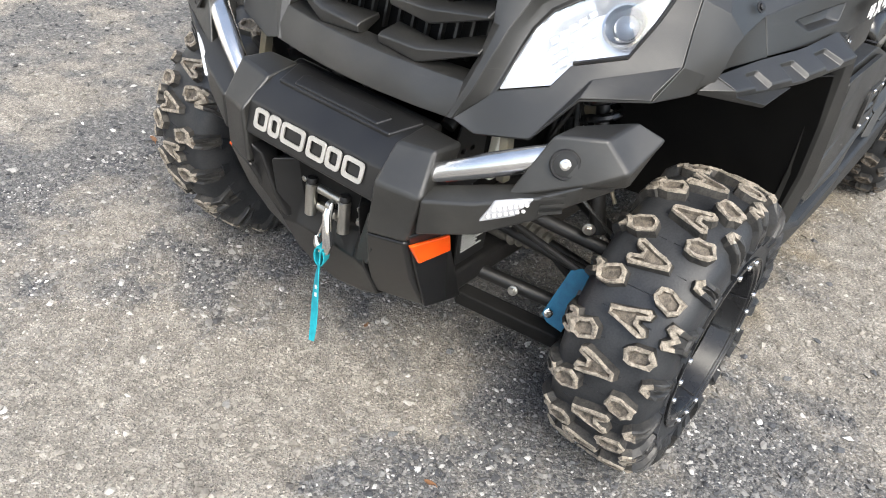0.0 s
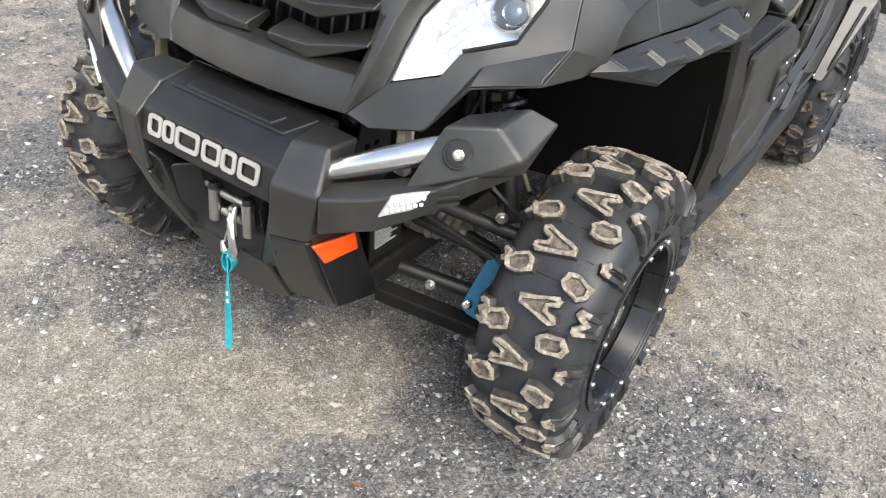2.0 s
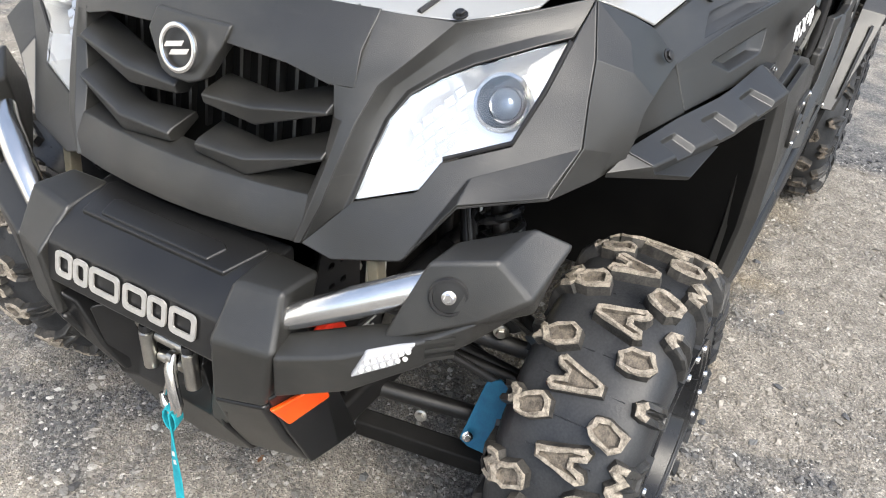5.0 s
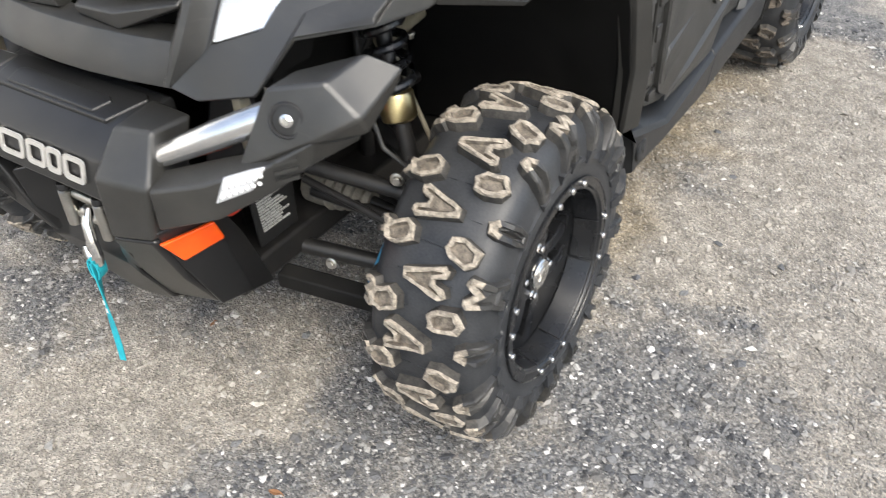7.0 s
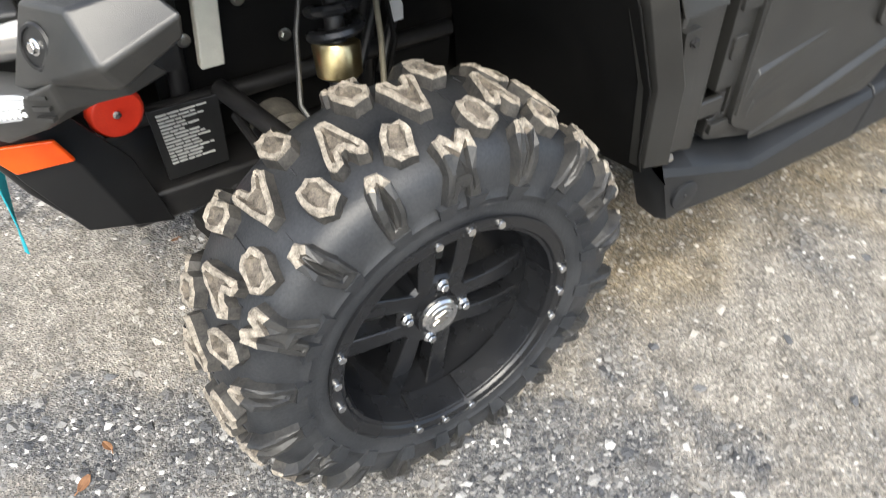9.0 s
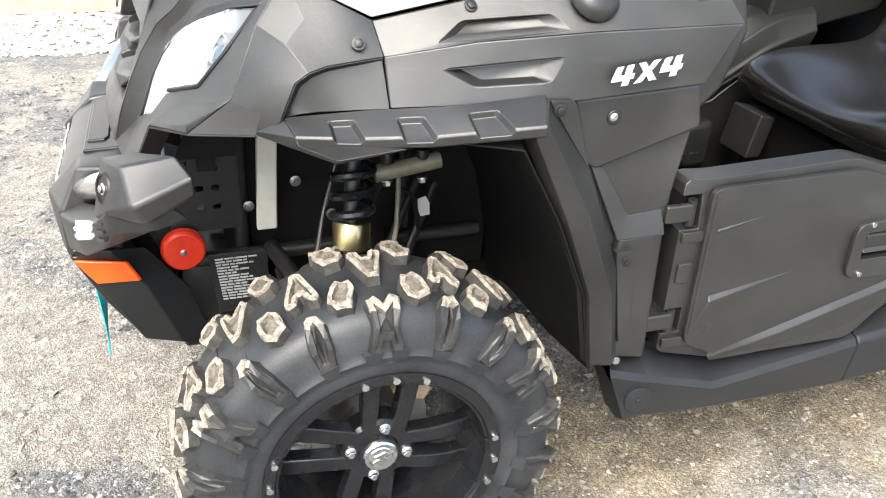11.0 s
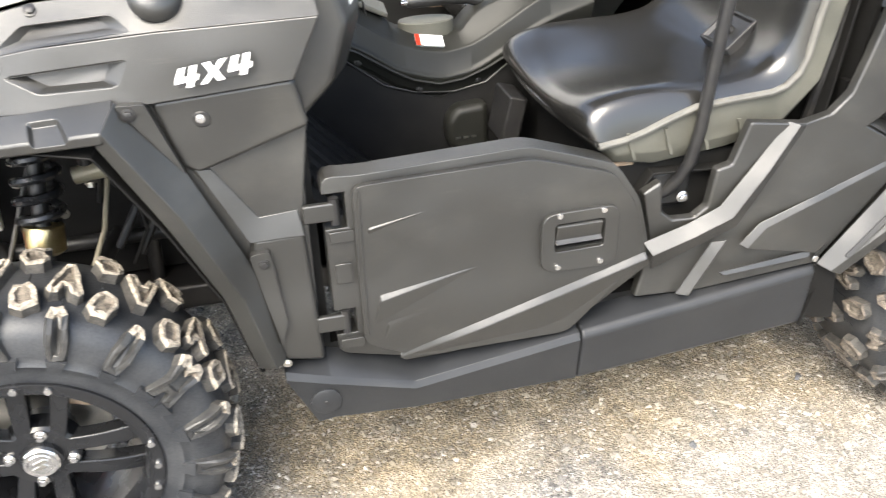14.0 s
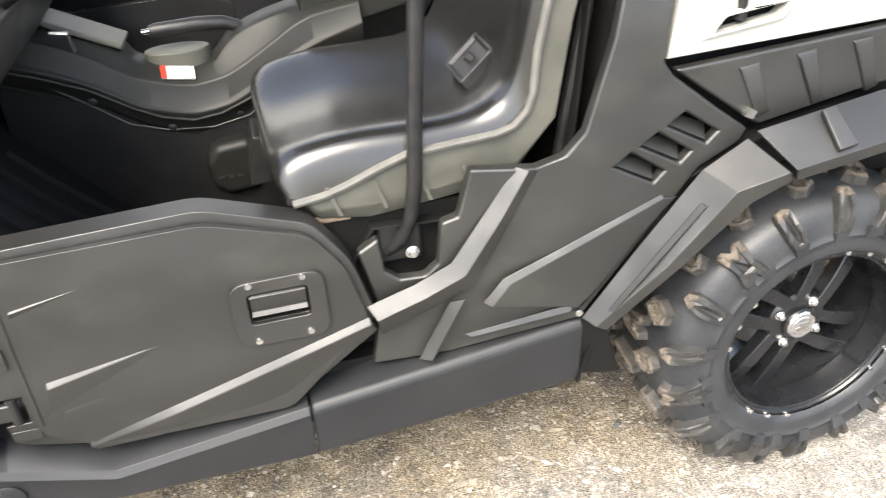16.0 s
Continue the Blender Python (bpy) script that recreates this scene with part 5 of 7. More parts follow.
    # sunk lower face below the wing's shoulder
    I = [(-0.104, 0.108, 0.884), (-0.100, 0.106, 0.898), (-0.086, 0.102, 0.926), (-0.070, 0.099, 0.938), (-0.048, 0.097, 0.946), (0.028, 0.093, 0.958)]
    Lw = [(-0.110, 0.104, 0.880), (-0.090, 0.100, 0.884), (-0.065, 0.094, 0.888), (-0.040, 0.086, 0.890), (-0.010, 0.078, 0.892), (0.0325, 0.067, 0.894)]
    both("wing_hollow", loft([E, I, Lw], closed=False), PLASTIC, parent, thick=0.003, bevel=0.003, seg=2)
    # dark plate added where the gap under each lamp reads shaded
    both("lamp_gap_backing", slab([(-0.27, 0.335, 0.735), (-0.17, 0.335, 0.735), (-0.13, 0.300, 0.90), (-0.23, 0.315, 0.83)], (0, 0.006, 0)), PLASTIC_SHADED, parent)
    both("bolt", bolt((-0.199, 0.309, 1.036), 0.008, 0.007, (-0.3, 0, 1)), FRAME, parent)
    both("bolt", bolt((-0.080, 0.178, 1.064), 0.008, 0.007, (-0.3, -0.3, 1)), FRAME, parent)


def build_bumper(parent):
    """Moulded winch bumper: deck, two uprights, lower skid, wings with tubes and lamps."""
    deck = []
    for y in (0.480, 0.56, CY):
        s = CY - y
        deck.append([(-0.330, y, 0.700), (-0.338, y, 0.704), (-0.405, y, 0.694), (-0.428, y, 0.688), (-0.452 - 0.01 * (1 - s), y, 0.668), (-0.476, y, 0.652), (-0.490, y, 0.590), (-0.470, y, 0.575), (-0.400, y, 0.585), (-0.33, y, 0.66)])
    deck += [[(p[0], 2 * CY - p[1], p[2]) for p in r] for r in deck[-2::-1]]
    bumper = part("bumper", loft(deck), DECK, parent, "black moulded winch bumper with silver inlays", bevel=0.006, seg=3)
    for plate, lift in (([(-0.430, 0.522), (-0.362, 0.500), (-0.352, 0.512), (-0.352, 2 * CY - 0.512), (-0.362, 2 * CY - 0.500), (-0.430, 2 * CY - 0.522)], 0.004),
                        ([(-0.424, 0.558), (-0.392, 0.548), (-0.384, 0.560), (-0.384, 2 * CY - 0.560), (-0.392, 2 * CY - 0.548), (-0.424, 2 * CY - 0.558)], 0.008)):
        part("deck_panel", slab([(x, y, 0.704 - 0.152 * (-0.338 - x) + lift) for x, y in plate], (0, 0, -0.012)), DECK, bumper, bevel=0.0035, seg=3)
    # six silver inlays where the maker's name stands
    for y1, w in ((0.812, 0.037), (0.772, 0.031), (0.737, 0.062), (0.667, 0.047), (0.617, 0.036), (0.575, 0.050)):
        o = rounded([(y1, -0.002), (y1 - w, -0.002), (y1 - w, 0.038), (y1, 0.038)], 0.010, 4)
        i = rounded([(y1 - 0.008, 0.006), (y1 - w + 0.008, 0.006), (y1 - w + 0.008, 0.030), (y1 - 0.008, 0.030)], 0.005, 3)
        bm = sheet(o, [i], 0.0, 0.003)
        m = Matrix.Translation((-0.4885, 0, 0.611)) @ Matrix(((0, -1, 0.22, 0), (1, 0, 0, 0), (0, 0.1, 1.0, 0), (0, 0, 0, 1)))
        part("inlay", moved(bm, m), LETTER, bumper, "plain brushed silver inlay")
    # uprights
    up = [[(-0.355, 0.412, 0.700), (-0.432, 0.414, 0.706), (-0.436, 0.500, 0.692), (-0.355, 0.500, 0.704)],
          [(-0.380, 0.408, 0.655), (-0.470, 0.404, 0.628), (-0.498, 0.492, 0.636), (-0.380, 0.496, 0.655)],
          [(-0.38, 0.420, 0.53), (-0.474, 0.424, 0.530), (-0.492, 0.505, 0.520), (-0.38, 0.505, 0.53)],
          [(-0.34, 0.434, 0.42), (-0.430, 0.430, 0.425), (-0.435, 0.540, 0.400), (-0.34, 0.54, 0.42)],
          [(-0.27, 0.455, 0.29), (-0.370, 0.435, 0.327), (-0.385, 0.560, 0.305), (-0.29, 0.56, 0.30)]]
    # upright in two pieces; the lower rows take the darker DECK black
    both("upright", loft(up[:3]), PLASTIC, bumper, bevel=0.008, seg=3)
    both("lower_leg", loft(up[2:]), DECK, bumper, bevel=0.008, seg=3)
    # lower skid plate with winch recess
    sk = [[(x, y, z) for x, z in prof] for y, prof in (
        (0.545, ((-0.470, 0.545), (-0.455, 0.46), (-0.436, 0.390), (-0.385, 0.300), (-0.30, 0.270), (-0.30, 0.40), (-0.36, 0.545))),
        (0.585, ((-0.415, 0.545), (-0.410, 0.46), (-0.430, 0.395), (-0.385, 0.285), (-0.30, 0.255), (-0.30, 0.40), (-0.36, 0.545))),
        (CY, ((-0.405, 0.545), (-0.400, 0.46), (-0.428, 0.395), (-0.383, 0.270), (-0.30, 0.240), (-0.30, 0.40), (-0.36, 0.545))))]
    sk += [[(p[0], 2 * CY - p[1], p[2]) for p in r] for r in sk[-2::-1]]
    part("skid_plate", loft(sk), DECK, bumper, bevel=0.005, seg=2)
    # dark sheet standing in for the shaded recess behind the winch
    part("winch_recess", slab([(-0.412, 0.53, 0.46), (-0.412, 0.80, 0.46), (-0.430, 0.80, 0.585), (-0.430, 0.53, 0.585)], (0.03, 0, 0)), PLASTIC_SHADED, bumper)
    rib = [(-0.486, 0.500, 0.565), (-0.470, 0.52, 0.545), (-0.458, 0.548, 0.46), (-0.440, 0.57, 0.405), (-0.432, 0.54, 0.400), (-0.470, 0.505, 0.47)]
    both("brace", slab(rib, (0.04, 0, 0)), DECK, bumper, bevel=0.005)
    both("screw", bolt((-0.386, 0.468, 0.367), 0.009, 0.006, (-0.9, -0.1, -0.35)), ZINC, bumper)
    # side tail that sweeps back under the arch
    tail = [[(-0.468, 0.424, 0.545), (-0.430, 0.427, 0.45), (-0.370, 0.435, 0.326)], [(-0.405, 0.408, 0.545), (-0.352, 0.414, 0.46), (-0.300, 0.436, 0.304)], [(-0.345, 0.43, 0.53), (-0.275, 0.460, 0.415), (-0.238, 0.440, 0.284)]]
    both("side_tail", loft(tail, closed=False), DECK, bumper, thick=0.008, bevel=0.005, seg=2)
    both("side_reflector", slab([(-0.466, 0.424, 0.524), (-0.373, 0.402, 0.521), (-0.353, 0.409, 0.474), (-0.431, 0.423, 0.470)], (-0.004, -0.010, 0.002)), ORANGE, bumper, "bright orange side reflector", bevel=0.004)
    # wing: lower arm with the small lamp, outer block with bolt, rear tip
    arm = [[(-0.432, 0.420, 0.640), (-0.472, 0.404, 0.628), (-0.468, 0.410, 0.552), (-0.42, 0.43, 0.560)], [(-0.40, 0.33, 0.672), (-0.444, 0.318, 0.652), (-0.430, 0.312, 0.585), (-0.37, 0.34, 0.60)],
           [(-0.36, 0.235, 0.70), (-0.398, 0.225, 0.690), (-0.390, 0.228, 0.640), (-0.32, 0.25, 0.65)], [(-0.33, 0.17, 0.735), (-0.374, 0.163, 0.732), (-0.368, 0.172, 0.690), (-0.29, 0.19, 0.69)],
           [(-0.29, 0.14, 0.76), (-0.312, 0.125, 0.748), (-0.300, 0.140, 0.706), (-0.25, 0.16, 0.71)]]
    both("wing_arm", loft(arm), PLASTIC, bumper, bevel=0.006, seg=3)
    v = [(-0.405, 0.285, 0.665), (-0.374, 0.163, 0.730), (-0.341, 0.156, 0.807), (-0.372, 0.235, 0.792), (-0.262, 0.145, 0.821), (-0.320, 0.225, 0.800), (-0.241, 0.099, 0.803), (-0.330, 0.110, 0.760), (-0.312, 0.112, 0.730), (-0.240, 0.115, 0.770), (-0.33, 0.27, 0.67), (-0.25, 0.18, 0.74), (-0.355, 0.148, 0.765)]
    f = [(0, 1, 2, 3), (3, 2, 4, 5), (2, 7, 6, 4), (1, 7, 2), (1, 8, 7), (7, 8, 9, 6), (0, 10, 8, 1), (8, 10, 11, 9), (4, 6, 9, 11), (5, 4, 11, 10), (0, 3, 5, 10)]
    both("wing_block", facets(v, f), PLASTIC, bumper, bevel=0.006, seg=3)
    ax = (-0.88, -0.40, 0.25)
    both("bolt_cup", moved(lathe([(0.0, 0.026), (-0.003, 0.024), (-0.003, 0.0205), (0.0, 0.020)], 28), Matrix.Translation((-0.3710, 0.2025, 0.7535)) @ Vector((0, -1, 0)).rotation_difference(Vector(ax)).to_matrix().to_4x4()), FRAME, bumper)
    # black disc on the flat block, painted in for a cup's shade
    both("cup_floor", disc((-0.3705, 0.2027, 0.7533), 0.0215, 0.0012, ax, 28), BLACK_FILM_SHADE, bumper)
    both("bolt", bolt((-0.3712, 0.2025, 0.7535), 0.0075, 0.007, ax), CHROME, bumper, "bright hexagon bolt")
    lamp = slab([(-0.430, 0.308, 0.622), (-0.388, 0.246, 0.650), (-0.392, 0.234, 0.688), (-0.424, 0.288, 0.668)], (-0.008, -0.006, 0))
    l1, l2 = both("marker_lamp", lamp, MIRROR, bumper, "small clear marker lamp", bevel=0.003)
    quad = [Vector(p) + Vector((-0.0085, -0.0065, 0)) for p in ((-0.428, 0.304, 0.626), (-0.390, 0.248, 0.652), (-0.393, 0.237, 0.684), (-0.424, 0.286, 0.664))]
    for i in range(7):
        for j in range(2):
            a, b = quad[0].lerp(quad[1], (i + 0.5) / 7), quad[3].lerp(quad[2], (i + 0.5) / 7)
            o = a.lerp(b, 0.28 + 0.44 * j)
            part("lamp_facet", disc(o, 0.0036, 0.0025, (-0.82, -0.56, 0.0), 8), WHITE, l1)
    for k in range(3):
        o = Vector((-0.389, 0.222, 0.660 + 0.014 * k))
        both("fin", slab([o, o + Vector((0.014, -0.034, 0.014)), o + Vector((0.014, -0.034, 0.019)), o + Vector((0, 0, 0.006))], (-0.006, -0.004, 0)), PLASTIC, bumper)
    tb = tube([(-0.440, 0.428, 0.648), (-0.424, 0.404, 0.668), (-0.390, 0.325, 0.706), (-0.362, 0.262, 0.736), (-0.33, 0.21, 0.755)], [0.004, 0.018, 0.022, 0.022, 0.022], 20)
    both("bumper_tube", tb, SATIN, bumper, "polished steel bumper tube")
    # winch: fairlead rollers, hook
    w = part("winch", slab([(-0.405, 0.60, 0.43), (-0.405, 0.735, 0.43), (-0.405, 0.735, 0.535), (-0.405, 0.60, 0.535)], (-0.006, 0, 0)), FRAME, parent, "small electric winch with roller fairlead", bevel=0.003)
    for y in (0.706, 0.614):
        part("roller", tube([(-0.430, y, 0.438), (-0.430, y, 0.440), (-0.430, y, 0.508), (-0.430, y, 0.510)], [0.010, 0.0125, 0.0125, 0.010], 18), ZINC, w)
        part("roller_cap", disc((-0.430, y, 0.511), 0.011, 0.012, (0, 0, 1)), FRAME, w)
    for z in (0.460, 0.500):
        part("roller", tube([(-0.420, 0.628, z), (-0.420, 0.692, z)], 0.010, 16), ZINC, w)
    for y, z in ((0.585, 0.50), (0.585, 0.47), (0.74, 0.50)):
        part("bolt", bolt((-0.412, y, z), 0.008, 0.008, (-1, 0, 0)), ZINC, w)
    hook = [(-0.432, 0.648, 0.492), (-0.445, 0.644, 0.470), (-0.452, 0.636, 0.440), (-0.456, 0.628, 0.412), (-0.455, 0.634, 0.395), (-0.452, 0.648, 0.388), (-0.452, 0.662, 0.398), (-0.452, 0.666, 0.416)]
    part("hook", tube(hook, [0.009, 0.0105, 0.010, 0.0105, 0.0105, 0.010, 0.008, 0.004], 12), CHROME, w, "galvanised winch hook")
    part("hook_latch", tube([(-0.446, 0.648, 0.462), (-0.450, 0.660, 0.415)], 0.003, 8), CHROME, w)
    part("cable_eye", moved(lathe([(-0.004, 0.007), (-0.005, 0.011), (0.005, 0.011), (0.004, 0.007)], 18), Matrix.Translation((-0.436, 0.646, 0.488))), ZINC, w)


def build_strap():
    """Teal pull strap hanging from the winch hook in a loop with a twisted tail."""
    rows = []
    for k in range(16):
        t = k / 15
        z = 0.402 - 0.245 * t
        a = 0.5 + 1.4 * t
        hw = 0.020 * (1 - 0.68 * t)
        x, y = -0.456 - 0.012 * t, 0.640 + 0.010 * t + 0.004 * math.sin(5 * t)
        rows.append([(x + hw * math.cos(a), y + hw * math.sin(a), z), (x - hw * math.cos(a), y - hw * math.sin(a), z)])
    ob = part("winch_strap", loft(rows, closed=False), TEAL, None, thick=0.003)
    lp = []
    for k in range(13):
        t = 2 * math.pi * k / 12
        lp.append([(-0.454 + 0.012 * d, 0.645 + 0.014 * math.sin(t) + 0.004 * d, 0.398 - 0.018 + 0.022 * math.cos(t)) for d in (-1, 1)])
    part("loop", loft(lp, closed=False), TEAL, ob, thick=0.003)
    for k in range(2):
        z = 0.31 - 0.020 * k
        part("mark", slab([(-0.4655, 0.636, z), (-0.466, 0.646, z - 0.002), (-0.466, 0.646, z - 0.012), (-0.4655, 0.636, z - 0.010)], (-0.001, 0, 0)), WHITE, ob)
    tagged(ob, "teal webbing pull strap hanging from the winch hook", "strap")


build_nose(vehicle)
build_bumper(vehicle)
build_strap()


# ---- chassis and suspension ----
def coil(a, b, r, wire, turns, seg=14):
    a, b = Vector(a), Vector(b)
    ax = (b - a).normalized()
    u = ax.orthogonal().normalized()
    w = ax.cross(u)
    n = int(turns * seg)
    return tube([a + (b - a) * (k / n) + (u * math.cos(2 * math.pi * k / seg) + w * math.sin(2 * math.pi * k / seg)) * r for k in range(n + 1)], wire, 8)


def build_chassis(parent):
    part("underbody", slab([(-0.30, 0.46, 0.27), (-0.30, 0.87, 0.27), (2.15, 0.87, 0.27), (2.15, 0.46, 0.27)], (0, 0, 0.06)), FRAME, parent, "black steel underbody", bevel=0.01)
    part("engine_block", slab([(1.50, 0.30, 0.36), (2.15, 0.30, 0.36), (2.15, 0.30, 0.76), (1.50, 0.30, 0.70)], (0, 0.73, 0)), PLASTIC_SHADED, parent, "dark engine housing", bevel=0.02)
    # added dark sheet, closing the view through the shaded wheel wells
    both("well_backing", sheet([(-0.19, 0.34), (0.37, 0.34), (0.40, 0.88), (-0.17, 0.90), (-0.20, 0.70)], (), 0.545, 0.01), PLASTIC_SHADED, parent)
    # frame tubes
    for pts in (((-0.30, 0.50, 0.452), (0.34, 0.50, 0.452)), ((-0.30, 0.50, 0.31), (0.40, 0.50, 0.31)), ((-0.17, 0.52, 0.31), (-0.15, 0.52, 0.88)), ((0.17, 0.52, 0.31), (0.19, 0.52, 0.88)), ((-0.26, 0.52, 0.66), (0.0, 0.51, 0.86))):
        both("frame_tube", tube(pts, 0.016, 12), FRAME, parent)
    plate = rounded([(-0.30, 0.52), (-0.16, 0.52), (-0.16, 0.70), (-0.24, 0.70)], 0.01, 2)
    holes = [rounded([(x - 0.008, z - 0.006), (x + 0.008, z - 0.006), (x + 0.008, z + 0.006), (x - 0.008, z + 0.006)], 0.005, 2) for x, z in ((-0.235, 0.57), (-0.205, 0.57), (-0.235, 0.61), (-0.205, 0.61), (-0.205, 0.65))]
    both("bracket_plate", sheet(plate, holes, 0.49, 0.004), FRAME, parent)
    both("bracket_bar", slab([(-0.134, 0.480, 0.512), (-0.094, 0.480, 0.512), (-0.078, 0.480, 0.80), (-0.116, 0.480, 0.80)], (0, 0.020, 0)), PALEBAR, parent, "pale coated steel bar", bevel=0.004)
    both("bracket_post", slab([(-0.325, 0.335, 0.64), (-0.302, 0.335, 0.64), (-0.300, 0.345, 0.735), (-0.322, 0.345, 0.735)], (0, 0.018, 0)), OLIVE, parent, "pale coated steel post", bevel=0.003)
    # warning plate with printed lines
    d = [(-0.234, 0.472, 0.474), (-0.118, 0.472, 0.470), (-0.120, 0.472, 0.340), (-0.224, 0.472, 0.338)]
    plate, plate2 = both("warning_plate", slab(d, (0, 0.006, 0)), BLACK_FILM_SHADE, parent, "black warning plate with rows of white print", bevel=0.002)
    rng = random.Random(11)
    for k in range(15):
        z, x = 0.4640 - 0.0066 * k, -0.222 + 0.0006 * k
        stop = x + (0.086 if k == 0 else rng.uniform(0.040, 0.082))
        while x < stop - 0.006:
            w = min(rng.uniform(0.008, 0.026), stop - x)
            part("print_line", slab([(x, 0.4685, z), (x + w, 0.4685, z), (x + w, 0.4685, z - 0.0023), (x, 0.4685, z - 0.0023)], (0, 0.003, 0)), PRINT, plate)
            x += w + 0.0022
    both("torn_label", facets([(0.188, 0.452, 0.560), (0.205, 0.450, 0.566), (0.214, 0.452, 0.548), (0.216, 0.455, 0.520), (0.196, 0.455, 0.518), (0.190, 0.452, 0.535)], [(0, 1, 2, 3, 4, 5)]), WHITE, parent, "torn white paper label", thick=0.001)
    foil = [[(-0.285 + 0.030 * i, 0.385 + 0.008 * ((i * 3 + j * 5) % 4), 0.715 + 0.022 * j + 0.005 * ((i + 2 * j) % 3)) for i in range(4)] for j in range(3)]
    both("lamp_foil", loft(foil, closed=False), CHROME, parent, "crumpled silver foil behind the headlight", thick=0.001)
    both("brake_line", tube([(0.130, 0.46, 0.60), (0.175, 0.44, 0.575), (0.185, 0.43, 0.50), (0.150, 0.40, 0.44)], 0.0045, 8), PLASTIC_SHADED, parent)
    both("stay_tube", tube([(0.20, 0.50, 0.58), (0.12, 0.44, 0.46)], 0.009, 10), FRAME, parent)
    both("stay_tube", tube([(0.24, 0.50, 0.57), (0.16, 0.44, 0.44)], 0.009, 10), FRAME, parent)
    # horn
    h1, h2 = both("horn", disc((-0.278, 0.478, 0.496), 0.043, 0.024, (0.05, -1, 0)), RED, parent, "round red horn", bevel=0.003)
    part("bolt", bolt((-0.278, 0.454, 0.496), 0.005, 0.006), ZINC, h1)
    # suspension arms
    for a, b, r in (((-0.13, 0.49, 0.285), (-0.015, 0.20, 0.235), 0.017), ((0.13, 0.49, 0.285), (0.015, 0.20, 0.235), 0.017), ((-0.11, 0.49, 0.47), (-0.015, 0.19, 0.415), 0.016), ((0.12, 0.49, 0.47), (0.015, 0.19, 0.415), 0.016), ((-0.06, 0.48, 0.375), (0.0, 0.13, 0.325), 0.013)):
        both("suspension_arm", tube([a, b], r, 14), FRAME, parent)
    both("arm_guard", slab([(-0.205, 0.470, 0.262), (-0.172, 0.470, 0.272), (-0.112, 0.230, 0.252), (-0.145, 0.235, 0.240)], (0.0, 0, -0.034)), PLASTIC_SHADED, parent, bevel=0.005)
    both("tie_rod", tube([(-0.10, 0.46, 0.43), (-0.085, 0.18, 0.37)], 0.008, 10), FRAME, parent)
    pl = [(-0.156, 0.278, 0.290), (-0.140, 0.270, 0.262), (-0.126, 0.236, 0.246), (-0.110, 0.226, 0.300), (-0.112, 0.222, 0.340), (-0.100, 0.214, 0.390), (-0.094, 0.240, 0.398), (-0.094, 0.266, 0.380)]
    bp, bp2 = both("arm_plate", facets(pl, [tuple(range(8))]), BLUE, parent, "blue painted steel plate on the lower arm", thick=0.005)
    part("bolt", bolt((-0.146, 0.268, 0.290), 0.008, 0.008, (-0.75, -0.5, 0.3)), CHROME, bp)
    both("bolt", bolt((-0.060, 0.265, 0.470), 0.011, 0.012, (-0.9, -0.4, 0)), ZINC, parent)
    both("bolt", bolt((-0.17, 0.35, 0.315), 0.009, 0.010, (-0.9, -0.2, 0.2)), ZINC, parent)
    # ribbed axle boot
    prof = [(0.0, 0.020)]
    for k in range(5):
        prof += [(0.010 + 0.020 * k, 0.026 + 0.005 * k), (0.020 + 0.020 * k, 0.021 + 0.005 * k)]
    prof += [(0.115, 0.044), (0.15, 0.044)]
    both("axle_boot", moved(lathe(prof, 24, True), Matrix.Translation((-0.02, 0.36, 0.365))), BOOT, parent, "dirty ribbed rubber axle boot")
    both("drive_shaft", tube([(0.0, 0.12, 0.32), (-0.02, 0.37, 0.365)], 0.013, 12), FRAME, parent)
    # shock absorber
    top, bot = (0.050, 0.385, 0.860), (0.022, 0.315, 0.560)
    s1, s2 = both("shock_absorber", tube([top, bot, (0.005, 0.270, 0.430)], [0.015, 0.015, 0.019], 16), FRAME, parent, "coil-over shock absorber with a black spring")
    c = coil((0.049, 0.382, 0.850), (0.025, 0.322, 0.590), 0.036, 0.0090, 7.5)
    part("spring", c, RIM, s1)
    part("spring_collar", tube([(0.0255, 0.325, 0.592), (0.025, 0.324, 0.588), (0.0225, 0.312, 0.545), (0.022, 0.311, 0.540)], [0.034, 0.036, 0.034, 0.026], 20), BRASS, s1, "yellow zinc spring collar")
    cy = tube([(0.085, 0.395, 0.650), (0.215, 0.395, 0.668)], 0.017, 16)
    m1, m2 = both("brake_cylinder", cy, OLIVE, parent, "pale brake master cylinder")
    for x in (0.11, 0.18):
        part("bolt", bolt((x, 0.395, 0.635), 0.009, 0.012, (0, -0.2, -1)), ZINC, m1)
        part("cap", disc((x, 0.395, 0.672), 0.013, 0.02, (0, 0, 1)), FRAME, m1)
    both("brake_hose", tube([(0.02, 0.40, 0.70), (-0.02, 0.36, 0.60), (-0.05, 0.30, 0.52), (-0.03, 0.22, 0.46), (0.02, 0.17, 0.42)], 0.0045, 8), PLASTIC, parent)
    both("brake_hose", tube([(0.14, 0.42, 0.64), (0.12, 0.36, 0.55), (0.08, 0.28, 0.47)], 0.005, 8), OLIVE, parent)
    both("frame_tube", tube([(0.10, 0.48, 0.55), (0.13, 0.44, 0.66)], 0.006, 8), FRAME, parent)
    for x, z in ((-0.145, 0.555), (-0.05, 0.60), (-0.262, 0.515), (0.02, 0.52)):
        both("bolt", bolt((x, 0.508, z), 0.009, 0.008), ZINC, parent)


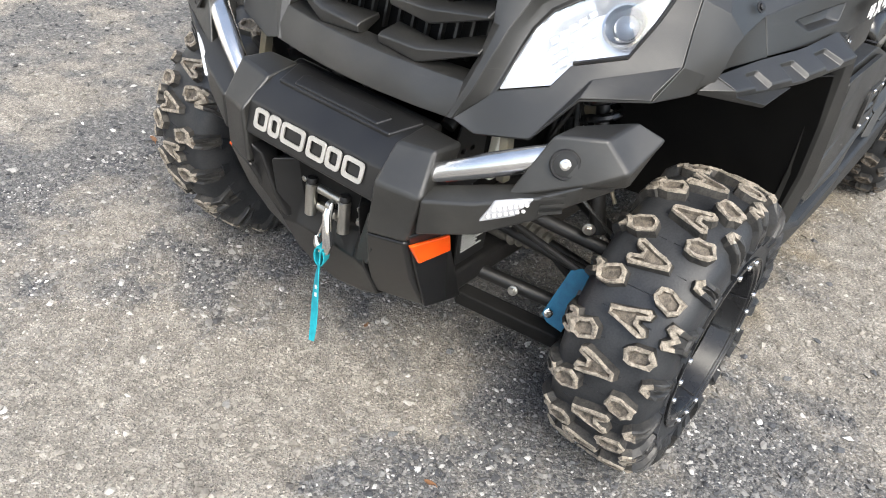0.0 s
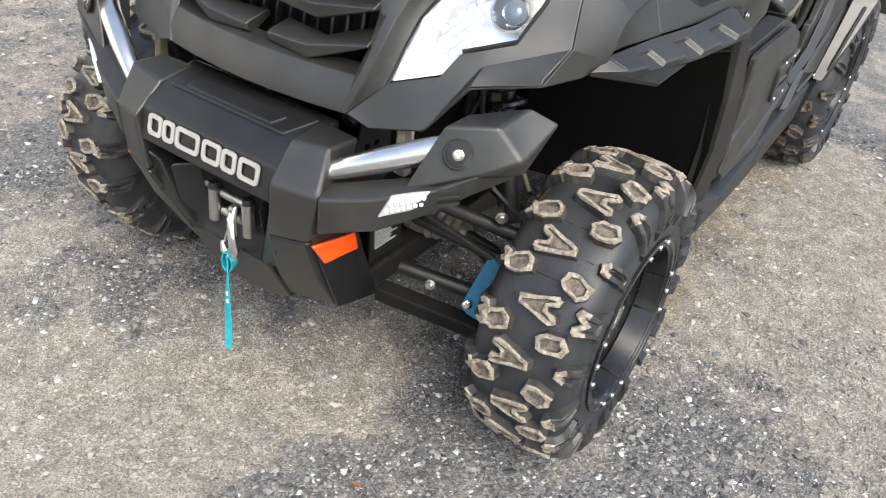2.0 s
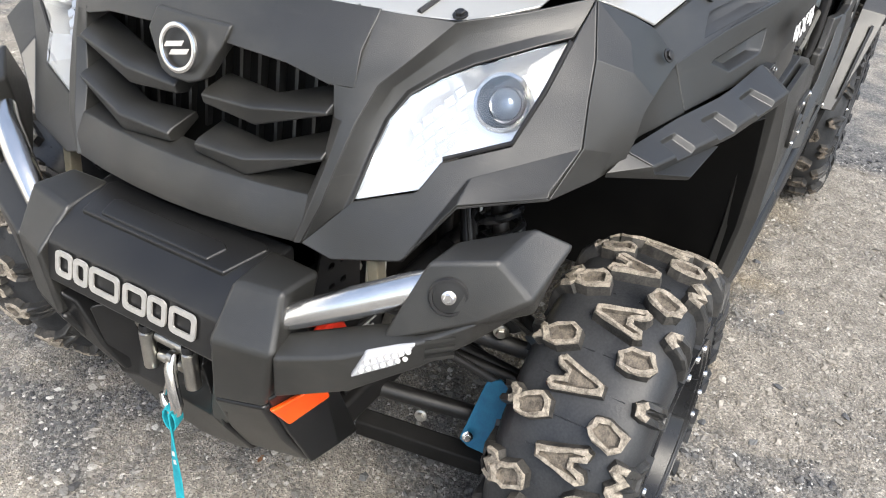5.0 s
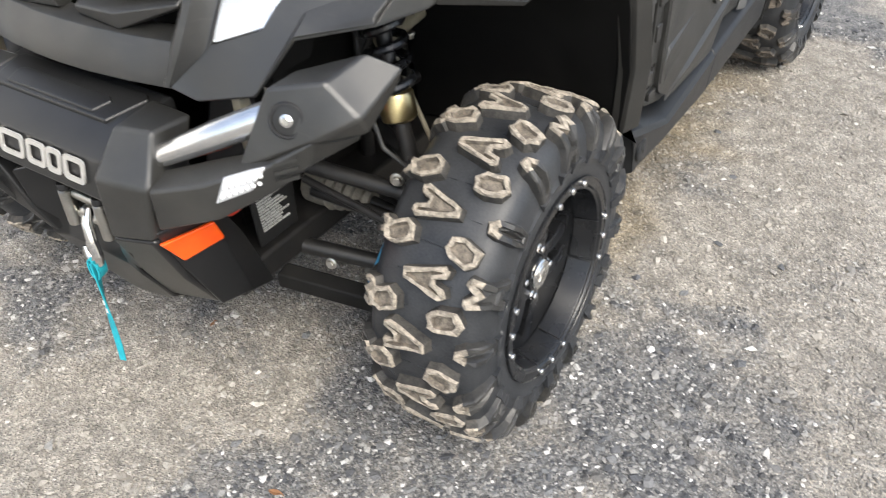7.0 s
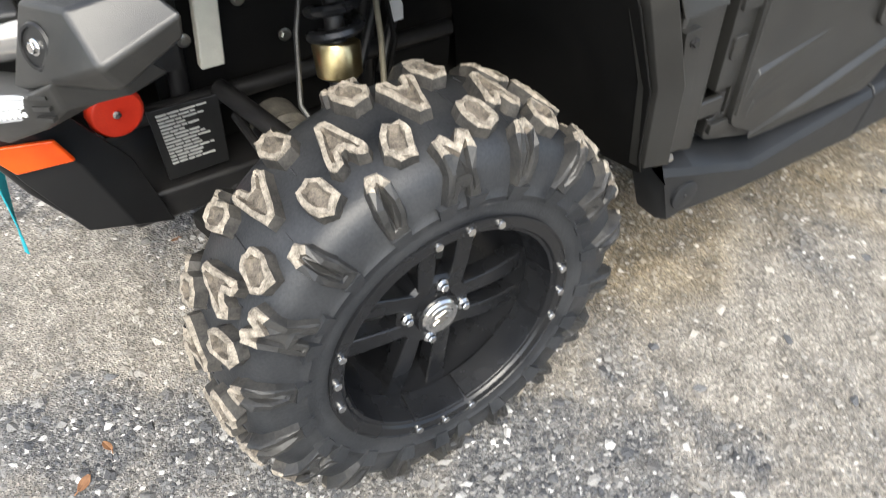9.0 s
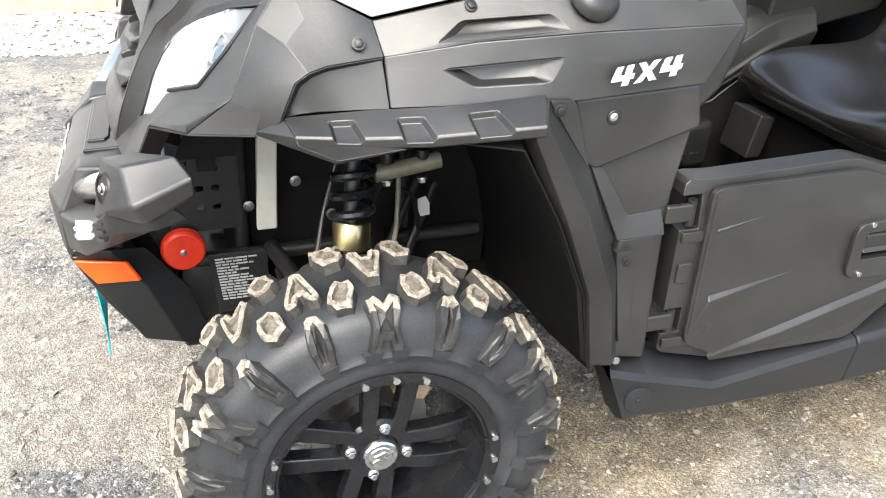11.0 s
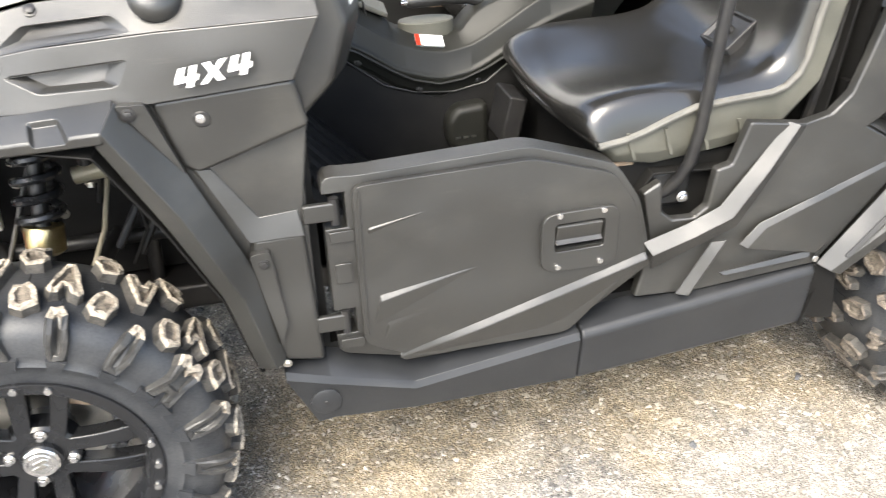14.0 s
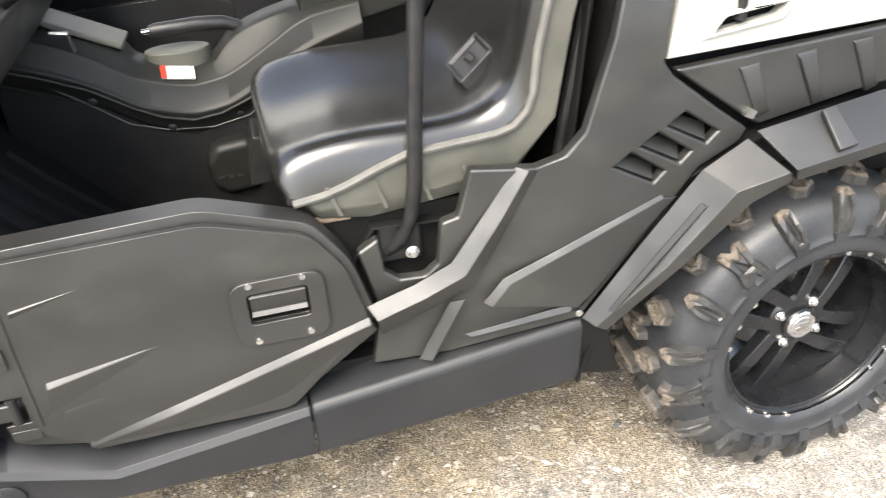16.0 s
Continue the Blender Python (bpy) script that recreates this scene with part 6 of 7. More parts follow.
# ---- cab ----
def build_cab(parent):
    fl = []
    for x, z in ((0.44, 0.80), (0.49, 0.712), (0.56, 0.630), (0.70, 0.490), (0.80, 0.400), (0.95, 0.385), (1.02, 0.46), (1.06, 0.60), (1.10, 0.66), (1.42, 0.64), (1.46, 1.06)):
        fl.append([(x, 0.060, z), (x, 2 * CY - 0.060, z)])
    part("cab_floor", loft(fl, closed=False), PLASTIC_SHADED, parent, "black moulded floor pan", thick=0.006)
    for k in range(6):
        y = 0.120 + 0.075 * k
        run = [(0.505, 0.698), (0.56, 0.633), (0.70, 0.493), (0.80, 0.403), (0.93, 0.388)]
        both("floor_rib", loft([[(x, y, z - 0.004), (x + 0.005, y + 0.004, z + 0.010), (x + 0.005, y + 0.024, z + 0.010), (x, y + 0.028, z - 0.004)] for x, z in run]), PLASTIC_SHADED, parent)
    both("footwell_side", sheet([(0.44, 0.36), (0.50, 0.36), (0.50, 0.90), (0.44, 0.90)], (), 0.055, 0.01), PLASTIC_SHADED, parent)
    both("rocker", slab([(0.50, 0.055, 0.34), (1.42, 0.055, 0.34), (1.42, 0.055, 0.42), (0.50, 0.055, 0.42)], (0, 0.04, 0)), PLASTIC_SHADED, parent)
    # console between the seats
    line = [(0.50, 0.845, 0.925), (0.58, 0.818, 0.905), (0.66, 0.782, 0.872), (0.735, 0.730, 0.830), (0.750, 0.720, 0.792), (0.84, 0.691, 0.774), (0.895, 0.697, 0.772), (0.93, 0.706, 0.818), (1.00, 0.745, 0.850), (1.08, 0.795, 0.868), (1.20, 0.83, 0.885)]
    for k in range(2):
        line = [line[0]] + [tuple(a + (b - a) * f for a, b in zip(p, q)) for p, q in zip(line, line[1:]) for f in (0.25, 0.75)] + [line[-1]]
    rows = []
    for x, zl, zt in line:
        half = [(x, 0.600, 0.39), (x, 0.598, zl - 0.045), (x, 0.592, zl - 0.040), (x, 0.580, zl - 0.010), (x, 0.578, zl), (x, 0.585, zl + 0.008), (x, 0.596, min(zl + 0.052, zt - 0.020)), (x, 0.603, min(zl + 0.057, zt - 0.014)), (x, 0.628, zt - 0.004), (x, 0.640, zt)]
        rows.append(half + [(p[0], 2 * CY - p[1], p[2]) for p in reversed(half)])
    con = part("console", loft(rows), CONSOLE, parent, "black moulded centre console", bevel=0.006, seg=3)
    tunnel = [[(x, 0.555 if 0.6 < x else 0.57, 0.39), (x, 0.594, zl - 0.05), (x, 0.602, zl - 0.05), (x, 0.602, 0.39)] for x, zl in ((0.50, 0.845), (0.66, 0.782), (0.735, 0.73), (0.84, 0.690), (1.08, 0.79))]
    both("tunnel_side", loft(tunnel), PLASTIC_SHADED, parent)
    for x, z in ((0.662, 0.744), (0.795, 0.668), (0.93, 0.676)):
        both("bolt", bolt((x, 0.590, z), 0.007, 0.005), FRAME, parent)
    both("console_seam", tube([(x, 0.5915, z) for x, z in ((0.50, 0.825), (0.578, 0.791), (0.65, 0.738), (0.717, 0.685), (0.789, 0.661), (0.875, 0.654), (0.95, 0.668), (1.00, 0.705), (1.08, 0.755))], 0.0025, 6), PLASTIC, parent)
    both("console_lip", tube([(x, 0.5775, z) for x, z in ((0.50, 0.833), (0.58, 0.806), (0.66, 0.770), (0.735, 0.720), (0.78, 0.696), (0.84, 0.680), (0.895, 0.686), (0.95, 0.706), (1.00, 0.732), (1.08, 0.782))], 0.0035, 8), CONSOLE, parent)
    # lid paler than the console, its lit top put into the colour
    lid = part("console_lid", slab([(0.600, 0.612, 0.892), (0.735, 0.612, 0.826), (0.742, 0.700, 0.828), (0.607, 0.700, 0.894)], (0.004, 0, 0.010)), SEATBASE, con, "lid of the console box, its lit look put in as pale grey", bevel=0.004, seg=3)
    # plain white patch lying on the lid
    part("lid_patch", slab([(0.628, 0.640, 0.8895), (0.690, 0.640, 0.8592), (0.693, 0.672, 0.8592), (0.631, 0.672, 0.8895)], (0.0006, 0, 0.0015)), WHITE, lid, "plain white patch on the console lid")
    cup = [(0.832 + 0.066 * math.cos(a) * (1.0 if abs(math.cos(a)) < 0.8 else 0.97), 0.664 + 0.036 * math.sin(a)) for a in (2 * math.pi * k / 28 for k in range(28))]
    part("cup_floor", slab([(x, y, 0.768) for x, y in cup], (0, 0, 0.036)), SEATBASE, con, "olive grey moulded tray", bevel=0.004)
    sticker = [(0.796, 0.6055, 0.7610), (0.858, 0.6055, 0.7520), (0.858, 0.6265, 0.7705), (0.796, 0.6265, 0.7795)]
    st = part("warning_sticker", slab(sticker, (0, -0.0045, 0.0045)), WHITE, con, "white and red warning sticker")
    part("red_band", slab([(0.7955, 0.6010, 0.7657), (0.806, 0.6010, 0.7642), (0.806, 0.6220, 0.7827), (0.7955, 0.6220, 0.7842)], (0, -0.001, 0.0010)), RED, st)
    hb = part("parking_brake", tube([(0.975, 0.668, 0.812), (0.955, 0.666, 0.832), (0.93, 0.664, 0.842), (0.880, 0.660, 0.846), (0.80, 0.652, 0.846), (0.788, 0.651, 0.846)], [0.012, 0.013, 0.014, 0.015, 0.014, 0.010], 14), FRAME, parent, "black parking brake lever with a chrome button")
    part("button", tube([(0.790, 0.651, 0.846), (0.774, 0.649, 0.846)], [0.006, 0.0055], 12), CHROME, hb)
    part("divider", slab([(1.075, 0.615, 0.795), (1.40, 0.615, 0.86), (1.44, 0.615, 1.03), (1.085, 0.615, 0.92)], (0, 0.10, 0)), CONSOLE, parent, "black panel between the seats", bevel=0.01)
    # shift lever housing beside the seat
    lb = part("lever_box", slab([(0.848, 0.545, 0.540), (0.880, 0.545, 0.516), (0.945, 0.545, 0.520), (0.945, 0.545, 0.636), (0.868, 0.545, 0.630), (0.845, 0.545, 0.600)], (0, 0.055, 0)), CONSOLE, parent, bevel=0.020, seg=4)
    for k in range(3):
        part("slot", slab([(0.865 + 0.018 * k, 0.5435, 0.557), (0.877 + 0.018 * k, 0.5435, 0.557), (0.877 + 0.018 * k, 0.5435, 0.562), (0.865 + 0.018 * k, 0.5435, 0.562)], (0, 0.002, 0)), ZINC, lb)
    # dash and inner cowl
    rows = []
    for y, dx in ((0.030, 0.0), (0.10, 0.03), (0.26, 0.055), (0.42, 0.06), (0.60, 0.07), (CY, 0.07)):
        rows.append([(0.495 + dx * 0.3, y, 0.850 - 0.10 * dx), (0.545 + dx, y, 0.900), (0.575 + dx, y, 0.985), (0.560 + dx, y, 1.040), (0.50, y, 1.09), (0.47, y, 1.05), (0.455, y, 0.86)])
    rows += [[(p[0], 2 * CY - p[1], p[2]) for p in r] for r in rows[-2::-1]]
    part("dashboard", loft(rows), PLASTIC, parent, "black moulded dashboard", bevel=0.01, seg=3)
    part("ignition_key", tube([(0.64, 0.50, 0.905), (0.668, 0.50, 0.900)], 0.005, 8), ZINC, parent)
    part("key_tag", slab([(0.668, 0.49, 0.898), (0.668, 0.51, 0.898), (0.672, 0.51, 0.868), (0.672, 0.49, 0.868)], (0.002, 0, 0)), PLASTIC, parent)
    part("steering_column", tube([(0.56, 0.32, 0.98), (0.70, 0.32, 1.06)], 0.022, 12), FRAME, parent)
    # plain dark sheet, added to close the view across the shaded cab
    part("cab_backing_panel", slab([(0.48, 1.285, 0.36), (1.46, 1.285, 0.36), (1.46, 1.285, 0.98), (0.48, 1.285, 0.98)], (0, 0.008, 0)), PLASTIC_SHADED, parent)
    lab = part("dash_label", slab([(0.5815, 0.060, 1.000), (0.5955, 0.090, 1.006), (0.5845, 0.092, 1.046), (0.5705, 0.062, 1.040)], (0.0012, -0.0006, 0.0004)), WHITE, parent, "white label with a blue corner")
    part("label_corner", slab([(0.5795, 0.0695, 1.028), (0.5885, 0.0885, 1.031), (0.5852, 0.0895, 1.044), (0.5762, 0.0700, 1.041)], (0.0022, -0.0011, 0.0006)), BLUE, lab)
    # seat bases and belts
    both("seat_pedestal", slab([(1.02, 0.085, 0.42), (1.40, 0.085, 0.42), (1.40, 0.085, 0.68), (1.02, 0.085, 0.68)], (0, 0.46, 0)), PLASTIC_SHADED, parent, bevel=0.01)
    both("seat_slider", tube([(0.935, 0.10, 0.69), (0.98, 0.09, 0.678), (1.07, 0.09, 0.675)], 0.006, 8), BROWN, parent, "rusty seat slider rail")
    both("slider_bracket", slab([(0.925, 0.40, 0.60), (0.965, 0.40, 0.60), (0.985, 0.40, 0.69), (0.945, 0.40, 0.70)], (0, 0.10, 0)), FRAME, parent, bevel=0.005)
    bar = [(1.200, 0.040, 1.16), (1.188, 0.040, 1.00), (1.176, 0.040, 0.86), (1.168, 0.042, 0.74), (1.160, 0.048, 0.68), (1.150, 0.060, 0.645), (1.135, 0.072, 0.618), (1.122, 0.078, 0.608)]
    g1, g2 = both("grab_bar", tube(bar, 0.0145, 14, 0.75), FRAME, parent, "black tubular side bar")
    part("bolt", bolt((1.158, 0.056, 0.610), 0.009, 0.012), CHROME, g1)
    # block in flat black, standing in for the notch's shaded hole
    both("notch_shade_block", slab([(1.105, 0.070, 0.585), (1.180, 0.070, 0.585), (1.180, 0.070, 0.655), (1.105, 0.070, 0.655)], (0, 0.03, 0)), BLACK_FILM_SHADE, parent, bevel=0.008)
    part("rear_bulkhead", slab([(1.44, 0.06, 0.40), (1.44, 2 * CY - 0.06, 0.40), (1.50, 2 * CY - 0.06, 1.12), (1.50, 0.06, 1.12)], (0.01, 0, 0)), PLASTIC_SHADED, parent)
    # roll cage and roof, unseen, added over the cab to shade it
    both("cage_tube", tube([(1.200, 0.040, 1.15), (1.215, 0.050, 1.40), (1.235, 0.085, 1.70), (1.25, 0.110, 1.850)], 0.022, 12), FRAME, parent)
    both("cage_tube", tube([(1.545, 0.060, 1.05), (1.550, 0.070, 1.40), (1.545, 0.090, 1.70), (1.53, 0.110, 1.850)], 0.022, 12), FRAME, parent)
    both("cage_tube", tube([(0.440, 0.080, 1.06), (0.490, 0.085, 1.30), (0.560, 0.095, 1.60), (0.640, 0.110, 1.835)], 0.022, 12), FRAME, parent)
    shade_roof = [[(x, y, z - 0.03 * ((y - CY) / 0.6) ** 2) for x, z in ((0.56, 1.825), (0.75, 1.868), (1.00, 1.888), (1.25, 1.895), (1.50, 1.885), (1.62, 1.865))] for y in (0.065, 0.20, 0.45, CY, 2 * CY - 0.45, 2 * CY - 0.20, 2 * CY - 0.065)]
    part("shade_roof", loft(shade_roof, closed=False), PLASTIC, parent, "unseen black plastic roof panel, added to shade the cab", thick=0.025, bevel=0.008)
    both("harness", tube([(1.415, 0.10, 0.66), (1.430, 0.09, 0.80), (1.455, 0.085, 0.95), (1.47, 0.08, 1.08)], 0.010, 8), FRAME, parent)


def build_seat(parent, flip):
    """Bucket seat: cushion, backrest, grey shell below the welt, welt, belt slot."""
    def side(p):
        return (p[0], 2 * CY - p[1], p[2]) if flip else p
    rows = []
    # cushion: rows across from the outer to the inner side
    for y, e in ((0.050, 0.0), (0.062, 0.7), (0.085, 1.0), (0.14, 0.90), (0.22, 0.62), (0.30, 0.55), (0.38, 0.62), (0.455, 0.90), (0.51, 1.0), (0.533, 0.7), (0.545, 0.0)):
        inn = abs((y - 0.30) / 0.25)
        f = 0.945 + 0.045 * max(0.0, inn - 0.55) ** 1.2
        lo = 0.742
        dip = 0.018 * (1 - inn * inn)
        prof = [(f + 0.020, lo - 0.006), (f + 0.002, lo + 0.018), (f + 0.010, lo + 0.050), (f + 0.050, lo + 0.074), (1.09, 0.826), (1.19, 0.822), (1.265, 0.824), (1.312, 0.844), (1.334, 0.890), (1.348, 0.965), (1.370, 1.060), (1.395, 1.160)]
        base = [(f + 0.024, lo - 0.012), (f + 0.024, lo - 0.008), (f + 0.030, lo - 0.006), (f + 0.06, 0.738), (1.09, 0.758), (1.18, 0.784), (1.285, 0.791), (1.345, 0.812), (1.364, 0.885), (1.380, 0.965), (1.402, 1.06), (1.425, 1.158)]
        rows.append([side((b[0] + (a[0] - b[0]) * e, y, b[1] + (a[1] - b[1]) * e - dip * e * (1 if k > 2 else 0.3))) for k, (a, b) in enumerate(zip(prof, base))])
    seat = part("seat", loft(rows, closed=False), VINYL, parent, "glossy black vinyl bucket seat", sub=2)
    sh = []
    for y in (0.055, 0.07, 0.30, 0.53, 0.545):
        e = 0.0 if y in (0.055, 0.545) else 1.0
        sh.append([side(p) for p in ((0.985 + 0.01 * (1 - e), y, 0.736), (1.02, y, 0.690 + 0.02 * (1 - e)), (1.10, y, 0.676 + 0.03 * (1 - e)), (1.24, y, 0.690 + 0.03 * (1 - e)), (1.34, y, 0.715 + 0.02 * (1 - e)), (1.40, y, 0.80), (1.425, y, 0.95), (1.48, y, 1.16),
                                            (1.42, y, 1.158), (1.375, y, 0.955), (1.362, y, 0.872), (1.342, y, 0.815), (1.29, y, 0.791), (1.18, y, 0.784), (1.09, y, 0.757), (1.03, y, 0.738))])
    part("seat_shell", loft(sh), SEATBASE, seat, "grey plastic seat shell", bevel=0.005)
    for k in range(4):
        x = 1.05 + 0.07 * k
        part("shell_rib", slab([side(p) for p in ((x, 0.053, 0.700), (x + 0.006, 0.053, 0.700), (x - 0.010, 0.053, 0.750), (x - 0.016, 0.053, 0.750))], (0, -0.004 if not flip else 0.004, 0)), SEATBASE, seat)
    for y in (0.050, 0.545):
        welt = [(0.985, y, 0.732), (1.03, y, 0.738), (1.065, y, 0.748), (1.115, y, 0.768), (1.161, y, 0.783), (1.247, y, 0.789), (1.300, y, 0.792), (1.328, y, 0.800), (1.350, y, 0.822), (1.360, y, 0.850), (1.366, y, 0.912), (1.390, y, 1.02), (1.42, y, 1.158)]
        part("welt", tube([side(p) for p in welt], 0.0065, 8), PIPING, seat)
    part("welt", tube([side((0.982 - 0.02 * math.sin(math.pi * k / 12), 0.05 + 0.495 * k / 12, 0.737)) for k in range(13)], 0.006, 8), VINYL, seat)
    pk = [side(p) for p in ((1.290, 0.180, 0.822), (1.346, 0.180, 0.872), (1.346, 0.275, 0.872), (1.290, 0.275, 0.822))]
    c = sum((Vector(p) for p in pk), Vector()) / 4
    up = Vector((-0.65, 0, 0.76))
    rings = [[Vector(p) - up * 0.012 for p in pk], [Vector(p) + up * 0.010 for p in pk], [c + (Vector(p) - c) * 0.86 + up * 0.010 for p in pk], [c + (Vector(p) - c) * 0.78 + up * 0.003 for p in pk]]
    bm = loft(rings, True, False)
    bm.faces.new([v for v in bm.verts][-4:])
    part("belt_slot", bm, FRAME, seat, "black belt socket", bevel=0.003)
    part("buckle", tube([side((1.318, 0.222, 0.850)), side((1.308, 0.226, 0.858))], 0.008, 10), FRAME, seat)


# ---- cargo bed ----
def build_bed(parent):
    low = [(1.566, 0.868), (1.700, 0.770), (1.722, 0.756), (1.930, 0.792), (2.150, 0.800), (2.320, 0.790), (2.330, 0.900), (1.925, 0.888)]
    b1, b2 = both("bed_side", sheet(low, (), 0.004, 0.02), PLASTIC, parent, "charcoal cargo bed side panel", bevel=0.005, seg=3)
    for k in range(5):
        x = 1.672 + 0.098 * k
        z = 0.858 + 0.007 * k
        rings = []
        for s, y in ((1.0, 0.006), (0.97, 0.001), (0.80, -0.0015)):
            c = Vector((x + 0.032, 0, z - 0.040))
            rings.append([(c.x + (p[0] - c.x) * s, y, c.z + (p[1] - c.z) * s) for p in ((x, z), (x + 0.034, z + 0.004), (x + 0.066, z - 0.082), (x + 0.044, z - 0.090))])
        bm = loft(rings, True, False)
        bm.faces.new([v for v in bm.verts][-4:])
        both("bed_rib", bm, PLASTIC, parent, bevel=0.002)
    hole = rounded([(1.622, 0.915), (1.728, 0.930), (1.742, 0.948), (1.640, 0.938)], 0.006, 2)
    up = [(1.552, 0.884), (1.925, 0.896), (2.330, 0.908), (2.330, 1.08), (1.60, 1.08), (1.566, 0.97)]
    u1, u2 = both("bed_wall", sheet(up, [hole], 0.008, 0.02), PAINT, parent, "pale silver painted cargo bed wall", bevel=0.004)
    part("slot_rim", sheet([(1.606, 0.908), (1.735, 0.922), (1.762, 0.952), (1.630, 0.946)], [hole], 0.002, 0.008), PAINT, u1, bevel=0.002)
    part("slot_tray", slab([(1.60, 0.035, 0.90), (1.76, 0.035, 0.90), (1.76, 0.035, 0.96), (1.60, 0.035, 0.96)], (0, 0.01, 0)), PLASTIC_SHADED, u1)
    both("bed_post", tube([(1.668, 0.012, 0.930), (1.660, 0.004, 1.06)], 0.009, 10), FRAME, parent)
    # dark sheet put in for the shade in the gap along the bed
    both("bed_gap_backing", sheet([(1.50, 0.60), (2.33, 0.60), (2.33, 1.06), (1.50, 1.06)], (), 0.05, 0.01), PLASTIC_SHADED, parent)
    part("bed_floor", slab([(1.52, 0.05, 0.90), (2.33, 0.05, 0.92), (2.33, 1.28, 0.92), (1.52, 1.28, 0.90)], (0, 0, 0.01)), PLASTIC_SHADED, parent)
    both("gap_clip", slab([(1.690, -0.004, 0.778), (1.706, -0.004, 0.770), (1.712, -0.004, 0.782), (1.698, -0.004, 0.790)], (0, 0.01, 0)), ZINC, parent)


def build_lettering(parent):
    """White drive-mode lettering on dark film, sheared to follow the panel."""
    four = [(0.002, 0.032), (0.0105, 0.032), (0.0085, 0.0175), (0.0145, 0.0175), (0.0155, 0.032), (0.0240, 0.032), (0.0232, 0.0175), (0.0275, 0.0175), (0.0270, 0.0090), (0.0226, 0.0090), (0.0220, 0.0), (0.0135, 0.0), (0.0140, 0.0090), (-0.001, 0.0090), (-0.001, 0.0165)]
    ex = [(0.0, 0.0), (0.009, 0.0), (0.0145, 0.010), (0.020, 0.0), (0.029, 0.0), (0.0195, 0.016), (0.029, 0.032), (0.020, 0.032), (0.0145, 0.022), (0.009, 0.032), (0.0, 0.032), (0.0095, 0.016)]
    bm = merged(*[slab([(x0 + x + 0.28 * z, z, 0.0) for x, z in glyph], (0, 0, 0.0008)) for x0, glyph in ((0.0, four), (0.030, ex), (0.063, four))])
    m = Matrix.Translation((0.331, -0.0115, 0.930)) @ Matrix.Rotation(radians(-4.0), 4, "Z") @ Matrix.Rotation(radians(-9.0), 4, "Y") @ Matrix.Rotation(radians(90 - 8), 4, "X") @ Matrix.Diagonal((1.16, 0.84, 1.0, 1.0))
    part("lettering", moved(bm, m), WHITE, parent, "white 4X4 lettering", smooth=False)
    film = slab([(0.0, 0.0, 0.0), (0.084, 0.0, 0.0), (0.092, 0.030, 0.0), (0.012, 0.030, 0.0)], (0, 0, -0.0006))
    part("letter_film", moved(film, m @ Matrix.Translation((0.004, 0.002, -0.0012))), BLACK_FILM_SHADE, parent)


# ---- building behind ----
def build_wall():
    bms = []
    for k in range(12):
        z = 0.10 + 0.26 * k
        bms.append(slab([(-9.0, 4.80, z), (7.0, 4.80, z), (7.0, 4.792, z + 0.258), (-9.0, 4.792, z + 0.258)], (0, 0.03, 0)))
    wall = part("wall_north", merged(*bms), WALLPAINT, None, smooth=False)
    tagged(wall, "white boarded building wall", "wall", kind="structure")
    b = part("baseboard", slab([(-9.0, 4.74, 0.0), (7.0, 4.74, 0.0), (7.0, 4.78, 0.10), (-9.0, 4.78, 0.10)], (0, 0.10, 0)), TIMBER, None, bevel=0.006)
    tagged(b, "weathered tan timber footing board", "baseboard", kind="structure")


build_chassis(vehicle)
build_cab(vehicle)
build_seat(vehicle, False)
build_seat(vehicle, True)
build_bed(vehicle)
build_lettering(vehicle)
build_wall()


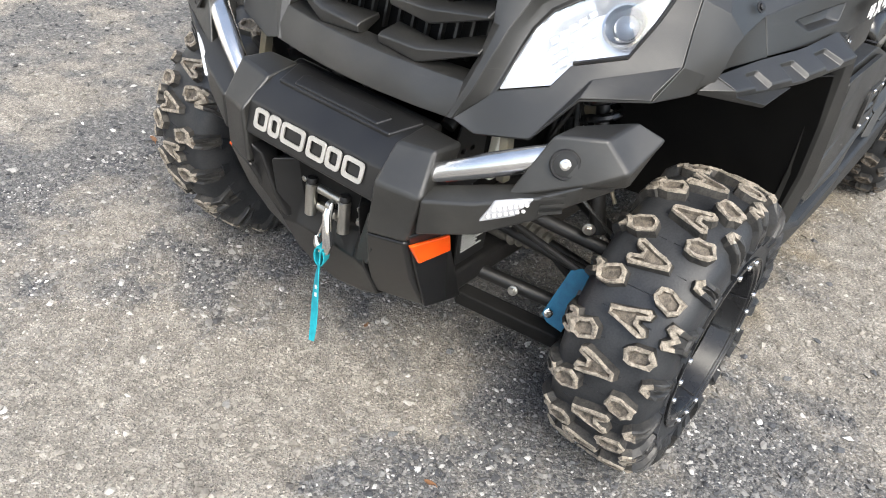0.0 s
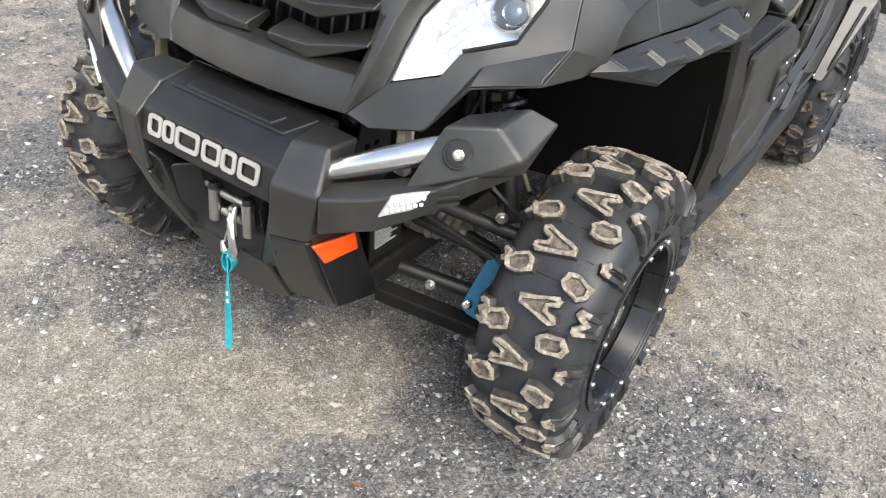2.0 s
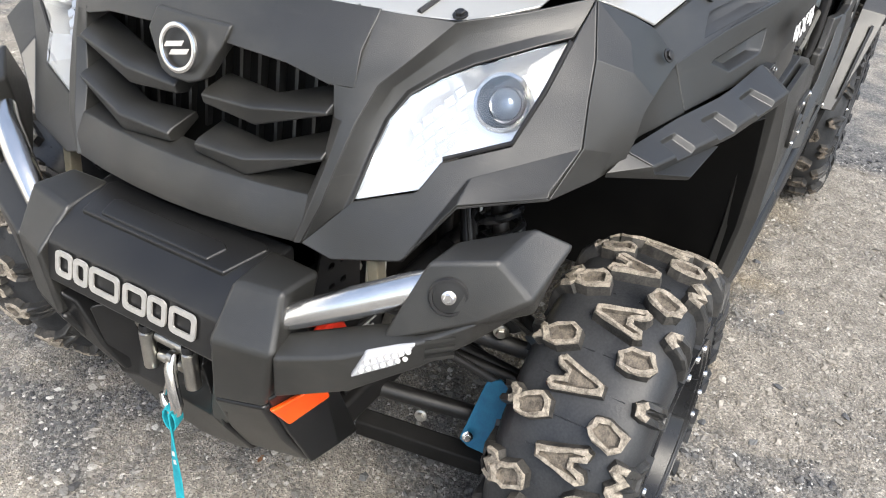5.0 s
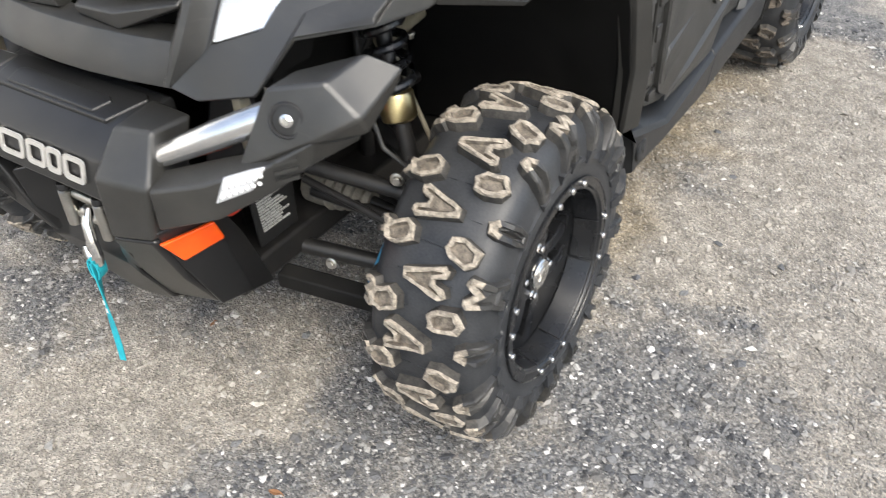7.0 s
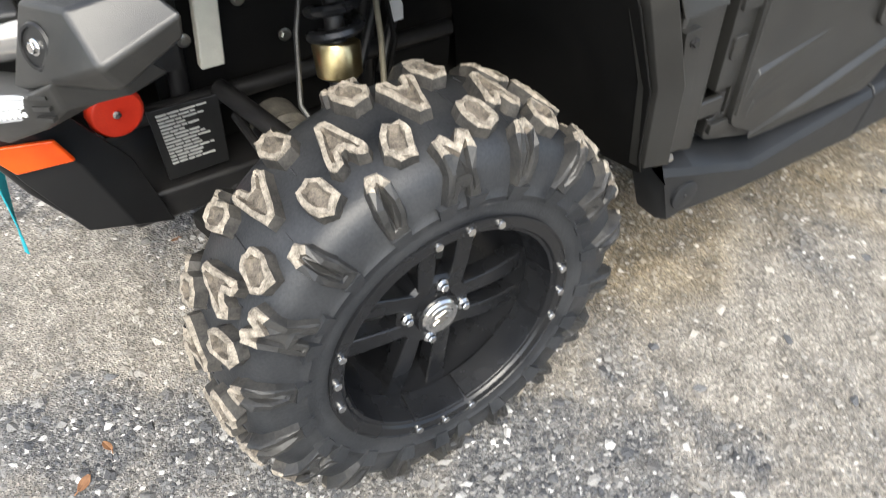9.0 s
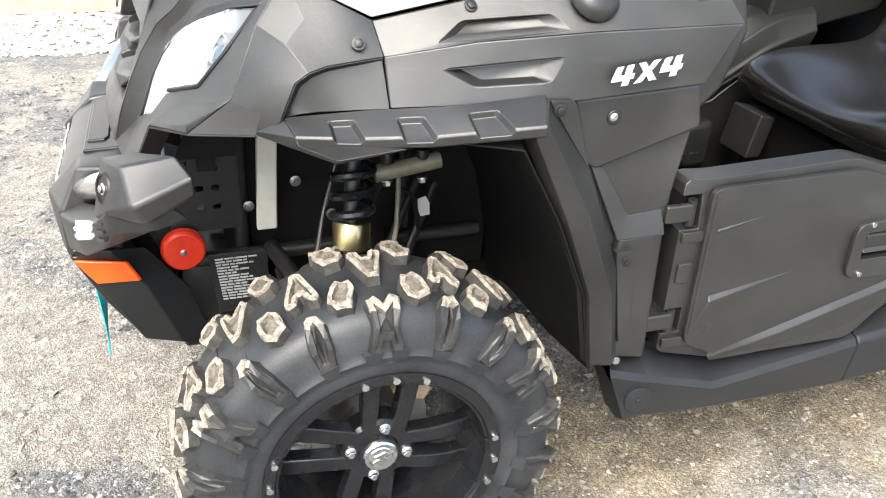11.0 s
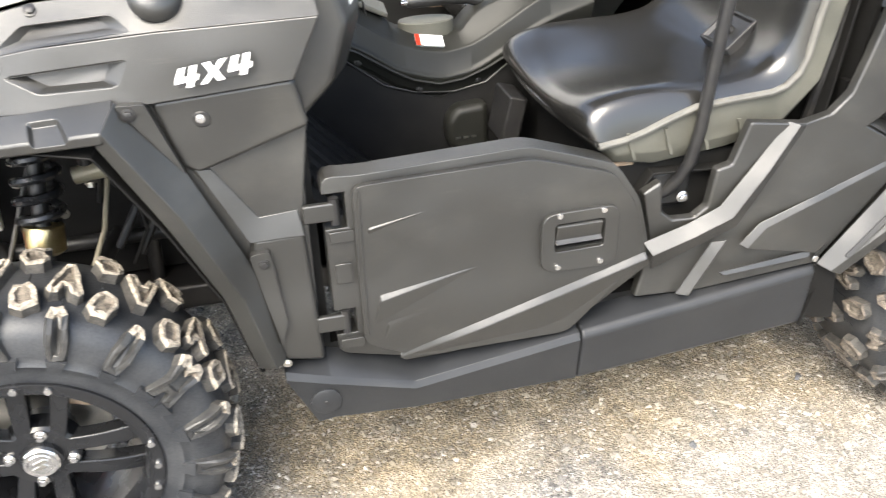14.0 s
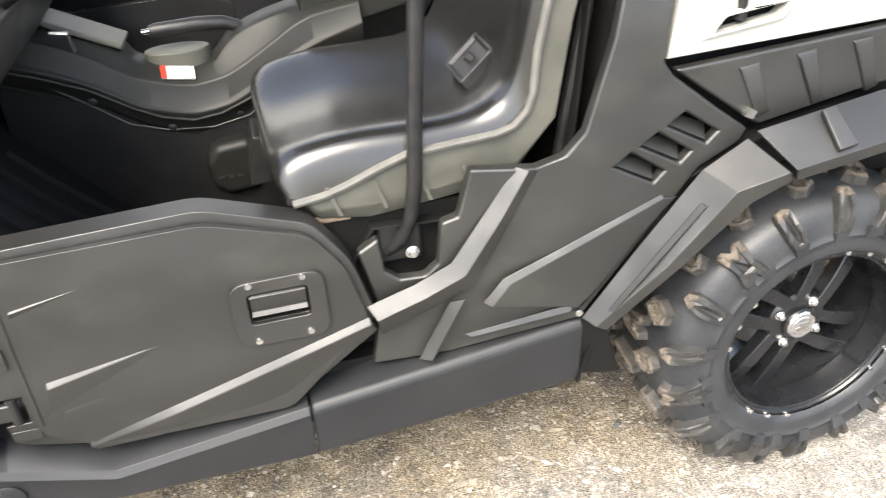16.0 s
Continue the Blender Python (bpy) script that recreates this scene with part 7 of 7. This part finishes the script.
# ---- odds and ends on the ground ----
def build_leaf(x, y, turn, size):
    rows = []
    for k in range(7):
        t = k / 6
        hw = size * 0.42 * math.sin(math.pi * (0.08 + 0.86 * t)) ** 0.8
        rows.append([(size * (t - 0.5) * 1.5, d * hw, 0.006 + 0.10 * size * (abs(d) + 2.0 * (t - 0.5) ** 2)) for d in (-1, -0.4, 0, 0.4, 1)])
    ob = part("dry_leaf", loft(rows, closed=False), LEAF, None, thick=0.0008)
    ob.matrix_basis = pose(x, y, height(x, y), 8, -6, turn)
    part("stalk", tube([(-size * 0.75, 0, 0.010), (-size * 1.15, 0.003, 0.006)], 0.0012, 6), LEAF, ob)
    tagged(ob, "curled reddish-brown dry leaf on the gravel", "leaf", "fallen leaves")


def build_stone(x, y, size, turn, shape):
    bm = bmesh.new()
    rng = random.Random(int(shape * 10))
    for k in range(11):
        a, e = rng.uniform(0, 6.283), rng.uniform(-1, 1)
        c = math.sqrt(1 - e * e)
        bm.verts.new(Vector((1.2 * c * math.cos(a), 0.9 * c * math.sin(a), 0.6 * e)) * size * rng.uniform(0.75, 1.0))
    hull = bmesh.ops.convex_hull(bm, input=bm.verts[:])
    bmesh.ops.delete(bm, geom=[g for g in hull["geom_interior"] if isinstance(g, bmesh.types.BMVert)], context="VERTS")
    ob = part("stone", bm, STONE, None, smooth=False)
    ob.matrix_basis = pose(x, y, height(x, y) + size * 0.22, 0, 0, turn)
    tagged(ob, "pale angular crushed stone lying on the yard", "stone", "larger loose stones")


LEAF = surface("dry_leaf", (0.16, 0.075, 0.035), (0.30, 0.15, 0.07), 0.7, 0.0, 120.0, 600.0, 0.4)
for x, y, a, s in ((-0.52, 0.235, 40, 0.020), (-0.47, 0.285, 110, 0.016), (-0.20, 0.72, 200, 0.012), (-0.03, 1.86, 75, 0.024)):
    build_leaf(x, y, a, s)
for k, (x, y, s) in enumerate(((-0.316, 0.235, 0.016), (-0.110, 0.515, 0.015), (0.126, -0.159, 0.012), (0.46, -0.041, 0.012), (0.462, -0.158, 0.013), (0.68, -0.325, 0.012), (1.60, 0.158, 0.015), (0.692, -0.164, 0.012),
                               (0.30, -0.34, 0.016), (-0.42, 0.43, 0.013), (-0.62, 0.74, 0.014), (0.035, -0.132, 0.011), (1.25, 0.02, 0.013), (1.02, -0.10, 0.011))):
    build_stone(x, y, s, 37 * k, 3.1 * k)
